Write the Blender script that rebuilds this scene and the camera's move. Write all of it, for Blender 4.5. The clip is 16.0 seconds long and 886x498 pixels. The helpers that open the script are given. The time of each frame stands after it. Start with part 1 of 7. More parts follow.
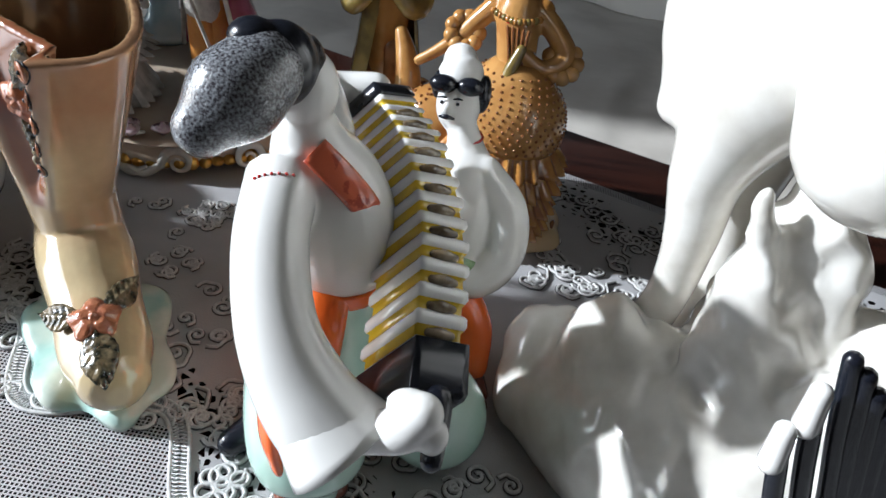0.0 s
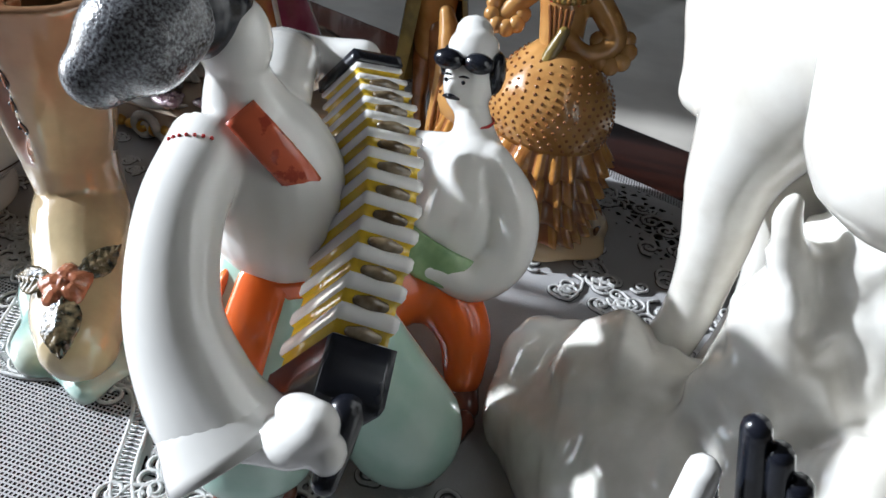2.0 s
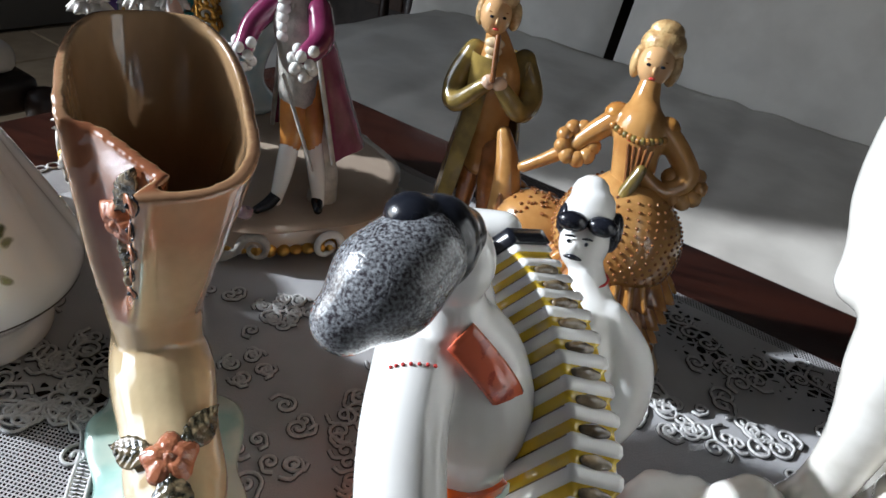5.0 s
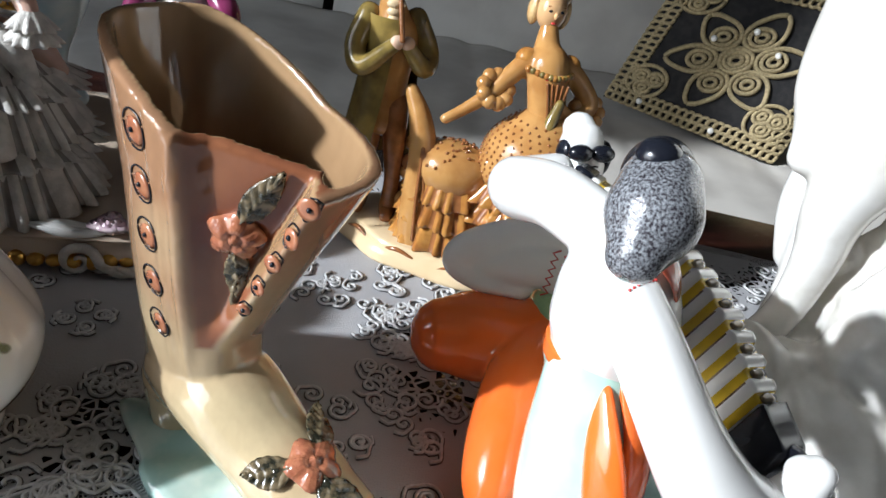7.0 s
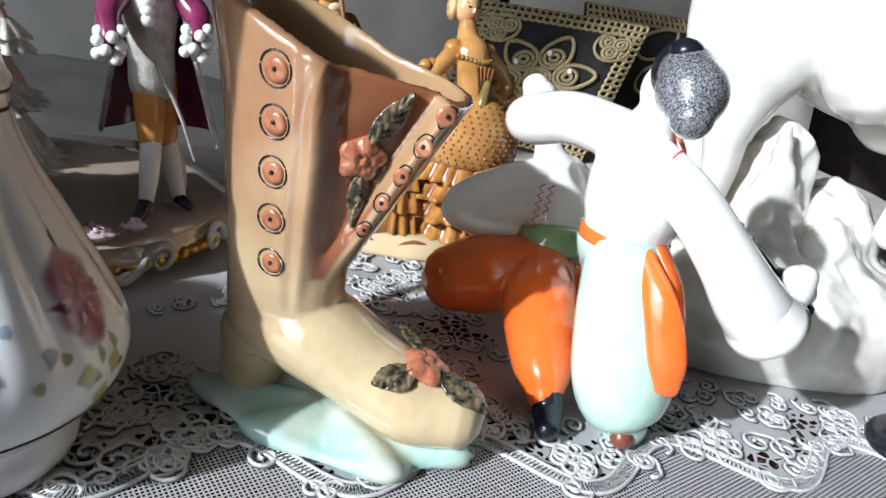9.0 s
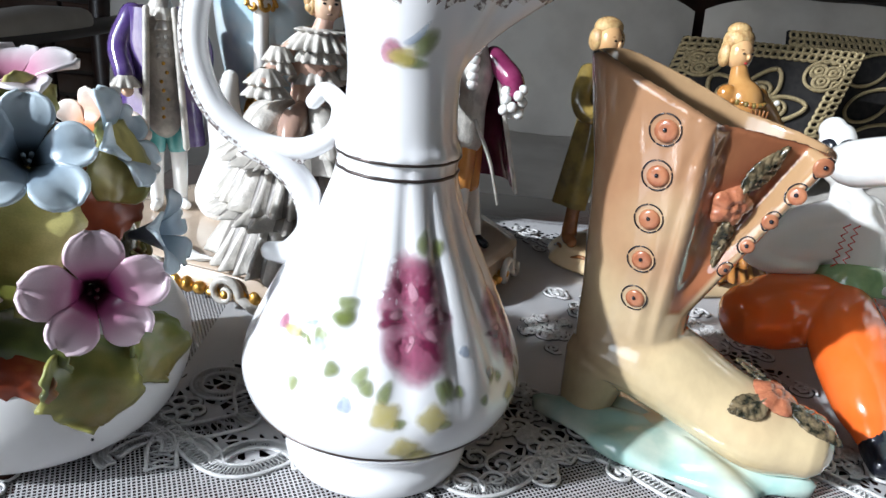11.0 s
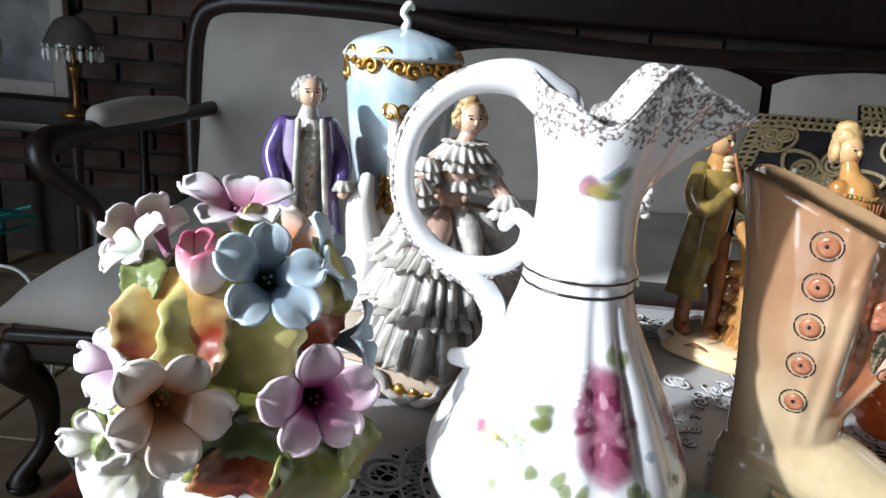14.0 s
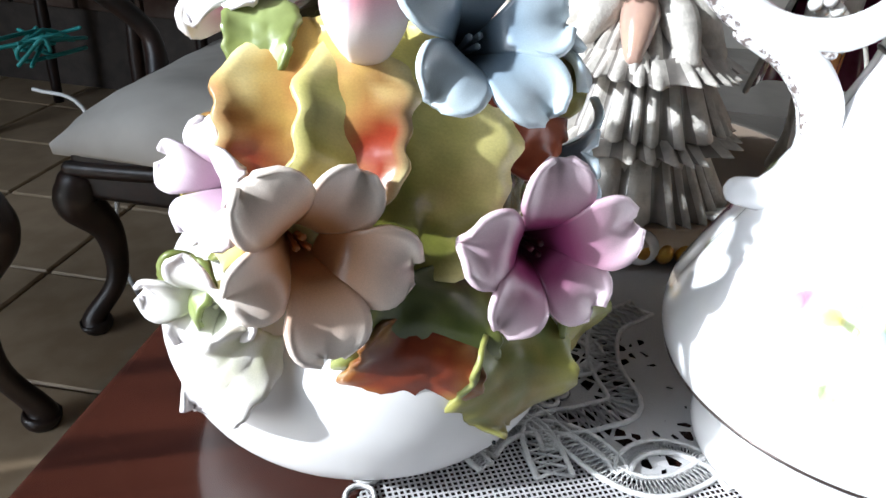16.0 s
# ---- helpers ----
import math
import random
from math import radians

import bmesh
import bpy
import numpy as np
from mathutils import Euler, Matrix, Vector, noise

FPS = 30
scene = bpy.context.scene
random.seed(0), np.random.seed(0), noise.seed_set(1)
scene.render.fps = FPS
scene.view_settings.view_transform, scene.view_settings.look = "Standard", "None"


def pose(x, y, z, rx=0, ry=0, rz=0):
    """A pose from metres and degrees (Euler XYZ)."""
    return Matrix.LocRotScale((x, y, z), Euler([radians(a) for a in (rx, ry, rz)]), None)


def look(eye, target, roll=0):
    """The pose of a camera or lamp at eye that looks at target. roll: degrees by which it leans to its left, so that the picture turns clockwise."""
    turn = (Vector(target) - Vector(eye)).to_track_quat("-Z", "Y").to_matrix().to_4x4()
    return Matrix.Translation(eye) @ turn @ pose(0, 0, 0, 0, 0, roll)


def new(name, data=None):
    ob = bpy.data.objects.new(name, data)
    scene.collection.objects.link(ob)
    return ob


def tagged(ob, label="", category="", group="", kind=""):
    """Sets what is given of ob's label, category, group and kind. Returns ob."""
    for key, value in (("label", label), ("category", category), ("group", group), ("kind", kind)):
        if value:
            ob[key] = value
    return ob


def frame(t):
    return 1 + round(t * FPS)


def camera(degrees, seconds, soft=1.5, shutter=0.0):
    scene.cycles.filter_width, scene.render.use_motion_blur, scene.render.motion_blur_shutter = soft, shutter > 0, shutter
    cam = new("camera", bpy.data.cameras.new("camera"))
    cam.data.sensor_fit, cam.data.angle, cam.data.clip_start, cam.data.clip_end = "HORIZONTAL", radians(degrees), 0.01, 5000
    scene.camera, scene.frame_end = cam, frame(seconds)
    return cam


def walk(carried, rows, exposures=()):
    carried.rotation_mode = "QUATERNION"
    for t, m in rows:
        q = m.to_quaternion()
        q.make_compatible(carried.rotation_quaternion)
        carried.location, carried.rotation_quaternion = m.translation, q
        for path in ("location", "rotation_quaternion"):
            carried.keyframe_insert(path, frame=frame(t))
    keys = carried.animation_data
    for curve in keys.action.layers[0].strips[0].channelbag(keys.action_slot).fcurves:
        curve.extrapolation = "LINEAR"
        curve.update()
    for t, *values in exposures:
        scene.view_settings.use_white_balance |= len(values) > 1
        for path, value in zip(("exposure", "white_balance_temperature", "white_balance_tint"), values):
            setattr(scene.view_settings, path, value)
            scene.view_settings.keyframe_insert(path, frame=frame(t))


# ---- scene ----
cam = camera(65.2, 16.0)
PATH = [
    (0, (0.1988, -0.2725, 0.3345), (0.1621, 0.5533, -0.2282), 8.05),
    (0.5, (0.2089, -0.2670, 0.3263), (0.1583, 0.5454, -0.2545), 8.10),
    (1, (0.2281, -0.2572, 0.3248), (0.1571, 0.5568, -0.2517), 9.28),
    (1.5, (0.2432, -0.2423, 0.3205), (0.1003, 0.5619, -0.2565), 7.92),
    (2, (0.2583, -0.2263, 0.3123), (0.0709, 0.5707, -0.2619), 6.79),
    (2.5, (0.2605, -0.2176, 0.3105), (0.0269, 0.5770, -0.2499), 6.33),
    (3, (0.2601, -0.2164, 0.3120), (-0.0211, 0.5787, -0.2253), 5.89),
    (3.5, (0.2543, -0.2172, 0.3183), (-0.0425, 0.5859, -0.1983), 6.33),
    (4, (0.2334, -0.2126, 0.3295), (-0.0442, 0.6025, -0.1791), 7.76),
    (4.2, (0.2179, -0.2110, 0.3348), (-0.0375, 0.6120, -0.1725), 8.47),
    (6.5, (-0.0123, -0.2283, 0.3635), (0.2341, 0.5851, -0.1634), 12.67),
    (7, (-0.0515, -0.2321, 0.3332), (0.2739, 0.5698, -0.1679), 12.12),
    (7.5, (-0.0896, -0.2411, 0.3133), (0.3570, 0.5319, -0.1371), 10.38),
    (8, (-0.1310, -0.2469, 0.2923), (0.3988, 0.4914, -0.1250), 10.17),
    (8.5, (-0.1756, -0.2439, 0.2765), (0.3944, 0.4754, -0.1207), 10.30),
    (9, (-0.2149, -0.2531, 0.2686), (0.3760, 0.4599, -0.1088), 10.58),
    (9.5, (-0.2607, -0.2500, 0.2674), (0.2996, 0.4955, -0.0938), 9.77),
    (10, (-0.2959, -0.2311, 0.2685), (0.2119, 0.5476, -0.0999), 9.64),
    (10.2, (-0.3033, -0.2310, 0.2681), (0.1801, 0.5622, -0.1024), 8.59),
    (12.3, (-0.3946, -0.2319, 0.2922), (-0.0392, 0.6425, -0.0380), 5.83),
    (12.5, (-0.3941, -0.2333, 0.2940), (-0.0427, 0.6457, -0.0283), 5.65),
    (13, (-0.3962, -0.2290, 0.2976), (-0.0371, 0.6526, -0.0088), 5.65),
    (13.5, (-0.4098, -0.2283, 0.3073), (-0.0308, 0.6530, 0.0253), 5.22),
    (14, (-0.4263, -0.2244, 0.3040), (-0.0724, 0.6674, 0.0223), 4.59),
    (14.5, (-0.4346, -0.1947, 0.2875), (-0.1225, 0.7005, -0.0306), 4.42),
    (15, (-0.4376, -0.1561, 0.2680), (-0.1500, 0.7273, -0.1021), 4.83),
    (15.5, (-0.4405, -0.1125, 0.2450), (-0.1618, 0.7466, -0.1841), 4.89),
    (16, (-0.4552, -0.0719, 0.2227), (-0.1767, 0.7607, -0.2561), 5.07),
]
walk(cam, [(t, look(eye, target, roll)) for t, eye, target, roll in PATH], exposures=[(0, 0.38, 5750, 8), (4.0, 0.36, 5750, 8), (8.0, 0.27, 5750, 8), (13.4, 0.24, 5750, 8), (15.0, 0.6, 5800, 8), (16, 0.75, 5800, 8)])

# ---------------------------------------------------------------- light
ANG = -23.9                       # turn of the table, sofa and room
E1, E2 = Vector((0.9143, -0.4051, 0)), Vector((0.4051, 0.9143, 0))
FLOOR = -0.6
WB = -1.55                        # middle of the window, across the room
SUN_EL, SUN_FROM = 27.0, Vector((-0.996, -0.085, 0))

world = bpy.data.worlds.new("sky")
scene.world = world
world.use_nodes = True
wn = world.node_tree.nodes
sky = wn.new("ShaderNodeTexSky")
sky.sky_type, sky.sun_disc = "NISHITA", False
sky.sun_elevation, sky.sun_rotation = radians(SUN_EL), radians(265)
world.node_tree.links.new(sky.outputs[0], wn["Background"].inputs[0])
wn["Background"].inputs[1].default_value = 0.12

sun = new("sun", bpy.data.lights.new("sun", "SUN"))
sun.data.energy, sun.data.angle, sun.data.color = 5.0, radians(1.6), (1.0, 0.985, 0.96)
to_sun = (SUN_FROM.normalized() * math.cos(radians(SUN_EL)) + Vector((0, 0, math.sin(radians(SUN_EL)))))
sun.matrix_world = look(to_sun * 4, (0, 0, 0))


def world_at(a, b, z=0.0):
    """A place from table coordinates: along the table, across it, up."""
    return E1 * a + E2 * b + Vector((0, 0, z))


def window_lamp(name, a, b, z, aim, w, h, watts):
    lamp = new(name, bpy.data.lights.new(name, "AREA"))
    lamp.data.shape, lamp.data.size, lamp.data.size_y = "RECTANGLE", w, h
    lamp.data.energy, lamp.data.color = watts, (0.93, 0.97, 1.0)
    lamp.matrix_world = look(world_at(a, b, z), aim)


window_lamp("window_light", -2.74, WB, 0.85, world_at(0.0, 0.1, 0.1), 2.0, 2.3, 52)

# ---------------------------------------------------------------- materials
MATS = {}


def paint(name, colour, rough=0.5, second=None, scale=40.0, amount=0.5, bump=0.0, bump_scale=300.0, metal=0.0, coat=0.0, detail=4.0, spread=(0.4, 0.62)):
    """A procedural surface: a base colour blotched with a second one, fine relief, gloss."""
    if name in MATS:
        return MATS[name]
    m = bpy.data.materials.new(name)
    m.use_nodes = True
    n, l = m.node_tree.nodes, m.node_tree.links
    b = n["Principled BSDF"]
    b.inputs["Roughness"].default_value, b.inputs["Metallic"].default_value = rough, metal
    b.inputs["Coat Weight"].default_value, b.inputs["Coat Roughness"].default_value = coat, 0.06
    co = n.new("ShaderNodeTexCoord")
    tex = n.new("ShaderNodeTexNoise")
    tex.inputs["Scale"].default_value, tex.inputs["Detail"].default_value = scale, detail
    l.new(co.outputs["Object"], tex.inputs["Vector"])
    ramp = n.new("ShaderNodeMapRange")
    ramp.inputs["From Min"].default_value, ramp.inputs["From Max"].default_value = spread
    ramp.inputs["To Max"].default_value = amount
    l.new(tex.outputs["Fac"], ramp.inputs["Value"])
    mix = n.new("ShaderNodeMix")
    mix.data_type = "RGBA"
    mix.inputs["A"].default_value = (*colour, 1)
    mix.inputs["B"].default_value = (*(second or [c * 0.8 for c in colour]), 1)
    l.new(ramp.outputs[0], mix.inputs["Factor"])
    l.new(mix.outputs["Result"], b.inputs["Base Color"])
    if bump:
        t2 = n.new("ShaderNodeTexNoise")
        t2.inputs["Scale"].default_value = bump_scale
        l.new(co.outputs["Object"], t2.inputs["Vector"])
        bp = n.new("ShaderNodeBump")
        bp.inputs["Strength"].default_value, bp.inputs["Distance"].default_value = bump, 0.002
        l.new(t2.outputs["Fac"], bp.inputs["Height"])
        l.new(bp.outputs[0], b.inputs["Normal"])
    MATS[name] = m
    return m


def glaze(name, colour, second=None, scale=30.0, amount=0.35, rough=0.16, coat=0.6, bump=0.06, bump_scale=60.0, **k):
    return paint(name, colour, rough, second, scale, amount, bump, bump_scale, coat=coat, **k)


def tinted(name, rough=0.3, coat=0.15, bump=0.1, grain=90, spread=(0.8, 1.12)):
    """A glaze whose pigment comes from the colour attribute 'tint' of the mesh."""
    m = paint(name, (1, 1, 1), rough, coat=coat, bump=bump, bump_scale=140)
    n, l = m.node_tree.nodes, m.node_tree.links
    at = n.new("ShaderNodeAttribute")
    at.attribute_name = "tint"
    tex = n.new("ShaderNodeTexNoise")
    tex.inputs["Scale"].default_value = grain
    rng = n.new("ShaderNodeMapRange")
    rng.inputs["To Min"].default_value, rng.inputs["To Max"].default_value = spread
    l.new(tex.outputs["Fac"], rng.inputs["Value"])
    mul = n.new("ShaderNodeVectorMath")
    mul.operation = "SCALE"
    l.new(at.outputs["Color"], mul.inputs[0])
    l.new(rng.outputs[0], mul.inputs["Scale"])
    l.new(mul.outputs[0], n["Principled BSDF"].inputs["Base Color"])
    return m


def brushed(name):
    """Thin overglaze paint: pigment and cover come from the colour attribute 'tint'."""
    m = paint(name, (1, 1, 1), 0.2, coat=0.4)
    n, l = m.node_tree.nodes, m.node_tree.links
    at = n.new("ShaderNodeAttribute")
    at.attribute_name = "tint"
    tex = n.new("ShaderNodeTexNoise")
    tex.inputs["Scale"].default_value, tex.inputs["Detail"].default_value = 420, 5
    rng = n.new("ShaderNodeMapRange")
    rng.inputs["From Min"].default_value, rng.inputs["From Max"].default_value = 0.3, 0.6
    rng.inputs["To Min"].default_value, rng.inputs["To Max"].default_value = 0.25, 1.0
    l.new(tex.outputs["Fac"], rng.inputs["Value"])
    mul = n.new("ShaderNodeMath")
    mul.operation = "MULTIPLY"
    l.new(at.outputs["Alpha"], mul.inputs[0])
    l.new(rng.outputs[0], mul.inputs[1])
    clear, mix = n.new("ShaderNodeBsdfTransparent"), n.new("ShaderNodeMixShader")
    l.new(at.outputs["Color"], n["Principled BSDF"].inputs["Base Color"])
    l.new(mul.outputs[0], mix.inputs[0])
    l.new(clear.outputs[0], mix.inputs[1])
    l.new(n["Principled BSDF"].outputs[0], mix.inputs[2])
    l.new(mix.outputs[0], n["Material Output"].inputs["Surface"])
    return m


WHITE = glaze("white_glaze", (0.82, 0.81, 0.78), (0.74, 0.72, 0.68), 25, 0.4)
HORSE = glaze("horse_glaze", (0.8, 0.78, 0.73), (0.50, 0.46, 0.39), 26, 0.55, detail=6.0, bump=0.12, bump_scale=45)
MINT = glaze("mint_glaze", (0.42, 0.62, 0.52), (0.62, 0.74, 0.66), 30, 0.5)
ORANGE = glaze("orange_glaze", (0.80, 0.13, 0.015), (0.72, 0.17, 0.04), 30, 0.5)
SALMON = glaze("salmon_sash", (0.62, 0.13, 0.06), (0.35, 0.05, 0.03), 160, 0.8, spread=(0.56, 0.62))
BLACK = glaze("black_glaze", (0.008, 0.009, 0.014), (0.016, 0.019, 0.027), 50, 0.6, rough=0.24, coat=0.1)
FUR = glaze("speckled_grey_glaze", (0.035, 0.03, 0.036), (0.34, 0.36, 0.38), 900, 0.85, rough=0.22, spread=(0.36, 0.70), bump=0.2, bump_scale=900, detail=2.0)
YELLOW = glaze("yellow_glaze", (0.76, 0.52, 0.03), (0.55, 0.36, 0.03), 90, 0.6)
DUSK = glaze("umber_wash", (0.10, 0.065, 0.03), (0.35, 0.28, 0.18), 120, 0.7)
BROWN = glaze("brown_glaze", (0.16, 0.05, 0.03), (0.09, 0.03, 0.02), 60, 0.5)
GREEN = glaze("green_sash", (0.30, 0.45, 0.22), (0.16, 0.28, 0.12), 70, 0.6)
RED = glaze("red_glaze", (0.62, 0.06, 0.05), (0.45, 0.04, 0.04), 90, 0.5)
CREAM = glaze("cream_glaze", (0.72, 0.56, 0.34), (0.60, 0.42, 0.22), 14, 0.7, bump=0.12, bump_scale=40)
ROSY = glaze("rust_glaze", (0.48, 0.17, 0.08), (0.62, 0.33, 0.18), 20, 0.7, bump=0.12, bump_scale=60)
PEACH = glaze("peach_glaze", (0.70, 0.36, 0.18), (0.74, 0.52, 0.30), 22, 0.9, bump=0.1)
SEA = glaze("seafoam_glaze", (0.33, 0.50, 0.45), (0.66, 0.70, 0.60), 22, 0.9, bump=0.15, bump_scale=50)
LEAFDARK = glaze("dark_leaf_glaze", (0.022, 0.022, 0.014), (0.24, 0.18, 0.10), 190, 0.75, bump=0.4, bump_scale=260)
BLOOM = glaze("rust_flower_glaze", (0.40, 0.15, 0.075), (0.22, 0.065, 0.035), 200, 0.6, bump=0.4, bump_scale=300)
GOLDY = glaze("amber_glaze", (0.46, 0.22, 0.05), (0.30, 0.11, 0.025), 60, 0.8, bump=0.3, bump_scale=260)
AMBER = glaze("pale_amber_glaze", (0.47, 0.25, 0.08), (0.34, 0.15, 0.04), 50, 0.7, bump=0.15)
OLIVE = glaze("olive_glaze", (0.27, 0.19, 0.05), (0.12, 0.09, 0.03), 60, 0.7, bump=0.2)
SIENNA = glaze("sienna_glaze", (0.30, 0.12, 0.04), (0.16, 0.06, 0.02), 60, 0.7)
LACEGREY = glaze("grey_lace_porcelain", (0.52, 0.49, 0.44), (0.30, 0.28, 0.25), 90, 0.7, rough=0.4, coat=0.2, bump=0.3, bump_scale=500)
BLUSH = glaze("blush_glaze", (0.62, 0.40, 0.30), (0.5, 0.33, 0.27), 60, 0.6)
PLUM = glaze("plum_glaze", (0.16, 0.02, 0.07), (0.25, 0.05, 0.12), 60, 0.6)
VIOLET = glaze("violet_glaze", (0.07, 0.04, 0.16), (0.14, 0.10, 0.23), 60, 0.6)
TEAL = glaze("teal_glaze", (0.10, 0.38, 0.38), (0.2, 0.46, 0.45), 60, 0.6)
BREECH = glaze("tan_orange_glaze", (0.60, 0.26, 0.06), (0.45, 0.16, 0.04), 60, 0.6)
HAIRGREY = glaze("grey_hair_glaze", (0.42, 0.40, 0.37), (0.22, 0.2, 0.19), 150, 0.8, bump=0.5, bump_scale=500)
BLOND = glaze("blond_hair_glaze", (0.58, 0.40, 0.18), (0.36, 0.2, 0.08), 150, 0.8, bump=0.5, bump_scale=500)
SKIN = glaze("face_glaze", (0.66, 0.46, 0.32), (0.6, 0.38, 0.26), 70, 0.4)
SKYBLUE = glaze("pale_blue_glaze", (0.40, 0.55, 0.64), (0.62, 0.68, 0.70), 24, 0.9)
GILT = paint("gilding", (0.62, 0.36, 0.08), 0.28, (0.42, 0.22, 0.05), 120, 0.8, 0.4, 300, metal=0.9)
GILTWORN = paint("worn_gilt_speckle", (0.78, 0.77, 0.75), 0.25, (0.16, 0.12, 0.11), 420, 0.95, 0.1, 300, coat=0.4, spread=(0.46, 0.58))
JUGWHITE = glaze("jug_glaze", (0.84, 0.84, 0.84), (0.76, 0.76, 0.80), 20, 0.4)
BOWLWHITE = glaze("bowl_bisque", (0.82, 0.81, 0.80), (0.76, 0.74, 0.73), 30, 0.4, rough=0.3, coat=0.25)
PETAL = tinted("tinted_petal_glaze")
DARKWOOD = paint("dark_carved_wood", (0.022, 0.010, 0.007), 0.42, (0.008, 0.005, 0.004), 30, 0.8, 0.15, 120, coat=0.06)
FABRIC = paint("ivory_upholstery", (0.54, 0.51, 0.46), 0.85, (0.42, 0.39, 0.35), 7, 0.7, 0.25, 900)
PLASTER = paint("grey_plaster", (0.20, 0.19, 0.175), 0.9, (0.15, 0.14, 0.13), 3, 0.6, 0.3, 60)
BRICK = paint("weathered_brick", (0.075, 0.04, 0.028), 0.9, (0.12, 0.09, 0.072), 9, 0.8, 0.5, 70)
MORTAR = paint("old_mortar", (0.085, 0.07, 0.06), 0.95, (0.06, 0.05, 0.045), 20, 0.7, 0.5, 120)
TILE = paint("floor_tile", (0.42, 0.32, 0.21), 0.35, (0.33, 0.24, 0.15), 12, 0.8, 0.1, 60)
GROUT = paint("grout", (0.2, 0.16, 0.12), 0.9)


BUTTON = glaze("rust_button_paint", (0.38, 0.16, 0.08), (0.28, 0.09, 0.045), 160, 0.7)


def table_wood():
    m = paint("polished_mahogany", (0.036, 0.011, 0.007), 0.14, (0.014, 0.005, 0.004), 18, 0.9, 0.05, 90, coat=0.4)
    n, l = m.node_tree.nodes, m.node_tree.links
    tex = [k for k in n if k.type == "TEX_NOISE"][0]
    mp = n.new("ShaderNodeMapping")
    mp.inputs["Scale"].default_value = (0.25, 4.0, 4.0)
    co = [k for k in n if k.type == "TEX_COORD"][0]
    l.new(co.outputs["Object"], mp.inputs["Vector"])
    l.new(mp.outputs[0], tex.inputs["Vector"])
    return m


MAHOGANY = table_wood()

from mathutils.bvhtree import BVHTree

# ---------------------------------------------------------------- shape tools


def V(*a):
    return Vector(a)


def part(name, bm, material, parent=None, label="", smooth=True, at=None):
    """Links a bmesh, made in world places, as one mesh object; under parent, if given."""
    origin = Vector(at) if at is not None else (parent.matrix_world.translation if parent else Vector())
    if parent:
        origin = origin_of(parent)
    for v in bm.verts:
        v.co -= origin
    me = bpy.data.meshes.new(name)
    bm.normal_update()
    bm.to_mesh(me)
    bm.free()
    for m in (material if isinstance(material, (list, tuple)) else [material]):
        me.materials.append(m)
    if smooth:
        me.shade_smooth()
    ob = new(name, me)
    if parent:
        ob.parent = parent
    else:
        ob.location = origin
    if label:
        ob["label"] = label
    return ob


def origin_of(ob):
    o = Vector()
    while ob:
        o += ob.location
        ob = ob.parent
    return o


def thing(name, at, label, category, group="", kind=""):
    ob = new(name)
    ob.location = at
    ob.empty_display_size = 0.02
    return tagged(ob, label, category, group, kind)


def catmull(pts, n=6):
    p = [np.array(q, float) for q in pts]
    p = [2 * p[0] - p[1]] + p + [2 * p[-1] - p[-2]]
    out = []
    for i in range(1, len(p) - 2):
        for k in range(n):
            t = k / n
            out.append(0.5 * (2 * p[i] + (p[i + 1] - p[i - 1]) * t + (2 * p[i - 1] - 5 * p[i] + 4 * p[i + 1] - p[i + 2]) * t * t
                              + (3 * p[i] - p[i - 1] - 3 * p[i + 1] + p[i + 2]) * t ** 3))
    out.append(p[-2])
    return out


def skin(bm, rings, mat=0, close=True, cap=True):
    """Faces between rings of points."""
    vs = [[bm.verts.new(p) for p in r] for r in rings]
    k = len(vs[0])
    for a, b in zip(vs, vs[1:]):
        for i in range(k if close else k - 1):
            f = bm.faces.new((a[i], a[(i + 1) % k], b[(i + 1) % k], b[i]))
            f.material_index = mat
    if cap and close:
        for r, flip in ((vs[0], True), (vs[-1], False)):
            f = bm.faces.new(r[::-1] if flip else r)
            f.material_index = mat
    return vs


def tube(bm, pts, radii, mat=0, seg=14, n=6, flat=1.0, side=None, round_ends=True):
    """A limb or cord through pts with radii; flat squeezes it along side."""
    data = catmull([(*p, r) for p, r in zip(pts, radii)], n)
    c = [Vector(d[:3]) for d in data]
    r = [max(1e-5, d[3]) for d in data]
    t0 = (c[1] - c[0]).normalized()
    up = Vector(side) if side is not None else (V(0, 0, 1) if abs(t0.z) < 0.9 else V(1, 0, 0))
    x = (up - t0 * up.dot(t0)).normalized()
    rings = []

    def ring(o, x, t, rr):
        y = t.cross(x)
        return [o + x * (math.cos(a) * rr * flat) + y * (math.sin(a) * rr) for a in (2 * math.pi * i / seg for i in range(seg))]

    for i, o in enumerate(c):
        t = (c[min(i + 1, len(c) - 1)] - c[max(i - 1, 0)]).normalized()
        x = (x - t * x.dot(t)).normalized()
        if i == 0 and round_ends:
            rings += [ring(o - t * r[0] * s, x, t, r[0] * q) for s, q in ((0.92, 0.3), (0.7, 0.7), (0.38, 0.92))]
        rings.append(ring(o, x, t, r[i]))
        if i == len(c) - 1 and round_ends:
            rings += [ring(o + t * r[i] * s, x, t, r[i] * q) for s, q in ((0.38, 0.92), (0.7, 0.7), (0.92, 0.3))]
    skin(bm, rings, mat)


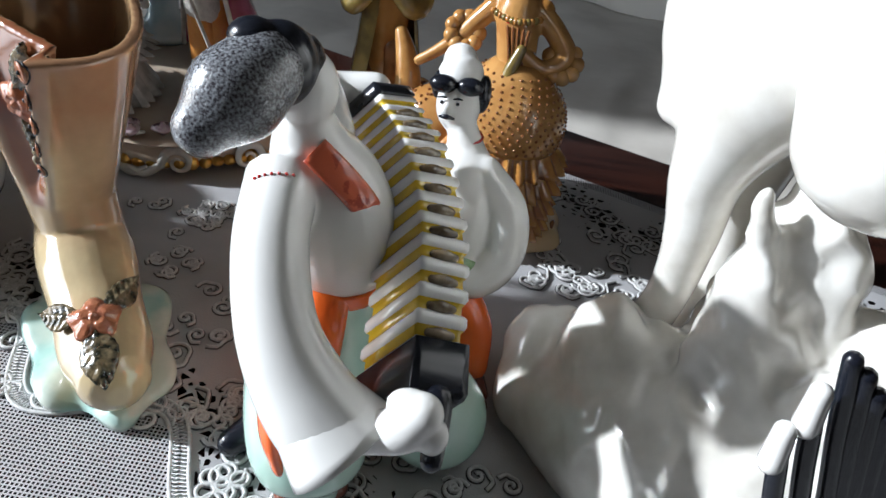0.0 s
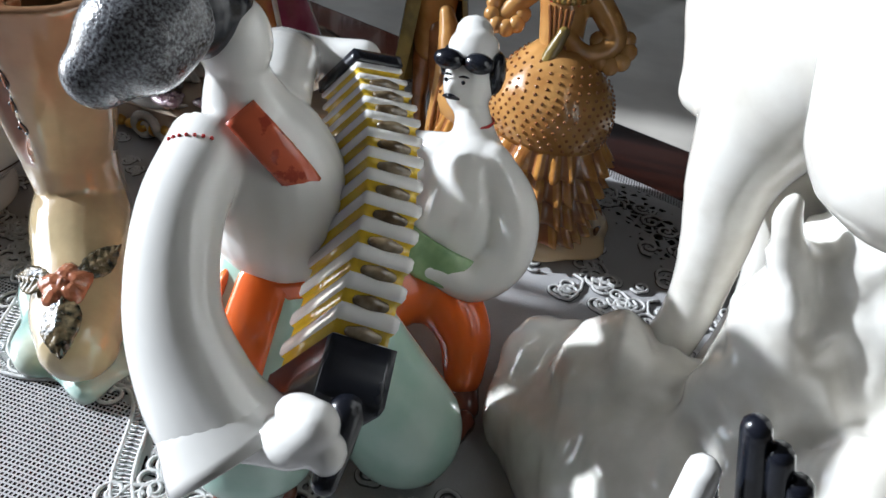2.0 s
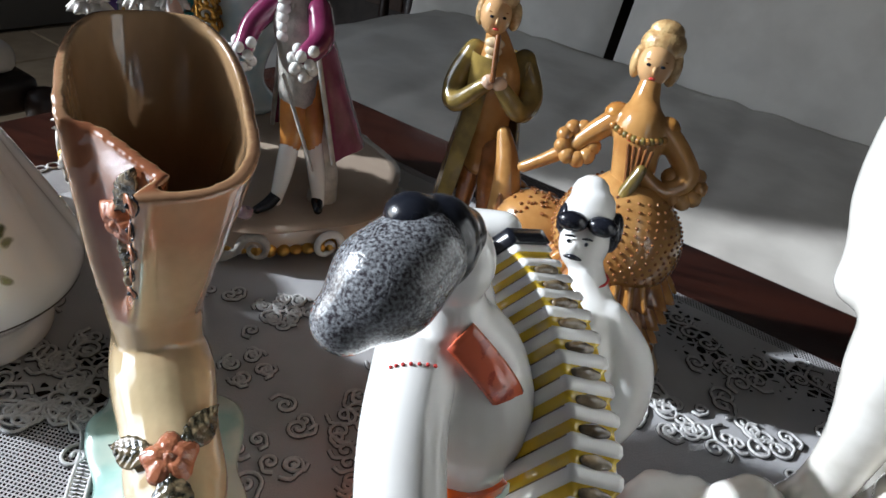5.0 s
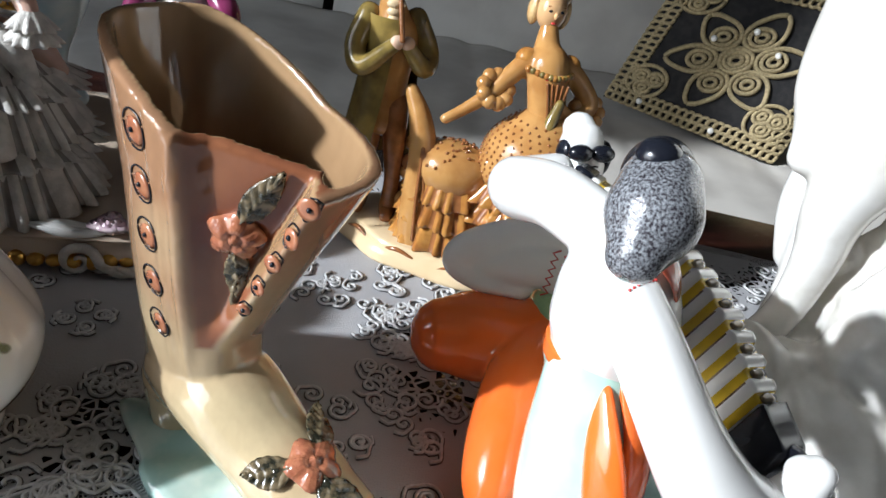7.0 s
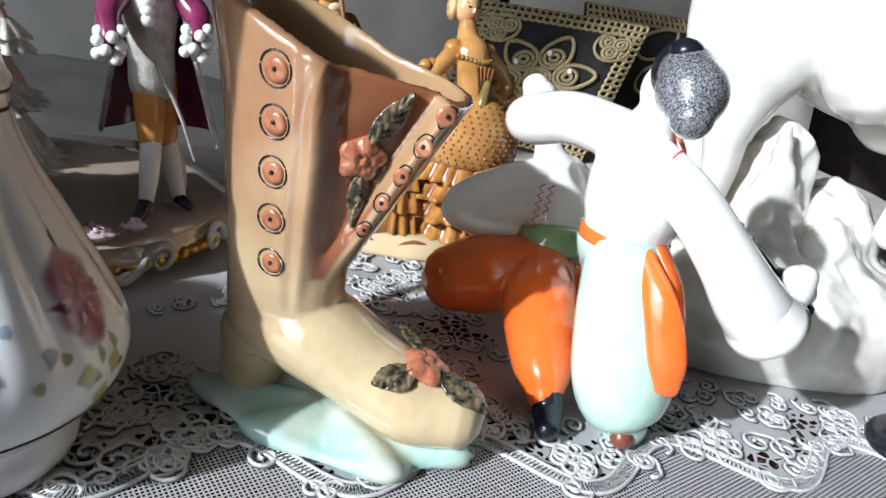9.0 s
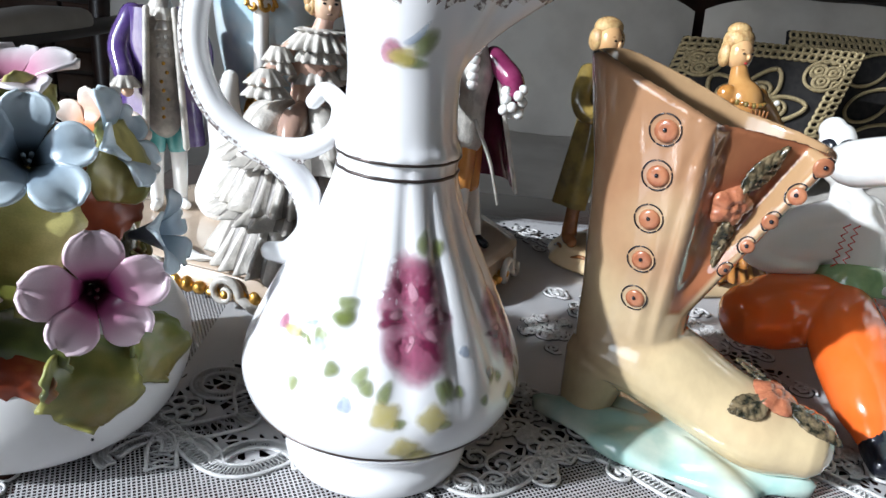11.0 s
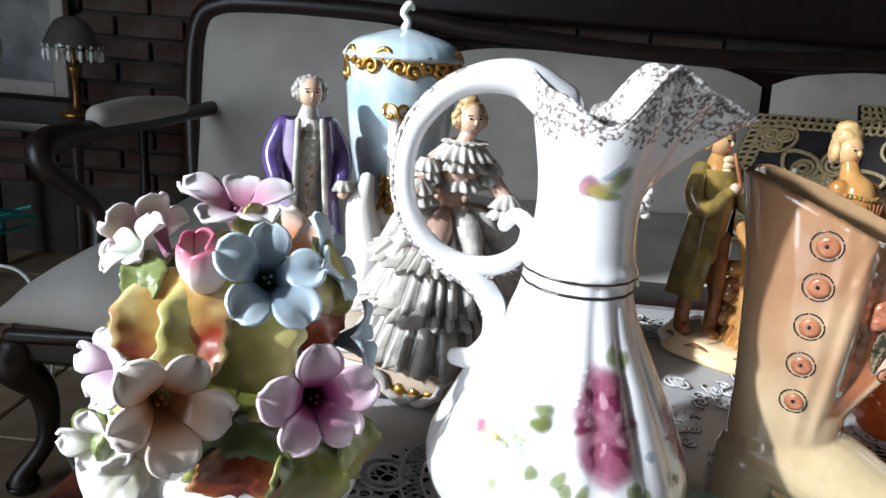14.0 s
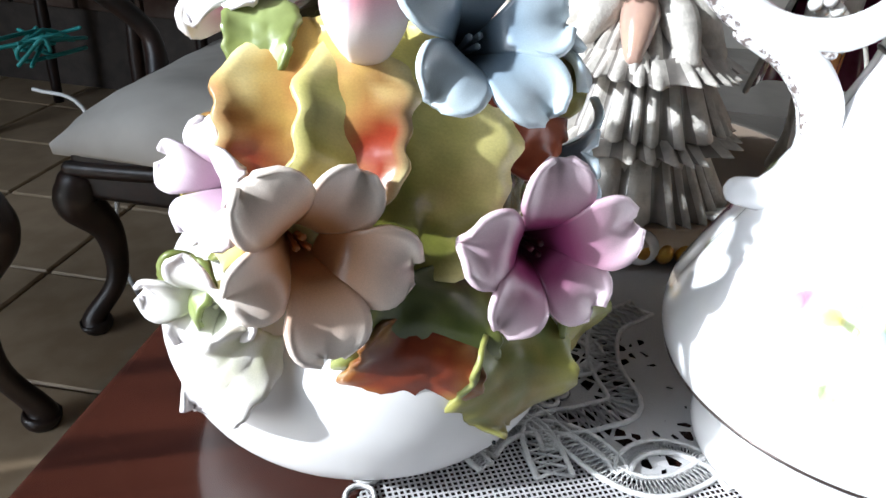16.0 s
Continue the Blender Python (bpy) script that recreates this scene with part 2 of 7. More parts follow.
def ball(bm, c, r, mat=0, turn=(0, 0, 0), u=16, v=10):
    r = (r, r, r) if not isinstance(r, (tuple, list)) else r
    m = Matrix.LocRotScale(Vector(c), Euler([radians(a) for a in turn]), Vector(r))
    rows = []
    for j in range(1, v):
        t = math.pi * j / v
        rows.append([bm.verts.new(m @ Vector((math.sin(t) * math.cos(2 * math.pi * i / u), math.sin(t) * math.sin(2 * math.pi * i / u), -math.cos(t)))) for i in range(u)])
    ends = [bm.verts.new(m @ Vector((0, 0, -1))), bm.verts.new(m @ Vector((0, 0, 1)))]
    for i in range(u):
        k = (i + 1) % u
        made = [(rows[0][k], rows[0][i], ends[0]), (rows[-1][i], rows[-1][k], ends[1])]
        made += [(p[i], p[k], q[k], q[i]) for p, q in zip(rows, rows[1:])]
        for f in made:
            bm.faces.new(f).material_index = mat


def lathe(bm, profile, c, mat=0, seg=48, n=5, fn=None, caps=True, ell=(1, 1), turn=0.0):
    """A turned form. fn(angle, z, r) may change the radius and height."""
    prof = catmull([(r, z) for r, z in profile], n)
    rings = []
    ct, st = math.cos(turn), math.sin(turn)
    for r, z in prof:
        row = []
        for i in range(seg):
            a = 2 * math.pi * i / seg
            rr, zz = fn(a, z, max(r, 1e-4)) if fn else (max(r, 1e-4), z)
            x, y = rr * math.cos(a) * ell[0], rr * math.sin(a) * ell[1]
            row.append(V(c[0] + x * ct - y * st, c[1] + x * st + y * ct, c[2] + zz))
        rings.append(row)
    skin(bm, rings, mat, cap=caps)


def box(bm, c, size, mat=0, turn=0.0, bevel=0.0, m=None):
    m = (m or (Matrix.Translation(Vector(c)) @ Matrix.Rotation(turn, 4, "Z"))) @ Matrix.Diagonal((*size, 1))
    made = bmesh.ops.create_cube(bm, size=1, matrix=m)
    faces = {f for w in made["verts"] for f in w.link_faces}
    for f in faces:
        f.material_index = mat
    if bevel:
        bmesh.ops.bevel(bm, geom=list({e for f in faces for e in f.edges}), offset=bevel, segments=3, profile=0.6, affect="EDGES", material=-1)


def add(dst, src, mat=None):
    """Joins src into dst."""
    me = bpy.data.meshes.new("tmp")
    src.to_mesh(me)
    src.free()
    k = len(dst.faces)
    dst.from_mesh(me)
    if mat is not None:
        dst.faces.ensure_lookup_table()
        for f in dst.faces[k:]:
            f.material_index = mat
    bpy.data.meshes.remove(me)


def fuse(bm, voxel, soft=6):
    """One skin round overlapping forms, its joints softened as in cast porcelain."""
    me = bpy.data.meshes.new("tmp")
    bmesh.ops.recalc_face_normals(bm, faces=bm.faces)
    bm.to_mesh(me)
    bm.free()
    ob = new("tmp", me)
    r = ob.modifiers.new("r", "REMESH")
    r.mode, r.voxel_size = "VOXEL", voxel
    s = ob.modifiers.new("s", "SMOOTH")
    s.factor, s.iterations = 0.5, soft
    out = bmesh.new()
    dg = bpy.context.evaluated_depsgraph_get()
    dg.update()
    ev = ob.evaluated_get(dg)
    out.from_mesh(ev.to_mesh())
    ev.to_mesh_clear()
    bpy.data.objects.remove(ob)
    bpy.data.meshes.remove(me)
    return out


def sheet(bm, fn, nu, nv, thick, mat=0, tint=None):
    """A thin double-sided sheet fn(u, v) with thickness; tint(u, v) gives its pigment."""
    lay = bm.loops.layers.float_color.get("tint") or bm.loops.layers.float_color.new("tint") if tint else None
    g = [[Vector(fn(i / nu, j / nv)) for j in range(nv + 1)] for i in range(nu + 1)]
    nor = [[None] * (nv + 1) for _ in range(nu + 1)]
    for i in range(nu + 1):
        for j in range(nv + 1):
            du = g[min(i + 1, nu)][j] - g[max(i - 1, 0)][j]
            dv = g[i][min(j + 1, nv)] - g[i][max(j - 1, 0)]
            c = du.cross(dv)
            nor[i][j] = c.normalized() if c.length > 1e-12 else V(0, 0, 1)
    sides = []
    for s in (0.5, -0.5):
        sides.append([[bm.verts.new(g[i][j] + nor[i][j] * (thick * s)) for j in range(nv + 1)] for i in range(nu + 1)])
    uv = {}
    for s in sides:
        for i in range(nu + 1):
            for j in range(nv + 1):
                uv[s[i][j]] = (i / nu, j / nv)

    def face(vs):
        f = bm.faces.new(vs)
        f.material_index = mat
        if lay:
            for lp in f.loops:
                lp[lay] = (*tint(*uv[lp.vert]), 1)

    a, b = sides
    for i in range(nu):
        for j in range(nv):
            face((a[i][j], a[i + 1][j], a[i + 1][j + 1], a[i][j + 1]))
            face((b[i][j + 1], b[i + 1][j + 1], b[i + 1][j], b[i][j]))
    for i in range(nu):
        face((b[i][0], b[i + 1][0], a[i + 1][0], a[i][0]))
        face((a[i][nv], a[i + 1][nv], b[i + 1][nv], b[i][nv]))
    for j in range(nv):
        face((a[0][j], a[0][j + 1], b[0][j + 1], b[0][j]))
        face((b[nu][j], b[nu][j + 1], a[nu][j + 1], a[nu][j]))


def curl(c, x, y, size, turns=1.3, n=14):
    """Points of a flat spiral scroll."""
    out = []
    for i in range(n + 1):
        t = i / n
        a, r = t * turns * 2 * math.pi, size * (1 - 0.85 * t)
        out.append(Vector(c) + Vector(x) * (r * math.cos(a)) + Vector(y) * (r * math.sin(a)))
    return out


def mixc(a, b, t):
    t = min(1, max(0, t))
    return tuple(p + (q - p) * t for p, q in zip(a, b))


# ---------------------------------------------------------------- room
RZ = radians(ANG)


def block(bm, a0, a1, b0, b1, z0, z1, mat=0, bevel=0.0):
    """A box in table coordinates."""
    c = world_at((a0 + a1) / 2, (b0 + b1) / 2, (z0 + z1) / 2)
    box(bm, c, (a1 - a0, b1 - b0, z1 - z0), mat, RZ, bevel)


A0, A1, B0, B1, TOP = -2.7, 3.0, -3.5, 2.15, 2.9


def build_room():
    bm = bmesh.new()
    block(bm, A0 - 0.2, A1 + 0.2, B0 - 0.2, B1 + 0.2, FLOOR - 0.1, FLOOR - 0.012)
    tagged(part("floor", bm, GROUT, smooth=False), "beige square ceramic floor tiles with dark joints", "floor", kind="structure")
    bm = bmesh.new()
    block(bm, A0 - 0.2, A1 + 0.2, B0 - 0.2, B1 + 0.2, TOP, TOP + 0.1)
    tagged(part("ceiling", bm, PLASTER, smooth=False), "plain pale plaster ceiling", "ceiling", kind="structure")
    bm = bmesh.new()
    block(bm, A0 - 0.2, A1 + 0.2, B1, B1 + 0.2, FLOOR, TOP)
    tagged(part("wall_north", bm, MORTAR, smooth=False), "old exposed brick wall behind the sofa", "wall", kind="structure")
    bm = bmesh.new()
    block(bm, A1, A1 + 0.2, B0, B1, FLOOR, TOP)
    tagged(part("wall_east", bm, PLASTER, smooth=False), "plain grey plaster wall", "wall", kind="structure")
    # West wall with a wide window.
    bm = bmesh.new()
    w0, w1 = WB - 1.05, WB + 1.05
    for a in ((B0, w0, FLOOR, TOP), (w1, B1, FLOOR, TOP), (w0, w1, FLOOR, -0.4), (w0, w1, 2.75, TOP)):
        block(bm, A0 - 0.2, A0, a[0], a[1], a[2], a[3])
    tagged(part("wall_west", bm, PLASTER, smooth=False), "plain grey plaster wall with a wide window", "wall", kind="structure")
    bm = bmesh.new()
    block(bm, A0 - 0.2, A1 + 0.2, B0 - 0.2, B0, FLOOR, TOP)
    tagged(part("wall_south", bm, PLASTER, smooth=False), "plain grey plaster wall", "wall", kind="structure")


build_room()


def build_table():
    t = thing("table", world_at(0.1, 0.07, FLOOR), "dark polished mahogany table under a white lace cloth", "table")
    bm = bmesh.new()
    block(bm, -0.563, 0.78, -0.33, 0.59, -0.03, 0.0, bevel=0.006)
    part("tabletop", bm, MAHOGANY, t)
    bm = bmesh.new()
    block(bm, -0.5, 0.72, -0.27, 0.52, -0.11, -0.031, bevel=0.003)
    part("apron", bm, MAHOGANY, t)
    for a, b in ((-0.47, -0.24), (0.69, -0.24), (-0.47, 0.49), (0.69, 0.49)):
        bm = bmesh.new()
        lathe(bm, [(0.022, 0), (0.03, 0.04), (0.018, 0.08), (0.026, 0.3), (0.034, 0.42), (0.024, 0.45), (0.034, 0.49)], world_at(a, b, FLOOR), seg=20)
        part("leg", bm, MAHOGANY, t)


build_table()

# ---------------------------------------------------------------- tablecloth
CL = (-0.425, 0.76, -0.31, 0.476)


def lace_amount(a, b):
    """How open the lace is at a place of the cloth (0 linen, 1 cutwork), and how netted."""
    w1 = 0.012 + 0.02 * math.sin(a * 45) + 0.006 * math.sin(a * 131)
    open_ = max(0.0, 1 - abs(b - w1) / 0.026)
    w2 = 0.415 + 0.016 * math.sin(a * 52 + 1)
    open_ = max(open_, 1 - abs(b - w2) / 0.045)
    for ca, cb, cr in ((0.055, 0.142, 0.045), (-0.335, 0.05, 0.045), (0.40, 0.16, 0.05), (0.02, 0.20, 0.022), (-0.15, 0.05, 0.03)):
        d = math.hypot(a - ca, b - cb) / cr
        open_ = max(open_, 1 - d * d * (1 + 0.25 * math.sin(6 * math.atan2(b - cb, a - ca))))
    net = max(0.0, min(1.0, (w1 - 0.022 - b) / 0.006))
    net = max(net, 1.0 if b > 0.462 else 0.0, min(1, max(0, (-0.372 - a) / 0.006)))
    return open_, net


def lace_material():
    m = paint("white_lace_cloth", (0.46, 0.455, 0.46), 0.46, (0.38, 0.375, 0.38), 14, 0.6, 0.3, 900)
    n, l = m.node_tree.nodes, m.node_tree.links
    out = [k for k in n if k.type == "OUTPUT_MATERIAL"][0]
    b = n["Principled BSDF"]
    co = n.new("ShaderNodeTexCoord")
    at = n.new("ShaderNodeAttribute")
    at.attribute_name = "lace"
    sep = n.new("ShaderNodeSeparateColor")
    l.new(at.outputs["Color"], sep.inputs[0])

    def math_node(op, x, y):
        k = n.new("ShaderNodeMath")
        k.operation = op
        for s, v in zip(k.inputs, (x, y)):
            if isinstance(v, (int, float)):
                s.default_value = v
            else:
                l.new(v, s)
        return k.outputs[0]

    vor = n.new("ShaderNodeTexVoronoi")
    vor.feature, vor.inputs["Scale"].default_value = "DISTANCE_TO_EDGE", 125
    l.new(co.outputs["Object"], vor.inputs["Vector"])
    holes = math_node("GREATER_THAN", vor.outputs["Distance"], math_node("SUBTRACT", 0.42, math_node("MULTIPLY", sep.outputs[0], 0.34)))
    holes = math_node("MULTIPLY", holes, math_node("GREATER_THAN", sep.outputs[0], 0.12))
    chk = n.new("ShaderNodeTexVoronoi")
    chk.voronoi_dimensions, chk.distance = "2D", "CHEBYCHEV"
    chk.inputs["Scale"].default_value, chk.inputs["Randomness"].default_value = 400, 0.0
    l.new(co.outputs["Object"], chk.inputs["Vector"])
    net = math_node("MULTIPLY", math_node("LESS_THAN", chk.outputs["Distance"], 0.30), math_node("GREATER_THAN", sep.outputs[1], 0.5))
    gap = math_node("MAXIMUM", holes, net)
    tr = n.new("ShaderNodeBsdfTransparent")
    mix = n.new("ShaderNodeMixShader")
    l.new(gap, mix.inputs[0])
    l.new(b.outputs[0], mix.inputs[1])
    l.new(tr.outputs[0], mix.inputs[2])
    l.new(mix.outputs[0], out.inputs["Surface"])
    return m


LACE = lace_material()
CORD = paint("white_lace_cord", (0.62, 0.61, 0.60), 0.5, (0.46, 0.46, 0.45), 300, 0.6, 0.4, 1500)
STITCH = paint("grey_outline_stitch", (0.09, 0.088, 0.09), 0.7, (0.2, 0.2, 0.2), 700, 0.7, 0.4, 1500)


def build_cloth():
    cloth = thing("tablecloth", world_at(0, 0, 0.002), "white embroidered lace tablecloth with cutwork and net", "tablecloth")
    a0, a1, b0, b1 = CL
    na, nb = 300, 200
    bm = bmesh.new()
    lay = bm.verts.layers.float_color.new("lace")
    grid = []
    for i in range(na + 1):
        row = []
        for j in range(nb + 1):
            a, b = a0 + (a1 - a0) * i / na, b0 + (b1 - b0) * j / nb
            scal = 0.006 * abs(math.sin(b * 70))
            aa = a - scal * max(0, 1 - (a - a0) / 0.03)
            z = 0.0026 + 0.0007 * noise.noise((a * 14, b * 14, 0)) + 0.0004 * noise.noise((a * 50, b * 50, 3))
            v = bm.verts.new(world_at(aa, b, z))
            o, k = lace_amount(a, b)
            v[lay] = (max(0, o), k, 0, 1)
            row.append(v)
        grid.append(row)
    for i in range(na):
        for j in range(nb):
            bm.faces.new((grid[i][j], grid[i + 1][j], grid[i + 1][j + 1], grid[i][j + 1]))
    part("cloth", bm, LACE, cloth)
    # Raised scrolls and rosettes of cord.
    rnd = random.Random(5)
    bm, seam = bmesh.new(), bmesh.new()

    def cord(pts, r=0.0012):
        """A raised cord inside a flat, darker line of stitches."""
        tube(bm, pts, [r] * len(pts), seg=6, n=2, round_ends=False)
        tube(seam, [Vector(p) - V(0, 0, 0.0007) for p in pts], [r * 1.75] * len(pts), seg=6, n=2, flat=0.28, side=(0, 0, 1), round_ends=False)

    def woven(pts, half=0.006):
        """A woven band: a cord along each edge and a zigzag between them."""
        q = [Vector(p) for p in catmull([tuple(p) for p in pts], 6)]
        left, right = [], []
        for i, p in enumerate(q):
            t = (q[min(i + 1, len(q) - 1)] - q[max(i - 1, 0)]).normalized()
            w = t.cross(V(0, 0, 1)) * half
            left.append(p + w)
            right.append(p - w)
        for e in (left, right):
            tube(bm, e, [0.0013] * len(e), seg=6, n=1, round_ends=False)
        zig = [(left, right)[i % 2][i] for i in range(len(q))]
        tube(bm, zig, [0.0009] * len(zig), seg=5, n=1, round_ends=False)
        mid = [(right, left)[i % 2][i] for i in range(len(q))]
        tube(bm, mid, [0.0009] * len(mid), seg=5, n=1, round_ends=False)

    def scroll(a, b, ang, s, flip):
        x = E1 * math.cos(ang) + E2 * math.sin(ang)
        y = (E2 * math.cos(ang) - E1 * math.sin(ang)) * flip
        c = world_at(a, b, 0.0042)
        p = curl(c, x, y, s, 1.35, 12)
        q = [p[0] - y * s * 0.6 + x * s * 0.25, p[0] - y * s * 1.3 - x * s * 0.3]
        cord(q[::-1] + p)

    def rosette(a, b, s):
        for k in range(6):
            t = k * math.pi / 3
            c = world_at(a + math.cos(t) * s * 0.62, b + math.sin(t) * s * 0.62, 0.0042)
            cord([c + E1 * (math.cos(u) * s * 0.33) + E2 * (math.sin(u) * s * 0.33) for u in np.linspace(0, 2 * math.pi, 9)])
        c = world_at(a, b, 0.0042)
        cord([c + E1 * (math.cos(u) * s * 0.25) + E2 * (math.sin(u) * s * 0.25) for u in np.linspace(0, 2 * math.pi, 9)])

    wave = [world_at(a, -0.010 + 0.022 * math.sin(a * 45), 0.0040) for a in np.arange(a0 + 0.012, a1, 0.012)]
    woven(wave, 0.005)
    woven([world_at(-0.352, -0.035, 0.004), world_at(-0.358, -0.008, 0.004), world_at(-0.335, 0.006, 0.004), world_at(-0.318, 0.02, 0.004), world_at(-0.326, 0.05, 0.004), world_at(-0.322, 0.085, 0.004), world_at(-0.30, 0.11, 0.004)], 0.008)
    for ca, cb, cr, t0, t1 in ((-0.352, -0.035, 0.030, 0.3, 2.9), (-0.372, -0.02, 0.018, 0.0, 4.2), (-0.30, -0.03, 0.024, 0.2, 3.0), (-0.345, 0.055, 0.016, 0.0, 6.0)):
        woven([world_at(ca + cr * math.cos(t), cb + cr * math.sin(t), 0.004) for t in np.linspace(t0, t1, 9)], 0.0035)
    for k in range(330):                   # along the two lace bands
        a = a0 + 0.01 + (a1 - a0 - 0.02) * rnd.random()
        near = rnd.random() < 0.6
        b = (0.012 + 0.02 * math.sin(a * 45) if near else 0.40 + 0.016 * math.sin(a * 52 + 1)) + rnd.uniform(-0.036, 0.036)
        if a > -0.25:
            scroll(a, b, rnd.uniform(0, 6.28), rnd.uniform(0.006, 0.012), rnd.choice((-1, 1)))
    for ca, cb, cr in ((0.055, 0.142, 0.05), (0.40, 0.16, 0.05), (-0.15, 0.05, 0.035), (0.02, 0.2, 0.03)):
        for k in range(34):
            t = rnd.uniform(0, 6.28)
            scroll(ca + math.cos(t) * cr * rnd.uniform(0.3, 1.15), cb + math.sin(t) * cr * rnd.uniform(0.3, 1.15), t + 1.2, rnd.uniform(0.005, 0.010), rnd.choice((-1, 1)))
    for a, b in ((-0.11, 0.177), (-0.075, 0.115), (0.21, 0.054), (0.068, 0.026), (0.3, 0.15), (-0.2, 0.13), (-0.1, 0.185), (-0.225, 0.2)):
        for k in range(4):                 # four-armed sprigs
            t = k * math.pi / 2 + 0.5
            scroll(a + 0.011 * math.cos(t), b + 0.011 * math.sin(t), t, 0.0065, 1)
            scroll(a + 0.014 * math.cos(t), b + 0.014 * math.sin(t), t, 0.005, -1)
    for a, b in ((0.007, 0.219), (-0.016, 0.28), (0.174, 0.3), (0.14, 0.335), (0.2, 0.31), (0.23, 0.34), (-0.06, 0.24), (0.04, 0.255), (0.26, 0.3)):
        for k in range(7):
            scroll(a + rnd.uniform(-0.03, 0.03), b + rnd.uniform(-0.022, 0.022), rnd.uniform(0, 6.28), rnd.uniform(0.006, 0.011), rnd.choice((-1, 1)))
    for k in range(9):
        rosette(-0.36 + k * 0.115, 0.012 + 0.02 * math.sin((-0.36 + k * 0.115) * 45), 0.015)
    for k in range(60):                    # looped hem
        b = b0 + (b1 - b0) * k / 60
        c = world_at(a0 - 0.004, b, 0.0038)
        cord([c + E1 * (math.cos(u) * 0.006) + E2 * (math.sin(u) * 0.006) for u in np.linspace(0, 2 * math.pi, 8)], 0.0009)
    for a, b in ((-0.04, 0.245), (-0.02, 0.262), (0.0, 0.236), (-0.06, 0.222), (0.148, 0.284), (0.12, 0.30), (0.178, 0.293), (-0.10, 0.155), (-0.16, 0.165), (-0.25, 0.17), (0.235, 0.075), (0.27, 0.05), (0.2, 0.075), (0.16, 0.07), (-0.03, 0.07), (0.0, 0.08), (-0.02, 0.1)):
        for k in range(3):                 # loose sprays on the plain linen
            t = rnd.uniform(0, 6.28)
            scroll(a + 0.012 * math.cos(t + 2.1 * k), b + 0.012 * math.sin(t + 2.1 * k), t + 2.1 * k, rnd.uniform(0.0055, 0.0085), 1 if k % 2 else -1)
    tagged(part("stitched_outline", seam, STITCH, cloth, "dark stitched outline of the scrolls"), "dark stitched outline of the scrolls", kind="stuff")
    ob = part("scroll_embroidery", bm, CORD, cloth, "raised white corded scrolls")
    tagged(ob, "raised white corded scrolls", kind="stuff")


build_cloth()

# ---------------------------------------------------------------- sofa and chair


def cabriole(bm, a, b, z0, z1, r, da=0.0, db=0.0):
    h = z1 - z0
    pts = [world_at(a + da * k, b + db * k, z0 + h * t) for t, k in ((0, 1.0), (0.06, 0.95), (0.3, 0.25), (0.65, 0.25), (0.88, 0.85), (1, 0.8))]
    tube(bm, pts, [r * 1.15, r * 0.75, r * 0.72, r * 1.0, r * 1.5, r * 1.4], seg=14)


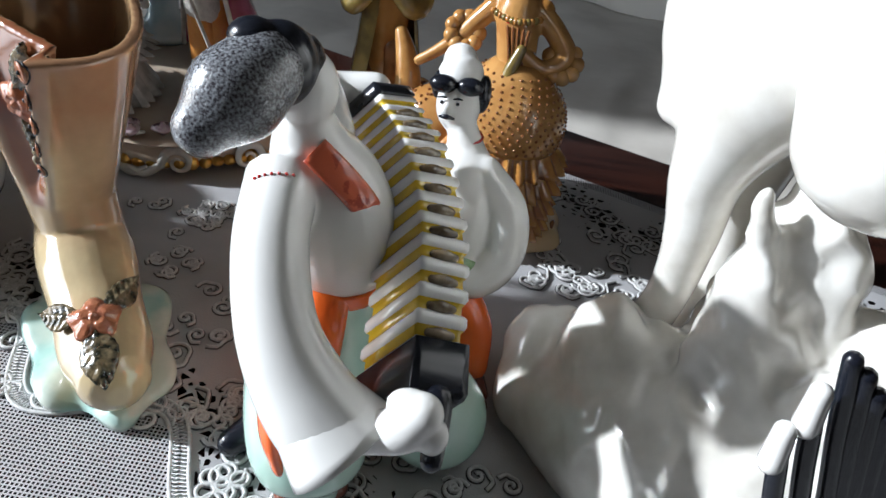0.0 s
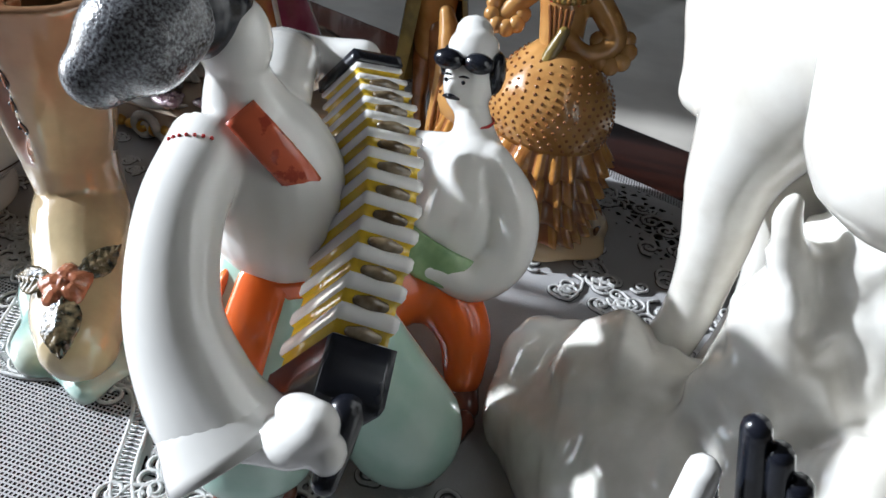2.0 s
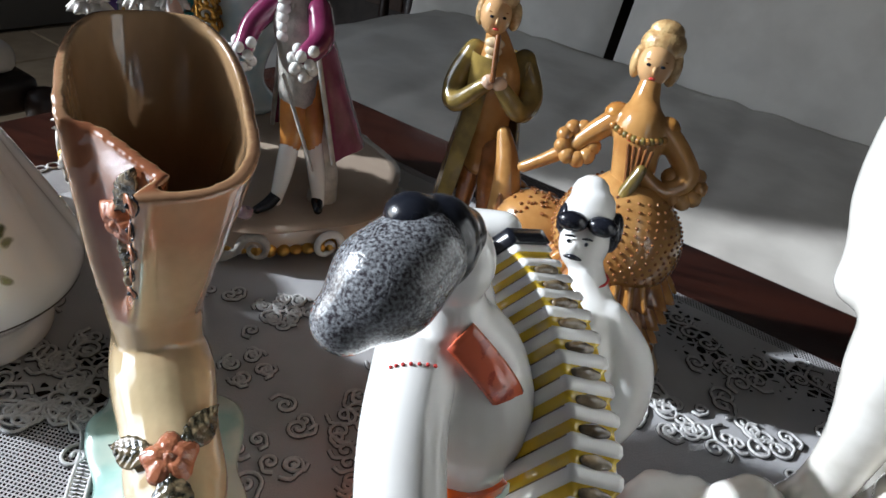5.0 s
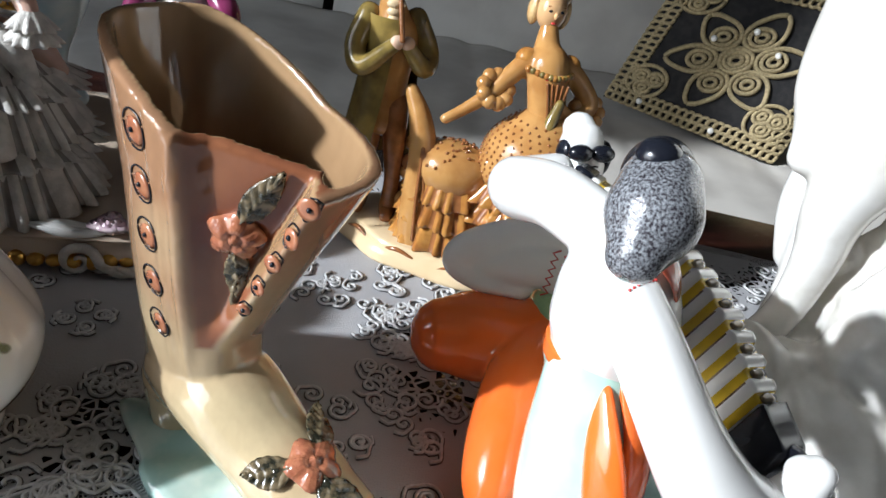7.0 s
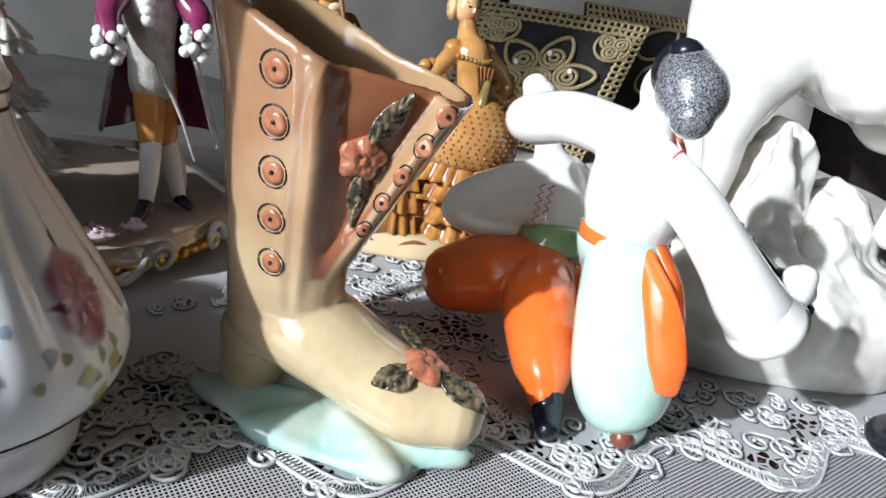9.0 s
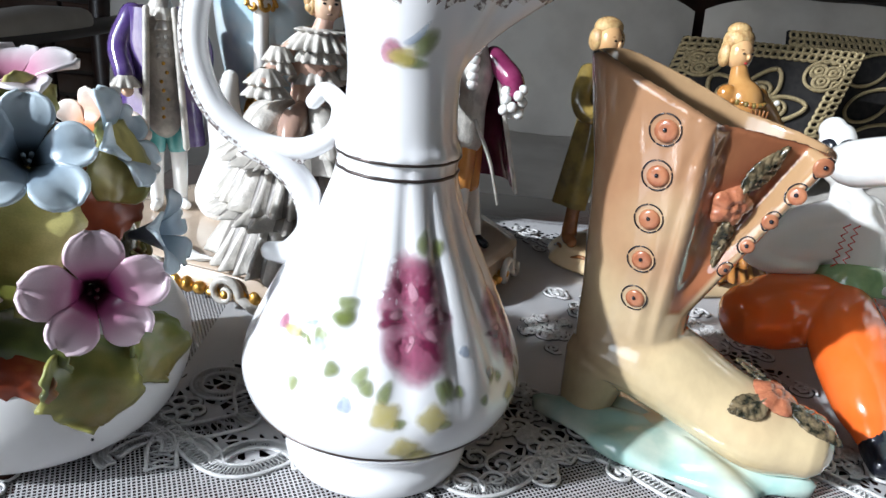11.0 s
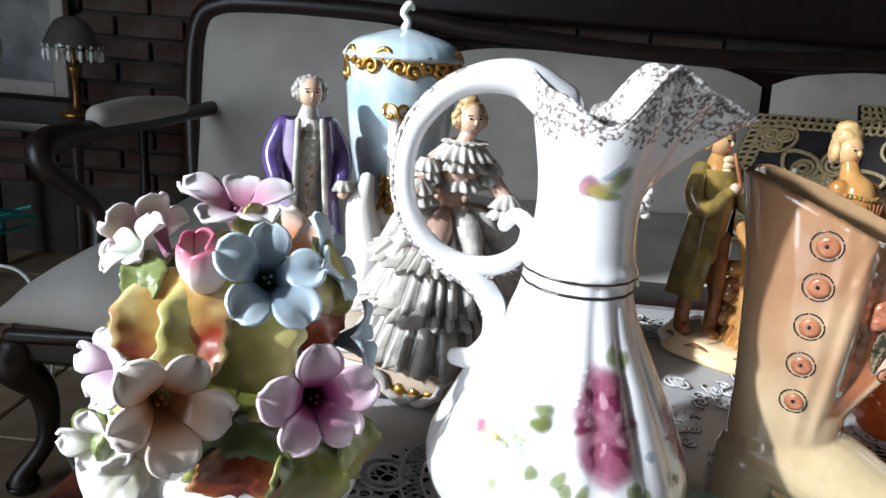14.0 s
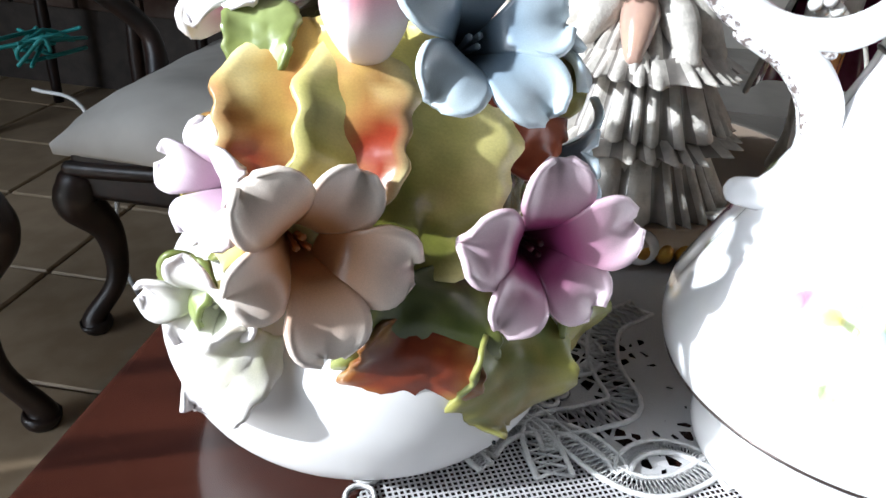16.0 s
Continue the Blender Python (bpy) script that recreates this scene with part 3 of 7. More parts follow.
def build_sofa():
    s = thing("sofa", world_at(0, 1.2, FLOOR), "ivory upholstered sofa with a carved dark wood frame", "sofa")
    a0, a1 = -1.12, 1.75
    bm = bmesh.new()
    block(bm, a0, a1, 0.745, 0.85, -0.32, -0.225, bevel=0.012)
    tube(bm, [world_at(a, 0.745, -0.24 - 0.025 * abs(math.sin(a * 4))) for a in np.linspace(a0, a1, 40)], [0.014] * 40, n=2)
    part("front_rail", bm, DARKWOOD, s)
    bm = bmesh.new()
    block(bm, a0, a0 + 0.06, 0.86, 1.7, -0.32, -0.215, bevel=0.01)
    part("side_rail", bm, DARKWOOD, s)
    bm = bmesh.new()
    na, nb = 120, 40
    rows = []
    for i in range(na + 1):
        a = a0 - 0.03 + (a1 - a0 + 0.03) * i / na
        e = min(1, min(i, na - i) / 8)
        top = []
        for j in range(nb + 1):
            b = 0.705 + 0.04 * (1 - e) + 1.035 * j / nb
            f = min(1, j / 6)
            z = -0.225 + 0.09 * math.sqrt(max(0, 1 - (1 - e) ** 2)) * math.sqrt(max(0.0, 1 - (1 - f) ** 2)) + 0.006 * noise.noise((a * 5, b * 5, 1)) + 0.005 * noise.noise((a * 18, b * 9, 7)) - 0.006 * max(0, 1 - abs((a * 3.1 + 0.4 * b) % 1 - 0.5) * 9)
            top.append(world_at(a, b, z))
        rows.append([world_at(a, 0.75, -0.245)] + top + [world_at(a, 1.74, -0.24)])
    skin(bm, rows, close=False, cap=False)
    part("seat_cushion", bm, FABRIC, s)
    # Back: three padded panels in a scrolled frame, leaning a little.
    spans = ((a0 - 0.07, -0.50, 0.345, 12), (-0.47, 0.55, 0.30, 6), (0.58, a1, 0.31, 6))
    for p0, p1, high, square in spans:
        bm = bmesh.new()
        rows = []
        for i in range(31):
            u = i / 30
            a = p0 + (p1 - p0) * u
            crown = high + 0.015 * math.sin(math.pi * u) - 0.045 * (abs(2 * u - 1) ** square)
            row = []
            for j in range(21):
                v = j / 20
                z = -0.2 + (crown + 0.2) * v
                puff = 0.05 * (1 - abs(2 * u - 1) ** 5) * (1 - abs(2 * v - 1) ** 5)
                row.append(world_at(a, 1.76 + 0.10 * v - puff, z + 0.003 * noise.noise((a * 9, z * 9, 2))))
            rows.append(row)
        skin(bm, rows, close=False, cap=False)
        part("back_cushion", bm, FABRIC, s)
    bm = bmesh.new()
    top = [world_at(a0 - 0.08, 1.78, -0.25), world_at(a0 - 0.10, 1.82, 0.1), world_at(a0 - 0.09, 1.86, 0.31), world_at(a0 - 0.02, 1.87, 0.37), world_at(a0 + 0.12, 1.87, 0.385), world_at(a0 + 0.5, 1.87, 0.385)]
    top += [world_at(a, 1.87, 0.345 + 0.02 * math.sin((a - a0) * 3.4)) for a in np.linspace(a0 + 0.75, a1, 12)]
    tube(bm, top, [0.03] * len(top))
    block(bm, a0, a1, 1.872, 1.92, -0.3, 0.30)
    part("back_frame", bm, DARKWOOD, s)
    # Left arm with a padded rest.
    bm = bmesh.new()
    tube(bm, [world_at(a0 - 0.02, 1.8, 0.06), world_at(a0 - 0.06, 1.5, 0.05), world_at(a0 - 0.1, 1.22, 0.045), world_at(a0 - 0.12, 1.08, 0.03), world_at(a0 - 0.1, 1.05, -0.02), world_at(a0 - 0.04, 1.12, -0.12), world_at(a0 - 0.01, 1.08, -0.24)], [0.022, 0.024, 0.026, 0.034, 0.024, 0.02, 0.028])
    part("arm", bm, DARKWOOD, s)
    bm = bmesh.new()
    tube(bm, [world_at(a0 - 0.05, 1.6, 0.075), world_at(a0 - 0.075, 1.4, 0.08), world_at(a0 - 0.09, 1.25, 0.075)], [0.03, 0.036, 0.03])
    part("arm_pad", bm, FABRIC, s)
    for a, b, da in ((a0 + 0.04, 0.79, -0.05), (a1 - 0.05, 0.79, 0.05), (a0 + 0.04, 1.7, -0.03), (a1 - 0.05, 1.7, 0.03)):
        bm = bmesh.new()
        cabriole(bm, a, b, FLOOR + 0.02, -0.3, 0.026, da, -0.04)
        part("leg", bm, DARKWOOD, s)


build_sofa()


def build_chair():
    c = thing("chair", world_at(-1.35, 0.3, FLOOR), "dark wood chair with an ivory seat pad beside the table", "chair")
    bm = bmesh.new()
    block(bm, -1.62, -1.10, 0.02, 0.50, -0.24, -0.17, bevel=0.02)
    part("seat_frame", bm, DARKWOOD, c)
    bm = bmesh.new()
    block(bm, -1.60, -1.12, 0.04, 0.48, -0.169, -0.11, bevel=0.028)
    part("seat_pad", bm, FABRIC, c)
    for a, b, da, db in ((-1.12, 0.47, 0.05, 0.03), (-1.6, 0.47, -0.05, 0.03), (-1.12, 0.06, 0.05, -0.03), (-1.6, 0.06, -0.05, -0.03)):
        bm = bmesh.new()
        cabriole(bm, a, b, FLOOR + 0.02, -0.22, 0.026, da, db)
        part("leg", bm, DARKWOOD, c)


build_chair()


def build_pillow(corners, label, centre, tilt=0.0):
    """A stuffed square pillow between four corners (table coordinates), with a crochet border."""
    q00, q10, q01, q11 = [world_at(*c) for c in corners]
    p = thing("embroidered_pillow", (q00 + q10) / 2, label, "pillow")
    N = (q10 - q00).cross(q01 - q00).normalized()
    if N.dot(E2) > 0:
        N = -N

    def at(u, v, lift=0.0):
        k = max(0.0, (1 - abs(2 * u - 1) ** 3) * (1 - abs(2 * v - 1) ** 3)) ** 0.6
        return q00.lerp(q10, u).lerp(q01.lerp(q11, u), v) + N * (0.05 * k + lift)

    bm = bmesh.new()
    skin(bm, [[at(i / 24, j / 16) for j in range(17)] for i in range(25)], close=False, cap=False)
    skin(bm, [[at(i / 24, j / 16) - N * (0.012 + 0.09 * max(0.0, (1 - abs(i / 12 - 1) ** 3) * (1 - abs(j / 8 - 1) ** 3)) ** 0.6) for j in range(17)][::-1] for i in range(25)], close=False, cap=False)
    part("cover", bm, paint("black_velvet", (0.012, 0.011, 0.012), 0.9, (0.03, 0.028, 0.025), 60, 0.6, 0.4, 800), p)
    bm = bmesh.new()
    thread = paint("cream_crochet", (0.40, 0.32, 0.17), 0.8, (0.22, 0.17, 0.09), 200, 0.7, 0.4, 900)

    def loop(u, v, ru, rv, r=0.0045, n=11, ang=0.0, point=0.0):
        """A ring of thread; point draws one end of it out into a tip."""
        pts = []
        for t in np.linspace(0, 2 * math.pi, n + 1):
            x, y = ru * math.cos(t) * (1 + point * max(0, math.cos(t)) ** 3), rv * math.sin(t)
            x, y = x * math.cos(ang) - y * math.sin(ang), x * math.sin(ang) + y * math.cos(ang)
            pts.append(at(min(0.99, max(0.01, u + x)), min(0.99, max(0.01, v + y)), 0.004))
        tube(bm, pts, [r] * len(pts), seg=6, n=2, round_ends=False)

    if centre:
        cu, cv = 0.5, 0.48
        for s in (0.03, 0.055, 0.075):
            loop(cu, cv, s, s, 0.006, 12)
        for k in range(6):
            t = tilt + k * math.pi / 3
            c, d = math.cos(t), math.sin(t)
            loop(cu + 0.19 * c, cv + 0.19 * d, 0.10, 0.085, 0.0055, 16, t, 0.45)
            loop(cu + 0.17 * c, cv + 0.17 * d, 0.055, 0.055, 0.005, 12)
            loop(cu + 0.17 * c, cv + 0.17 * d, 0.026, 0.026, 0.005, 10)
        for u0, v0 in ((0.17, 0.2), (0.83, 0.2), (0.17, 0.8), (0.83, 0.8)):
            for k in range(3):
                t = k * 2.09 + 0.5
                loop(u0 + 0.045 * math.cos(t), v0 + 0.045 * math.sin(t), 0.042, 0.042, 0.005, 10)
                loop(u0 + 0.045 * math.cos(t), v0 + 0.045 * math.sin(t), 0.018, 0.018, 0.005, 8)
            loop(u0, v0, 0.105, 0.105, 0.0045, 18)
    else:
        for k in range(3):
            loop(0.5, 0.25 + 0.25 * k, 0.16, 0.09, 0.005, 14, 0.6, 0.4)
    for u in np.linspace(0.03, 0.97, 24):
        for v in (0.035, 0.085, 0.915, 0.965):
            loop(u, v, 0.024, 0.028, 0.004, 7)
    for v in np.linspace(0.12, 0.88, 18):
        for u in (0.035, 0.085, 0.915, 0.965):
            loop(u, v, 0.026, 0.024, 0.004, 7)
    tagged(part("crochet", bm, thread, p, "cream crochet rings and rosettes"), "cream crochet rings and rosettes", kind="stuff")
    for u, v in ((0.5, 0.67), (0.66, 0.57), (0.2, 0.06), (0.62, 0.05), (0.34, 0.57)) if centre else ():
        bm = bmesh.new()
        ball(bm, at(u, v, 0.008), 0.007)
        part("pearl", bm, paint("pearl", (0.9, 0.88, 0.84), 0.2, coat=0.6), p)


build_pillow(((0.285, 1.38, -0.105), (0.66, 1.25, -0.135), (0.385, 1.43, 0.20), (0.83, 1.40, 0.205)), "black square pillow with cream crochet rosettes and pearls", True, 0.3)
build_pillow(((0.77, 1.55, -0.13), (1.17, 1.52, -0.13), (0.74, 1.64, 0.235), (1.14, 1.62, 0.235)), "black pillow with a cream lace border behind another", False)


def build_background():
    # Dark carved sideboard mirror above the sofa.
    m = thing("wall_mirror", world_at(0.55, B1 - 0.03, 0.42), "wide mirror in a heavy dark wood frame above the sofa", "mirror")
    bm = bmesh.new()
    block(bm, -0.72, 2.3, B1 - 0.09, B1 - 0.005, 0.40, 0.60, bevel=0.02)
    block(bm, -0.72, 2.3, B1 - 0.09, B1 - 0.005, 1.5, 1.62, bevel=0.02)
    block(bm, -0.72, -0.55, B1 - 0.085, B1 - 0.005, 0.601, 1.499, bevel=0.02)
    block(bm, 2.13, 2.3, B1 - 0.085, B1 - 0.005, 0.601, 1.499, bevel=0.02)
    part("frame", bm, DARKWOOD, m)
    bm = bmesh.new()
    block(bm, -0.56, 2.14, B1 - 0.04, B1 - 0.02, 0.59, 1.51)
    part("glass", bm, paint("mirror_silver", (0.85, 0.85, 0.85), 0.03, metal=1.0), m, smooth=False)
    # Lamp with a crystal fringe, on a small side table.
    t = thing("side_table", world_at(-1.75, 1.75, FLOOR), "small dark side table in the corner by the brick wall", "side table")
    bm = bmesh.new()
    block(bm, -2.05, -1.4, 1.5, 2.0, -0.02, 0.01, bevel=0.006)
    part("tabletop", bm, DARKWOOD, t)
    for a, b in ((-2.0, 1.55), (-1.45, 1.55), (-2.0, 1.95), (-1.45, 1.95)):
        bm = bmesh.new()
        lathe(bm, [(0.016, 0), (0.02, 0.3), (0.014, 0.45), (0.02, 0.579)], world_at(a, b, FLOOR), seg=14)
        part("leg", bm, DARKWOOD, t)
    lamp = thing("crystal_lamp", world_at(-1.53, 1.7, 0.011), "small table lamp with hanging crystal drops", "lamp")
    bm = bmesh.new()
    lathe(bm, [(0.05, 0), (0.045, 0.012), (0.012, 0.03), (0.01, 0.1), (0.02, 0.14), (0.008, 0.16), (0.008, 0.22)], world_at(-1.53, 1.7, 0.011), seg=20)
    part("stem", bm, paint("aged_brass", (0.3, 0.17, 0.05), 0.35, (0.15, 0.08, 0.03), 60, 0.7, metal=0.8), lamp)
    glass = paint("cut_crystal", (0.8, 0.8, 0.78), 0.08, coat=1.0)
    bm = bmesh.new()
    lathe(bm, [(0.075, 0.2), (0.08, 0.21), (0.05, 0.27), (0.02, 0.29)], world_at(-1.53, 1.7, 0.011), seg=24)
    part("shade", bm, paint("smoked_glass", (0.10, 0.09, 0.085), 0.15, coat=0.8), lamp)
    for k in range(16):
        t_ = 2 * math.pi * k / 16
        bm = bmesh.new()
        c = world_at(-1.53 + 0.078 * math.cos(t_), 1.7 + 0.078 * math.sin(t_), 0.19)
        ball(bm, c, (0.007, 0.007, 0.018), u=8, v=6)
        ball(bm, c + V(0, 0, 0.026), 0.006, u=8, v=6)
        part("crystal_drop", bm, glass, lamp)
    j = thing("ribbed_jar", world_at(-1.78, 1.62, 0.011), "round ribbed white ceramic jar on the side table", "jar")
    bm = bmesh.new()
    lathe(bm, [(0.03, 0.12), (0.05, 0.13), (0.07, 0.18), (0.06, 0.24), (0.02, 0.26)], world_at(-1.78, 1.62, 0.011), seg=48, fn=lambda a, z, r: (r * (1 + 0.05 * math.cos(12 * a)), z))
    part("body", bm, WHITE, j)
    bm = bmesh.new()
    lathe(bm, [(0.05, 0), (0.045, 0.015), (0.015, 0.03), (0.02, 0.09), (0.035, 0.12)], world_at(-1.78, 1.62, 0.011), seg=24)
    part("foot", bm, DARKWOOD, j)
    f = thing("picture_frame", world_at(-1.95, 1.95, 0.011), "pale framed picture leaning on the brick wall", "picture")
    bm = bmesh.new()
    for q in ((-2.1, -2.05, 0.02, 0.5), (-1.82, -1.77, 0.02, 0.5)):
        block(bm, q[0], q[1], 2.06, 2.10, q[2], q[3], bevel=0.006)
    block(bm, -2.049, -1.821, 2.06, 2.10, 0.45, 0.5, bevel=0.006)
    block(bm, -2.049, -1.821, 2.06, 2.10, 0.02, 0.07, bevel=0.006)
    part("frame", bm, paint("pale_wood", (0.5, 0.46, 0.4), 0.5), f)
    bm = bmesh.new()
    block(bm, -2.06, -1.81, 2.085, 2.095, 0.05, 0.47)
    part("picture", bm, paint("faded_print", (0.3, 0.31, 0.31), 0.5, (0.12, 0.12, 0.13), 9, 0.8), f, smooth=False)
    # Loose cords on the chair side.
    k = thing("turquoise_cord", world_at(-1.28, 0.95, FLOOR), "tangled turquoise ribbon cords on a white cable", "cord")
    bm = bmesh.new()
    rnd = random.Random(3)
    for q in range(6):
        pts = [world_at(-1.4 + 0.13 * rnd.random(), 0.9 + 0.2 * rnd.random(), -0.16 + 0.05 * rnd.random()) for _ in range(6)]
        tube(bm, pts, [0.004] * 6, seg=6)
    part("ribbon", bm, paint("turquoise_ribbon", (0.03, 0.25, 0.24), 0.6), k)
    bm = bmesh.new()
    tube(bm, [world_at(-1.3, 0.93, -0.2), world_at(-1.2, 0.92, -0.22), world_at(-1.12, 0.86, -0.35), world_at(-1.13, 0.85, -0.48), world_at(-1.05, 0.8, FLOOR + 0.01)], [0.004] * 5, seg=6)
    part("cable", bm, paint("white_cable", (0.75, 0.75, 0.74), 0.4), k)


build_background()

# ---------------------------------------------------------------- boot vase
BO = V(-0.084, 0.086, 0)                           # heel
BD, BN = V(0.605, -0.796, 0), V(0.796, 0.605, 0)   # towards the toe; towards the far side


def bl(d, n, z):
    return BO + BD * d + BN * n + V(0, 0, z)


def boot_ring(z):
    """Outline of the boot's shaft at height z: centre, half length, half width."""
    keys = ((0.05, 0.030, 0.022, 0.036, 0.026), (0.075, 0.026, 0.021, 0.034, 0.025), (0.10, 0.026, 0.020, 0.034, 0.026), (0.14, 0.034, 0.022, 0.046, 0.032),
            (0.18, 0.042, 0.025, 0.058, 0.038), (0.235, 0.050, 0.028, 0.078, 0.046))
    for k0, k1 in zip(keys, keys[1:]):
        if z <= k1[0]:
            break
    t = (z - k0[0]) / (k1[0] - k0[0])
    return [a + (b - a) * t for a, b in zip(k0[1:], k1[1:])]


def panel_edges(z):
    """Front to back extent of the sunk V panel at height z."""
    d, n, hl, hw = boot_ring(min(0.235, z))
    return 0.048 + 0.004 * min(1, max(0, (z - 0.095) / 0.08)), d + hl * 0.955


def shaft_point(ang, z, inset=0.0):
    d, n, hl, hw = boot_ring(z)
    c, s = math.cos(ang), math.sin(ang)
    p = 0.8
    x = math.copysign(abs(c) ** p, c) * (hl - inset)
    y = math.copysign(abs(s) ** p, s) * (hw - inset)
    # The sunk panel on the near side, wide at the rim and closing to a V below.
    if y < 0:
        left, right = panel_edges(z)
        g = min(1, max(0, (z - 0.094) / 0.03))
        u, w = d + x - left, right - d - x
        if z > 0.094 and u > 0 and w > 0:
            chord = hw * (0.82 * u / max(0.01, right - left) - 0.80) + inset
            y += max(0.0, chord - y) * g * min(1, u / 0.006) * min(1, w / 0.014)
        y -= 0.0022 * min(1, max(0, (z - 0.07) / 0.03)) * (max(0, 1 - abs(u + 0.003) / 0.004) + 0.7 * max(0, 1 - abs(u + 0.013) / 0.005) + 1.1 * max(0, 1 - abs(w + 0.002) / 0.005))
    return d + x, n + y


def rim_z(d):
    return 0.243 - 0.34 * max(0.0, d + 0.02) + 0.012 * max(0, d - 0.06) / 0.06


def build_boot():
    v = thing("boot_vase", bl(0.05, 0.02, 0), "cream glazed ceramic boot vase with applied leaves and flowers", "vase")
    seg = 160
    bm = bmesh.new()
    rings = []
    for k in range(40):
        t = k / 39
        row = []
        for i in range(seg):
            a = 2 * math.pi * i / seg
            d, n = shaft_point(a, 0.235)
            top = rim_z(d)
            z = 0.045 + (top - 0.045) * t
            d, n = shaft_point(a, z)
            row.append(bl(d, n, z))
        rings.append(row)
    for t in np.linspace(1.0, 0.30, 20):
        row = []
        for i in range(seg):
            a = 2 * math.pi * i / seg
            d, n = shaft_point(a, 0.235)
            z = 0.045 + (rim_z(d) - 0.045) * t
            d, n = shaft_point(a, z, 0.006)
            row.append(bl(d, n, z + (0.002 if t == 1.0 else 0)))
        rings.append(row)
    skin(bm, rings)
    # Foot: instep, toe, heel.
    tube(bm, [bl(0.018, 0.02, 0.062), bl(0.05, 0.02, 0.058), bl(0.085, 0.019, 0.045), bl(0.115, 0.018, 0.036), bl(0.137, 0.018, 0.036)], [0.026, 0.029, 0.026, 0.026, 0.021], seg=24)
    tube(bm, [bl(0.012, 0.02, 0.05), bl(0.008, 0.02, 0.018)], [0.024, 0.019], seg=20)
    bm = fuse(bm, 0.0014, 7)
    lay = bm.verts.layers.float_color.new("tint")
    for w in bm.verts:
        q = w.co - BO
        d, n, z = q.dot(BD), q.dot(BN), q.z
        cd, cn, hl, hw = boot_ring(min(0.235, max(0.05, z)))
        tone = mixc((0.52, 0.41, 0.24), (0.33, 0.18, 0.095), (z - 0.05) / 0.14 + 0.5 * noise.noise(w.co * 22))
        rr = math.hypot((d - cd) / hl, (n - cn) / hw)
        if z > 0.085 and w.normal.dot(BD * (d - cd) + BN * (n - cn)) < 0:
            tone = mixc((0.22, 0.11, 0.05), (0.42, 0.27, 0.14), (z - 0.1) / 0.14)        # inside: brown, with the cavity's shade put into it towards the bottom
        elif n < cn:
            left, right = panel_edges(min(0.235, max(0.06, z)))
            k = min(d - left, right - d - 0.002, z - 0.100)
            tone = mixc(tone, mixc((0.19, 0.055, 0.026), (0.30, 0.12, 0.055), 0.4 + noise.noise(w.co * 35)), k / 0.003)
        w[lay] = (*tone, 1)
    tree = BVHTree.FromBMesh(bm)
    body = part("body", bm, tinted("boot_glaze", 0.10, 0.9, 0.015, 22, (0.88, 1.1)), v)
    # Pale green base: a flat plate with pulled-out lobes.
    bm = bmesh.new()
    rings = []
    for s, z in ((0.90, 0.0032), (1.0, 0.006), (1.01, 0.010), (0.95, 0.0135), (0.85, 0.0145), (0.70, 0.016), (0.45, 0.0175), (0.2, 0.018)):
        row = []
        for i in range(120):
            a = 2 * math.pi * i / 120
            lobe = 1 + (0.075 * math.cos(7 * a + 0.5) + 0.04 * math.sin(4 * a)) * s
            p = bl(0.064 + 0.084 * s * lobe * math.cos(a), 0.018 + 0.043 * s * lobe * math.sin(a), z)
            row.append(p + V(0, 0, 0.003 * s * math.cos(7 * a + 0.5) * (z > 0.009)) + 0.0015 * noise.noise_vector(p * 40) * (z > 0.009))
        rings.append(row)
    skin(bm, rings)
    part("base", bm, SEA, v, "rocky seafoam green base")

    def leaf(c, along, nor, length, width, parent):
        along, nor = Vector(along).normalized(), Vector(nor).normalized()
        across = along.cross(nor)

        def f(u, w):
            k = math.sin(math.pi * min(1, u * 0.97 + 0.03)) ** 0.8 * (1 - 0.3 * u)
            s = 2 * w - 1
            rib = 0.0011 * abs(math.sin(u * 20 - abs(s) * 4)) + 0.0010 * max(0, 1 - abs(s) * 6)
            q = Vector(c) + along * (u * length) + across * (s * width * k)
            hit, up_, _, _ = tree.find_nearest(q)
            return hit.lerp(q, 0.25) + up_ * (0.0026 - 0.0012 * abs(s) + rib)

        bm = bmesh.new()
        sheet(bm, f, 26, 12, 0.0016)
        return part("leaf", bm, LEAFDARK, parent)

    def bloom(c, nor, r, parent):
        nor = Vector(nor).normalized()
        x = nor.orthogonal().normalized()
        y = nor.cross(x)
        bm = bmesh.new()
        rings = []
        for i in range(9):
            t = i / 8
            row = []
            for m in range(60):
                a = 2 * math.pi * m / 60
                rr = r * t * (1 + 0.10 * t * math.cos(5 * a))
                h = r * (0.42 * (1 - t ** 2.2) + 0.12) - r * 0.10 * abs(math.sin(2.5 * a)) ** 8 * t - r * 0.05 * (0.5 + 0.5 * math.cos(25 * a)) * t - r * 0.16 * max(0, 1 - abs(t - 0.25) / 0.15)
                row.append(Vector(c) + x * (math.cos(a) * rr) + y * (math.sin(a) * rr) + nor * h)
            rings.append(row)
        rings.append([Vector(c) + (q - Vector(c)) * 0.9 - nor * r * 0.2 for q in rings[-1]])
        skin(bm, rings)
        return part("flower", bm, BLOOM, parent)

    toe, nf, _, _ = tree.find_nearest(V(0.0, 0.0, 0.066))
    bloom(toe, nf, 0.0135, v)
    for ang, L in ((2.55, 0.034), (0.55, 0.032), (-1.45, 0.034)):
        x = (BD - nf * BD.dot(nf)).normalized()
        y = nf.cross(x)
        a = x * math.sin(ang) * -1 + y * math.cos(ang) * -1
        leaf(toe + a * 0.008 - nf * 0.002, a, nf, L, 0.010, v)
    mid, side, _, _ = tree.ray_cast(bl(0.0675, -0.06, 0.1725), BN)
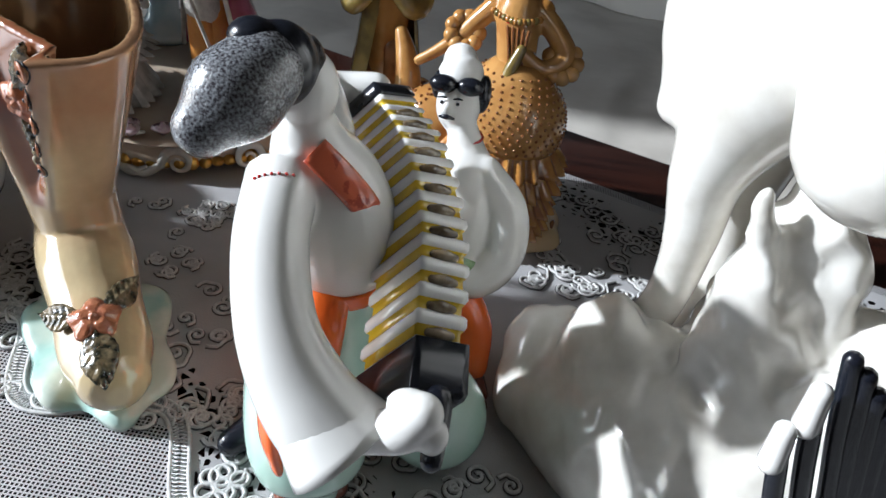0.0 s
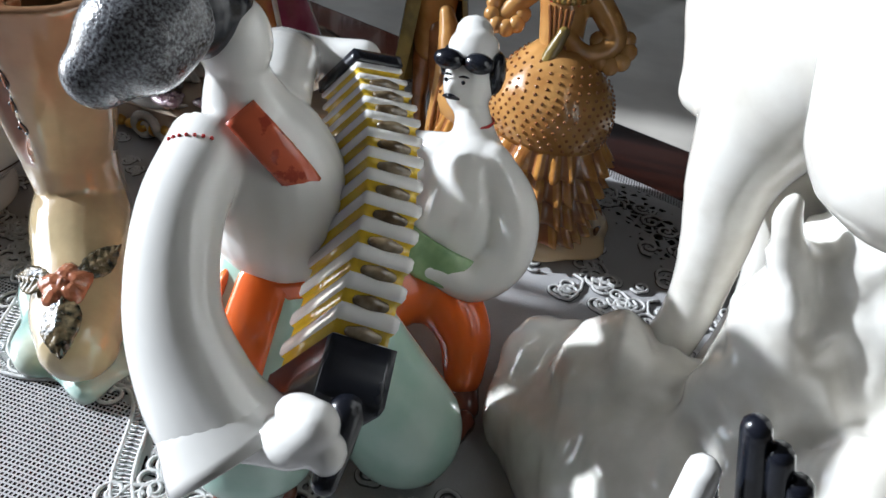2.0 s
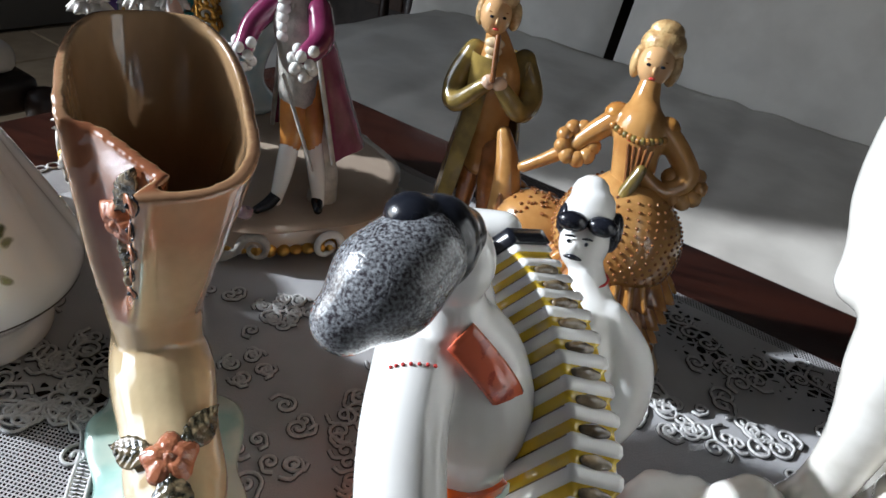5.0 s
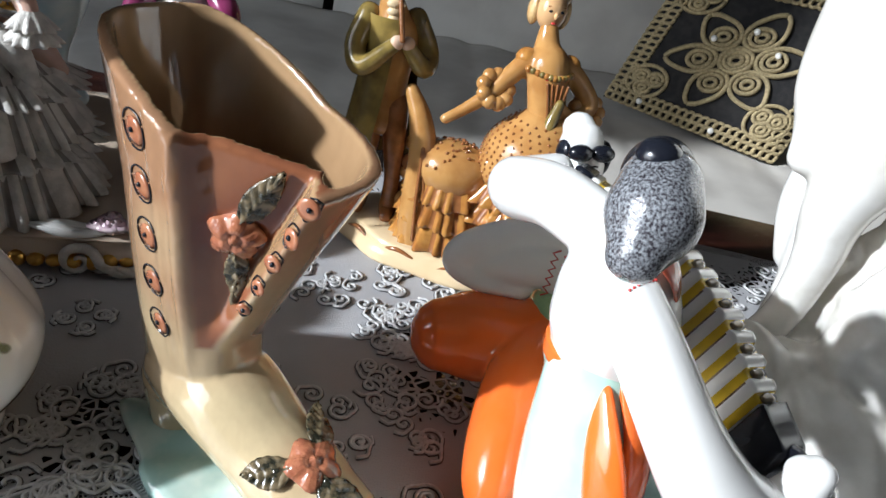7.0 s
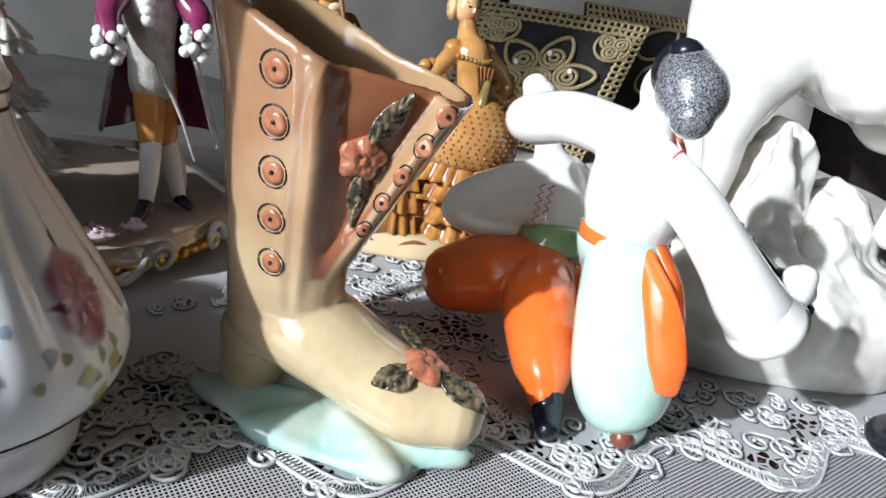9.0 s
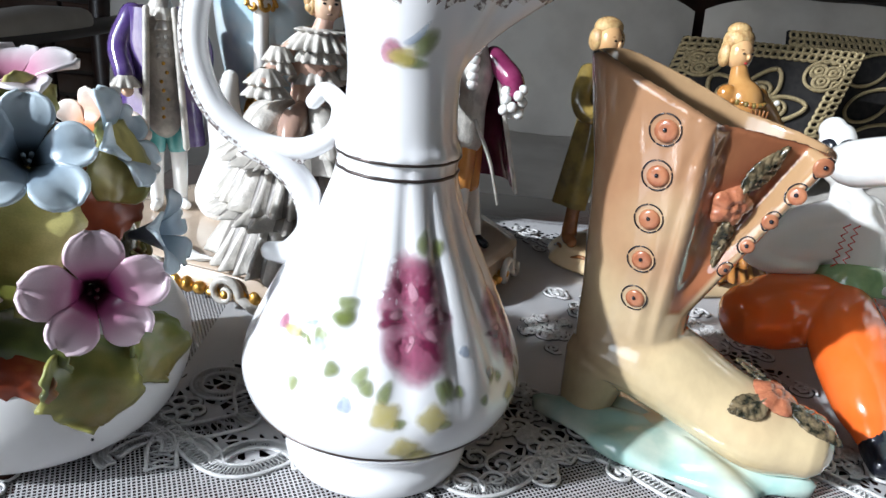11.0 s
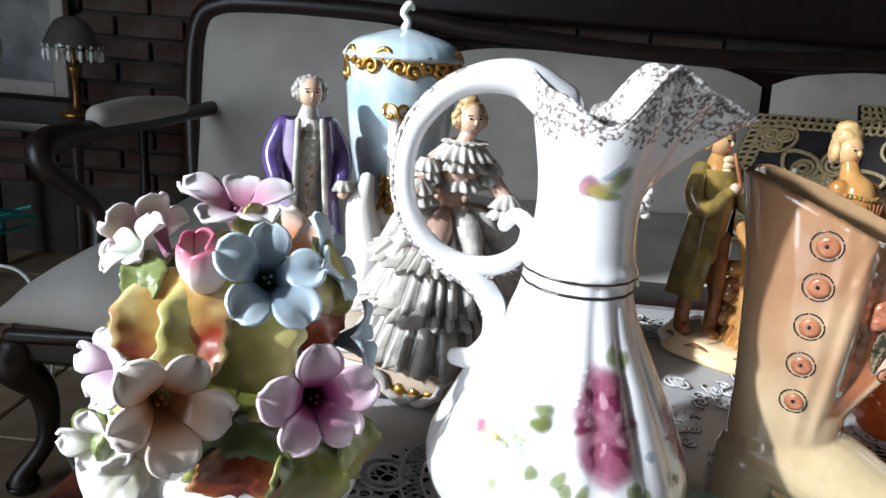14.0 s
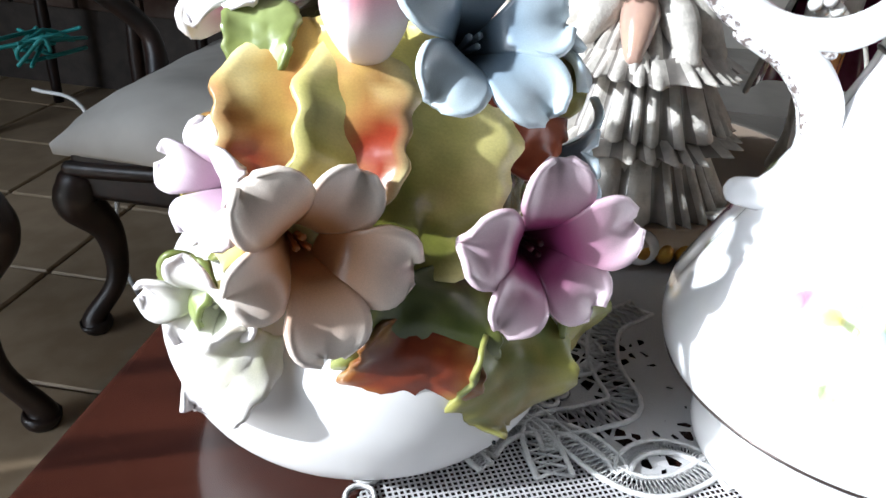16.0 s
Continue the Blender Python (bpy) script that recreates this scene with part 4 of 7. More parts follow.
    mid = mid + side * 0.001
    up = (V(0, 0, 1) - side * side.z).normalized()
    fwd = up.cross(side)
    if fwd.dot(BD) < 0:
        fwd = -fwd
    bloom(mid, side, 0.0122, v)
    leaf(mid + up * 0.008 + fwd * 0.002, up * 0.8 + fwd * 0.5, side, 0.034, 0.0075, v)
    leaf(mid - up * 0.008, -up * 0.95 + fwd * 0.1, side, 0.032, 0.0075, v)
    # Painted buttons: a dark ring round a rust dot.
    def button(c, nor, r):
        bm = bmesh.new()
        c, nor, _, _ = tree.find_nearest(Vector(c) + Vector(nor).normalized() * 0.004)
        c = c + nor * 0.0006
        x = nor.orthogonal().normalized()
        y = nor.cross(x)
        for k in range(5):
            t0 = k * 2 * math.pi / 5
            pts = [tree.find_nearest(c + (x * math.cos(t0 + s) + y * math.sin(t0 + s)) * r)[0] + nor * 0.0004 for s in np.linspace(0, 1.08, 5)]
            tube(bm, pts, [0.00045] * 5, seg=5, n=2)
        ball(bm, Vector(c) + x * r * 0.1, (r * 0.78, r * 0.78, 0.0007), 1, u=14, v=5, turn=[math.degrees(q) for q in nor.to_track_quat("Z", "Y").to_euler()])
        ball(bm, Vector(c) + nor * 0.0008, 0.0013, u=6, v=4)
        part("button", bm, [BLACK, BUTTON], v, "rust button painted with a broken black ring")

    for k in range(5):
        t = k / 4
        z = 0.210 + (0.108 - 0.210) * t
        button(V(-0.079, 0.053, 0) * (1 - t) + V(-0.071, 0.057, 0) * t + V(0, 0, z), -BN * 0.93 - BD * 0.4, 0.0088 - 0.001 * t)
    for k in range(5):
        z = 0.202 - 0.0168 * k
        button(bl(panel_edges(z)[1] - 0.001, boot_ring(z)[1] - boot_ring(z)[3] * 0.62, z), -BN * 0.9 - BD * 0.1, 0.0072 - 0.0006 * k)


build_boot()

# ---------------------------------------------------------------- accordion player and dancer


def build_dancers():
    mats = [WHITE, MINT, ORANGE, BLACK, FUR, YELLOW, BROWN, GREEN, SALMON, DUSK, RED]
    out = bmesh.new()
    # Player: shirt.
    bm = bmesh.new()
    tube(bm, [(0.136, -0.004, 0.130), (0.135, -0.005, 0.152), (0.130, -0.004, 0.176), (0.124, -0.008, 0.196), (0.123, -0.012, 0.214)], [0.026, 0.031, 0.027, 0.018, 0.011], seg=24)
    tube(bm, [(0.116, -0.020, 0.186), (0.120, -0.050, 0.172), (0.130, -0.074, 0.149), (0.145, -0.086, 0.128), (0.161, -0.092, 0.113)], [0.016, 0.0155, 0.0165, 0.0195, 0.0215], seg=28, round_ends=False)
    tube(bm, [(0.156, -0.090, 0.117), (0.172, -0.0915, 0.119), (0.185, -0.093, 0.127), (0.192, -0.092, 0.136)], [0.012, 0.0085, 0.010, 0.0085], seg=18)
    ball(bm, (0.1865, -0.090, 0.137), (0.0095, 0.007, 0.0065))
    ball(bm, (0.197, -0.0935, 0.126), (0.0065, 0.0075, 0.008))
    tube(bm, [(0.124, 0.010, 0.192), (0.112, 0.040, 0.194), (0.104, 0.066, 0.186), (0.114, 0.081, 0.184), (0.134, 0.084, 0.188)], [0.016, 0.0165, 0.0165, 0.0125, 0.010], seg=20)
    ball(bm, (0.123, -0.012, 0.224), (0.014, 0.014, 0.017))
    shirt = fuse(bm, 0.0014, 5)
    tree = BVHTree.FromBMesh(shirt)
    add(out, shirt, 0)
    bm = bmesh.new()                       # wide cuff, cut off square
    axis = V(0.0165, -0.007, -0.0155).normalized()
    side = axis.cross(V(0, 0, 1)).normalized()
    rise = side.cross(axis)
    rings = []
    for t, r in ((0.0, 0.0185), (0.010, 0.0215), (0.020, 0.0245), (0.0245, 0.0258), (0.0248, 0.0252), (0.0235, 0.022), (0.020, 0.012)):
        c = V(0.1465, -0.0865, 0.1265) + axis * t
        rings.append([c + side * (math.cos(q) * r) + rise * (math.sin(q) * r * 0.92) for q in np.linspace(0, 2 * math.pi, 29)[:-1]])
    skin(bm, rings)
    add(out, bm, 0)
    # Hat, hair, dotted collar, shoulder strap.
    bm = bmesh.new()
    tube(bm, [(0.096, -0.051, 0.2185), (0.104, -0.0425, 0.2275), (0.112, -0.031, 0.236)], [0.0115, 0.0185, 0.0165], seg=22)
    add(out, fuse(bm, 0.0016, 8), 4)
    bm = bmesh.new()
    ball(bm, (0.116, -0.022, 0.236), (0.015, 0.015, 0.017))
    ball(bm, (0.108, -0.029, 0.248), (0.0095, 0.0095, 0.007))
    ball(bm, (0.123, -0.014, 0.234), (0.009, 0.010, 0.013))
    add(out, fuse(bm, 0.0016, 6), 3)
    for k in range(7):
        t = k / 6
        p, nor, _, _ = tree.find_nearest(V(0.108, -0.040, 0.197).lerp(V(0.125, -0.034, 0.196), t))
        ball(out, p + nor * 0.0002, 0.0008, 10, u=6, v=4)
    tube(out, [(0.130, -0.0235, 0.2025), (0.141, -0.0235, 0.1925), (0.151, -0.020, 0.179), (0.158, -0.014, 0.163)], [0.0068, 0.0070, 0.0070, 0.0068], 8, flat=0.2, side=(0.45, -0.7, 0.55), round_ends=False)
    # Bellows: pleats over an arch, with dark boxes at the ends.
    near = [Vector(p) for p in catmull([(0.141, 0.058, 0.1975), (0.161, 0.022, 0.1905), (0.177, -0.018, 0.1725), (0.1835, -0.060, 0.146)], 16)]
    far = [Vector(p) for p in catmull([(0.156, 0.076, 0.191), (0.180, 0.036, 0.184), (0.197, -0.010, 0.166), (0.204, -0.054, 0.140)], 16)]
    low = V(-0.021, -0.003, -0.024)
    count, last = 13, len(near) - 1

    def section(s, k):
        i = min(last - 1, int(s * last))
        w = s * last - i
        a, b = near[i].lerp(near[i + 1], w), far[i].lerp(far[i + 1], w)
        c, d = b + low * (0.75 + 0.3 * s), a + low * (0.75 + 0.3 * s)
        m = (a + b + c + d) / 4
        return [m + (q - m) * k for q in (a, a.lerp(b, 0.12), a.lerp(b, 0.88), b, b.lerp(c, 0.5), c, c.lerp(d, 0.5), d, d.lerp(a, 0.5), d.lerp(a, 0.92))]

    rings, marks = [], []
    for i in range(count):
        for f, k, q in ((0.0, 0.97, 0), (0.12, 1.02, 0), (0.40, 1.02, 0), (0.52, 0.97, 1), (0.60, 0.90, 1), (0.90, 0.90, 1)):
            rings.append(section(min(1, (i + f) / count), k))
            marks.append(q)
    k0 = len(out.faces)
    skin(out, rings, 0)
    out.faces.ensure_lookup_table()
    for k, f in enumerate(out.faces[k0:]):
        band, sidek = k // 10, k % 10
        if band >= len(marks) - 1:
            continue
        if marks[band] and marks[band + 1]:
            f.material_index = 5
        elif sidek in (6, 7, 8) and band % 6 in (4, 5):
            f.material_index = 9
    for i in range(1, count):           # dark slots in the outer face
        a, b = section((i + 0.76) / count, 0.92), section((i + 0.6) / count, 0.92)
        p, r = a[0].lerp(a[3], 0.26), a[0].lerp(a[3], 0.76)
        tube(out, [p, p.lerp(r, 0.5), r], [0.0020, 0.0031, 0.0020], 9, seg=8, n=3)
    for s, ln in ((0.0, -0.011), (1.0, 0.024)):
        t = ((near[-1] - near[-4]) if s else (near[3] - near[0])).normalized()
        rings = [[p + t * (ln * f) for p in section(s, k)] for f, k in ((0.0, 0.98), (0.04, 1.08), (0.9, 1.08), (1.0, 1.02))]
        skin(out, rings, 3)
    tube(out, [(0.196, -0.077, 0.128), (0.1975, -0.088, 0.122), (0.198, -0.098, 0.117)], [0.007, 0.0055, 0.0045], 3)
    # Belt, wide trousers, sash end, shoes.
    tube(out, [(0.135, -0.004, 0.126), (0.1355, -0.004, 0.134)], [0.0285, 0.0290], 2, seg=24, round_ends=False)
    bm = bmesh.new()
    tube(bm, [(0.130, -0.010, 0.128), (0.130, -0.024, 0.09), (0.132, -0.034, 0.05), (0.134, -0.040, 0.026), (0.136, -0.044, 0.014)], [0.024, 0.031, 0.033, 0.028, 0.016], seg=22)
    tube(bm, [(0.134, 0.002, 0.126), (0.158, 0.000, 0.09), (0.182, 0.002, 0.052), (0.198, 0.004, 0.026), (0.203, 0.008, 0.014)], [0.024, 0.027, 0.030, 0.030, 0.018], seg=22)
    add(out, fuse(bm, 0.002, 8), 1)
    tube(out, [(0.122, -0.032, 0.130), (0.119, -0.054, 0.108), (0.122, -0.066, 0.080), (0.126, -0.069, 0.062)], [0.006, 0.0105, 0.0115, 0.008], 2, flat=0.4, side=(-0.8, -0.6, 0.0))
    tube(out, [(0.139, -0.030, 0.132), (0.139, -0.047, 0.115), (0.137, -0.058, 0.092), (0.134, -0.066, 0.066)], [0.0105, 0.011, 0.0105, 0.007], 2, flat=0.4, side=(0.3, -0.9, 0.1))
    tube(out, [(0.126, -0.052, 0.012), (0.137, -0.046, 0.011), (0.148, -0.040, 0.011)], [0.008, 0.011, 0.008], 6)
    tube(out, [(0.203, 0.012, 0.011), (0.213, 0.026, 0.011), (0.219, 0.036, 0.010)], [0.009, 0.0105, 0.008], 6)
    # Dancer: shirt with wide sleeves.
    bm = bmesh.new()
    tube(bm, [(0.184, 0.096, 0.078), (0.188, 0.106, 0.105), (0.188, 0.116, 0.130), (0.186, 0.122, 0.144), (0.182, 0.126, 0.158)], [0.023, 0.027, 0.023, 0.013, 0.009], seg=22)
    tube(bm, [(0.200, 0.110, 0.134), (0.217, 0.102, 0.115), (0.219, 0.096, 0.088), (0.205, 0.084, 0.074), (0.184, 0.074, 0.082)], [0.0125, 0.0145, 0.0155, 0.014, 0.009], seg=20)
    tube(bm, [(0.172, 0.114, 0.132), (0.145, 0.124, 0.122), (0.118, 0.131, 0.108), (0.108, 0.131, 0.098), (0.122, 0.122, 0.090), (0.148, 0.110, 0.090)], [0.012, 0.0125, 0.013, 0.011, 0.0095, 0.009], seg=20)
    tube(bm, [(0.172, 0.110, 0.110), (0.146, 0.117, 0.105), (0.124, 0.126, 0.100)], [0.018, 0.0165, 0.012], seg=18)
    ball(bm, (0.178, 0.130, 0.169), (0.0145, 0.0145, 0.019))
    ball(bm, (0.172, 0.117, 0.170), (0.004, 0.004, 0.006))
    add(out, fuse(bm, 0.0015, 8), 0)
    tube(out, [(0.177, 0.136, 0.183), (0.176, 0.139, 0.188), (0.175, 0.142, 0.192)], [0.0142, 0.0138, 0.0108], 0)
    for p, r in (((0.168, 0.120, 0.184), (0.0085, 0.006, 0.0055)), ((0.184, 0.121, 0.184), (0.0085, 0.006, 0.0055)), ((0.192, 0.133, 0.176), (0.005, 0.009, 0.012)), ((0.164, 0.134, 0.178), (0.004, 0.008, 0.009)), ((0.180, 0.143, 0.178), (0.013, 0.007, 0.012))):
        ball(out, p, r, 3)
    tube(out, [(0.1685, 0.1145, 0.1655), (0.1725, 0.1128, 0.1665), (0.177, 0.1135, 0.1655)], [0.0008, 0.0017, 0.0008], 3, seg=6)
    for x in (0.1685, 0.178):
        tube(out, [(x - 0.0025, 0.1168, 0.1765), (x, 0.1158, 0.1775), (x + 0.0025, 0.1165, 0.177)], [0.0005, 0.0007, 0.0005], 3, seg=5)
        ball(out, (x, 0.1162, 0.174), 0.0012, 3, u=6, v=4)
    tube(out, [V(0.1855 + 0.0105 * math.cos(a), 0.1235 + 0.0105 * math.sin(a), 0.150 + 0.002 * math.cos(a)) for a in np.linspace(0, 6.283, 14)], [0.0009] * 14, 10, seg=5, n=2)
    # Stitched chest panel.
    for q in range(2):
        pts = [V(0.159 + 0.006 * q, 0.0995 - 0.004 * q, 0.130 - 0.0032 * k) + V(0.0016 * (-1) ** k, -0.0012 * (-1) ** k, 0) + V(-0.003, -0.006, 0) for k in range(12)]
        tube(out, pts, [0.0006] * 12, 10, seg=5, n=1)
    # Green sash, wide orange trousers, shoe.
    tube(out, [(0.180, 0.092, 0.070), (0.182, 0.095, 0.080), (0.184, 0.098, 0.086)], [0.028, 0.029, 0.027], 7, seg=22, round_ends=False)
    tube(out, [(0.160, 0.078, 0.078), (0.156, 0.068, 0.066), (0.154, 0.062, 0.050)], [0.010, 0.011, 0.007], 7, flat=0.5, side=(-0.7, -0.7, 0.1))
    bm = bmesh.new()
    tube(bm, [(0.172, 0.088, 0.060), (0.145, 0.098, 0.056), (0.120, 0.108, 0.052), (0.103, 0.112, 0.050)], [0.027, 0.030, 0.031, 0.026], seg=22)
    tube(bm, [(0.160, 0.078, 0.060), (0.138, 0.052, 0.052), (0.118, 0.024, 0.040), (0.104, 0.004, 0.028), (0.098, -0.006, 0.020)], [0.026, 0.028, 0.025, 0.019, 0.012], seg=22)
    tube(bm, [(0.186, 0.088, 0.058), (0.206, 0.074, 0.042), (0.212, 0.060, 0.022)], [0.021, 0.0165, 0.012], seg=18)
    add(out, fuse(bm, 0.002, 8), 2)
    tube(out, [(0.099, -0.007, 0.022), (0.095, -0.014, 0.0145), (0.085, -0.025, 0.012)], [0.010, 0.0105, 0.008], 3)
    tube(out, [(0.213, 0.060, 0.014), (0.219, 0.046, 0.011)], [0.009, 0.0075], 6)
    ob = part("folk_dancers_figurine", out, mats, at=(0.15, 0.03, 0.003))
    tagged(ob, "glazed porcelain folk dancers, one playing an accordion, one squatting", "figurine")


build_dancers()

# ---------------------------------------------------------------- white horse on a rock


def build_horse():
    bm = bmesh.new()
    # Rock.
    tube(bm, [(0.262, 0.050, 0.020), (0.32, 0.01, 0.030), (0.40, -0.035, 0.034), (0.47, -0.06, 0.03)], [0.036, 0.062, 0.07, 0.055], seg=22)
    for c, r in (((0.262, 0.068, 0.042), (0.032, 0.03, 0.034)), ((0.30, 0.04, 0.055), (0.045, 0.04, 0.05)), ((0.362, 0.03, 0.10), (0.034, 0.04, 0.105)), ((0.37, 0.03, 0.06), (0.06, 0.06, 0.06)),
                 ((0.345, 0.0, 0.07), (0.028, 0.03, 0.05)), ((0.385, -0.025, 0.075), (0.03, 0.026, 0.055)), ((0.34, -0.04, 0.04), (0.045, 0.03, 0.035)), ((0.42, 0.0, 0.08), (0.045, 0.05, 0.08)), ((0.445, -0.03, 0.05), (0.05, 0.05, 0.05))):
        ball(bm, c, r)
    tube(bm, [(0.350, 0.006, 0.03), (0.342, 0.011, 0.11), (0.334, 0.013, 0.160), (0.327, 0.014, 0.198)], [0.045, 0.026, 0.013, 0.005], seg=20)
    bm = fuse(bm, 0.003, 5)
    for w in bm.verts:
        k = w.co.copy()
        slant = V(k.x * 1.5 + k.z, k.y - k.x * 0.6, k.z * 0.7 - k.x * 0.5)
        fold = noise.noise(slant * 42)
        rough = min(1, max(0.15, (k.z - 0.02) / 0.08))
        w.co += w.normal * (rough * (0.007 * (0.25 - abs(noise.noise(slant * 15))) * 2 + 0.004 * (0.3 - abs(fold)) * 2) - 0.002) + 0.004 * noise.noise_vector(k * 12)
        w.co.z = max(0.003, w.co.z)
    out = fuse(bm, 0.0022, 9)
    # Horse: hind legs, belly, tail and body, rising out of view.
    bm = bmesh.new()
    tube(bm, [(0.302, 0.070, 0.056), (0.311, 0.062, 0.080), (0.315, 0.055, 0.112), (0.314, 0.052, 0.150), (0.312, 0.054, 0.19), (0.325, 0.050, 0.24), (0.35, 0.035, 0.29)], [0.017, 0.0135, 0.0125, 0.0150, 0.021, 0.037, 0.052], seg=24)
    tube(bm, [(0.292, 0.074, 0.210), (0.300, 0.073, 0.234), (0.305, 0.078, 0.27), (0.315, 0.078, 0.33)], [0.012, 0.026, 0.033, 0.040], seg=20)
    tube(bm, [(0.345, 0.085, 0.03), (0.352, 0.088, 0.1), (0.345, 0.085, 0.16), (0.34, 0.07, 0.23), (0.35, 0.05, 0.29)], [0.016, 0.013, 0.017, 0.032, 0.05], seg=22)
    tube(bm, [(0.350, 0.04, 0.285), (0.395, 0.005, 0.268), (0.43, -0.03, 0.272), (0.49, -0.07, 0.30)], [0.055, 0.062, 0.066, 0.07], seg=28)
    tube(bm, [(0.360, -0.008, 0.34), (0.349, -0.018, 0.28), (0.346, -0.026, 0.246)], [0.062, 0.046, 0.038], seg=26)
    tube(bm, [(0.40, -0.005, 0.30), (0.405, -0.02, 0.255), (0.41, -0.03, 0.225)], [0.06, 0.055, 0.04], seg=24)
    tube(bm, [(0.345, 0.05, 0.34), (0.40, 0.0, 0.345), (0.50, -0.06, 0.37)], [0.05, 0.06, 0.07], seg=24)
    tube(bm, [(0.47, -0.035, 0.27), (0.462, -0.052, 0.21), (0.432, -0.060, 0.175), (0.41, -0.058, 0.13)], [0.04, 0.026, 0.02, 0.016], seg=20)
    tube(bm, [(0.335, 0.085, 0.27), (0.345, 0.10, 0.22), (0.352, 0.11, 0.16), (0.352, 0.105, 0.12)], [0.02, 0.02, 0.018, 0.01], seg=16)
    add(out, fuse(bm, 0.003, 12), 0)
    ob = part("horse_figurine", out, [HORSE], at=(0.35, 0.0, 0.003))
    tagged(ob, "white glazed porcelain horse standing over a rough white rock", "figurine")


build_horse()


def build_black_figurine():
    """A dark ribbed fan-shaped figurine at the near side of the table, of which the top shows."""
    out = bmesh.new()
    top = V(0.2885, -0.143, 0.2355)
    for k in range(-2, 8):
        x = 0.0045 * k
        z = 0.2345 - (0.0115 * abs(k) if k < 0 else 0.0035 * k ** 1.25)
        y = -0.143 - 0.0025 * (abs(k) if k < 0 else 0.25 * k)
        p = V(top.x + 0.002 + x, y, z)
        tube(out, [p, p + V(0.006, 0.001, -0.02), p + V(0.026, 0.004, -0.09), V(top.x + x + 0.045, y + 0.004, 0.006)], [0.0024, 0.0027, 0.0029, 0.0030], 0, seg=10)
        if k < 0:
            tube(out, [p + V(-0.0012, -0.002, 0.004), p + V(-0.001, -0.003, -0.006)], [0.0028, 0.0034], 1, seg=10)
    box(out, (0.325, -0.147, 0.07), (0.04, 0.008, 0.13), 0, bevel=0.003)
    ball(out, (0.335, -0.146, 0.012), (0.04, 0.028, 0.0095), 0)
    ob = part("ribbed_black_figurine", out, [BLACK, WHITE], at=(0.297, -0.147, 0.003))
    tagged(ob, "black glazed ribbed fan-shaped porcelain figurine with white tips", "figurine")


build_black_figurine()

# ---------------------------------------------------------------- amber couple


def flounce(out, c, r0, r1, z0, z1, waves, mat, shade_mat, ell, turn, depth=0.12, phase=0.0):
    """A pleated flounce; shade is put into the pleats' valleys as a darker material."""
    k0 = len(out.faces)

    def fold(a, t):
        return math.sin(waves * (a + 0.07 * math.sin(5 * a + phase) + 0.03 * math.sin(13 * a)) + phase + 0.9 * t)

    lathe(out, [(r0, z0), ((r0 + r1) / 2, (z0 + z1) / 2), (r1, z1), (r1 - 0.005, z1 + 0.001)], c, mat, waves * 6, 3, caps=False, ell=ell, turn=turn,
          fn=lambda a, z, r: (r * (1 - depth / 2 + depth * (0.25 + 0.75 * (z0 - z) / (z0 - z1)) * (0.5 + 0.5 * fold(a, (z0 - z) / (z0 - z1)))), z + 0.0012 * math.sin(7 * a + phase)))
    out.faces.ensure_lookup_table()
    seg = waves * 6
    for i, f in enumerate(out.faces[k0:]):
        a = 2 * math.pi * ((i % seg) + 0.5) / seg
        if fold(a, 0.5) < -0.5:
            f.material_index = shade_mat


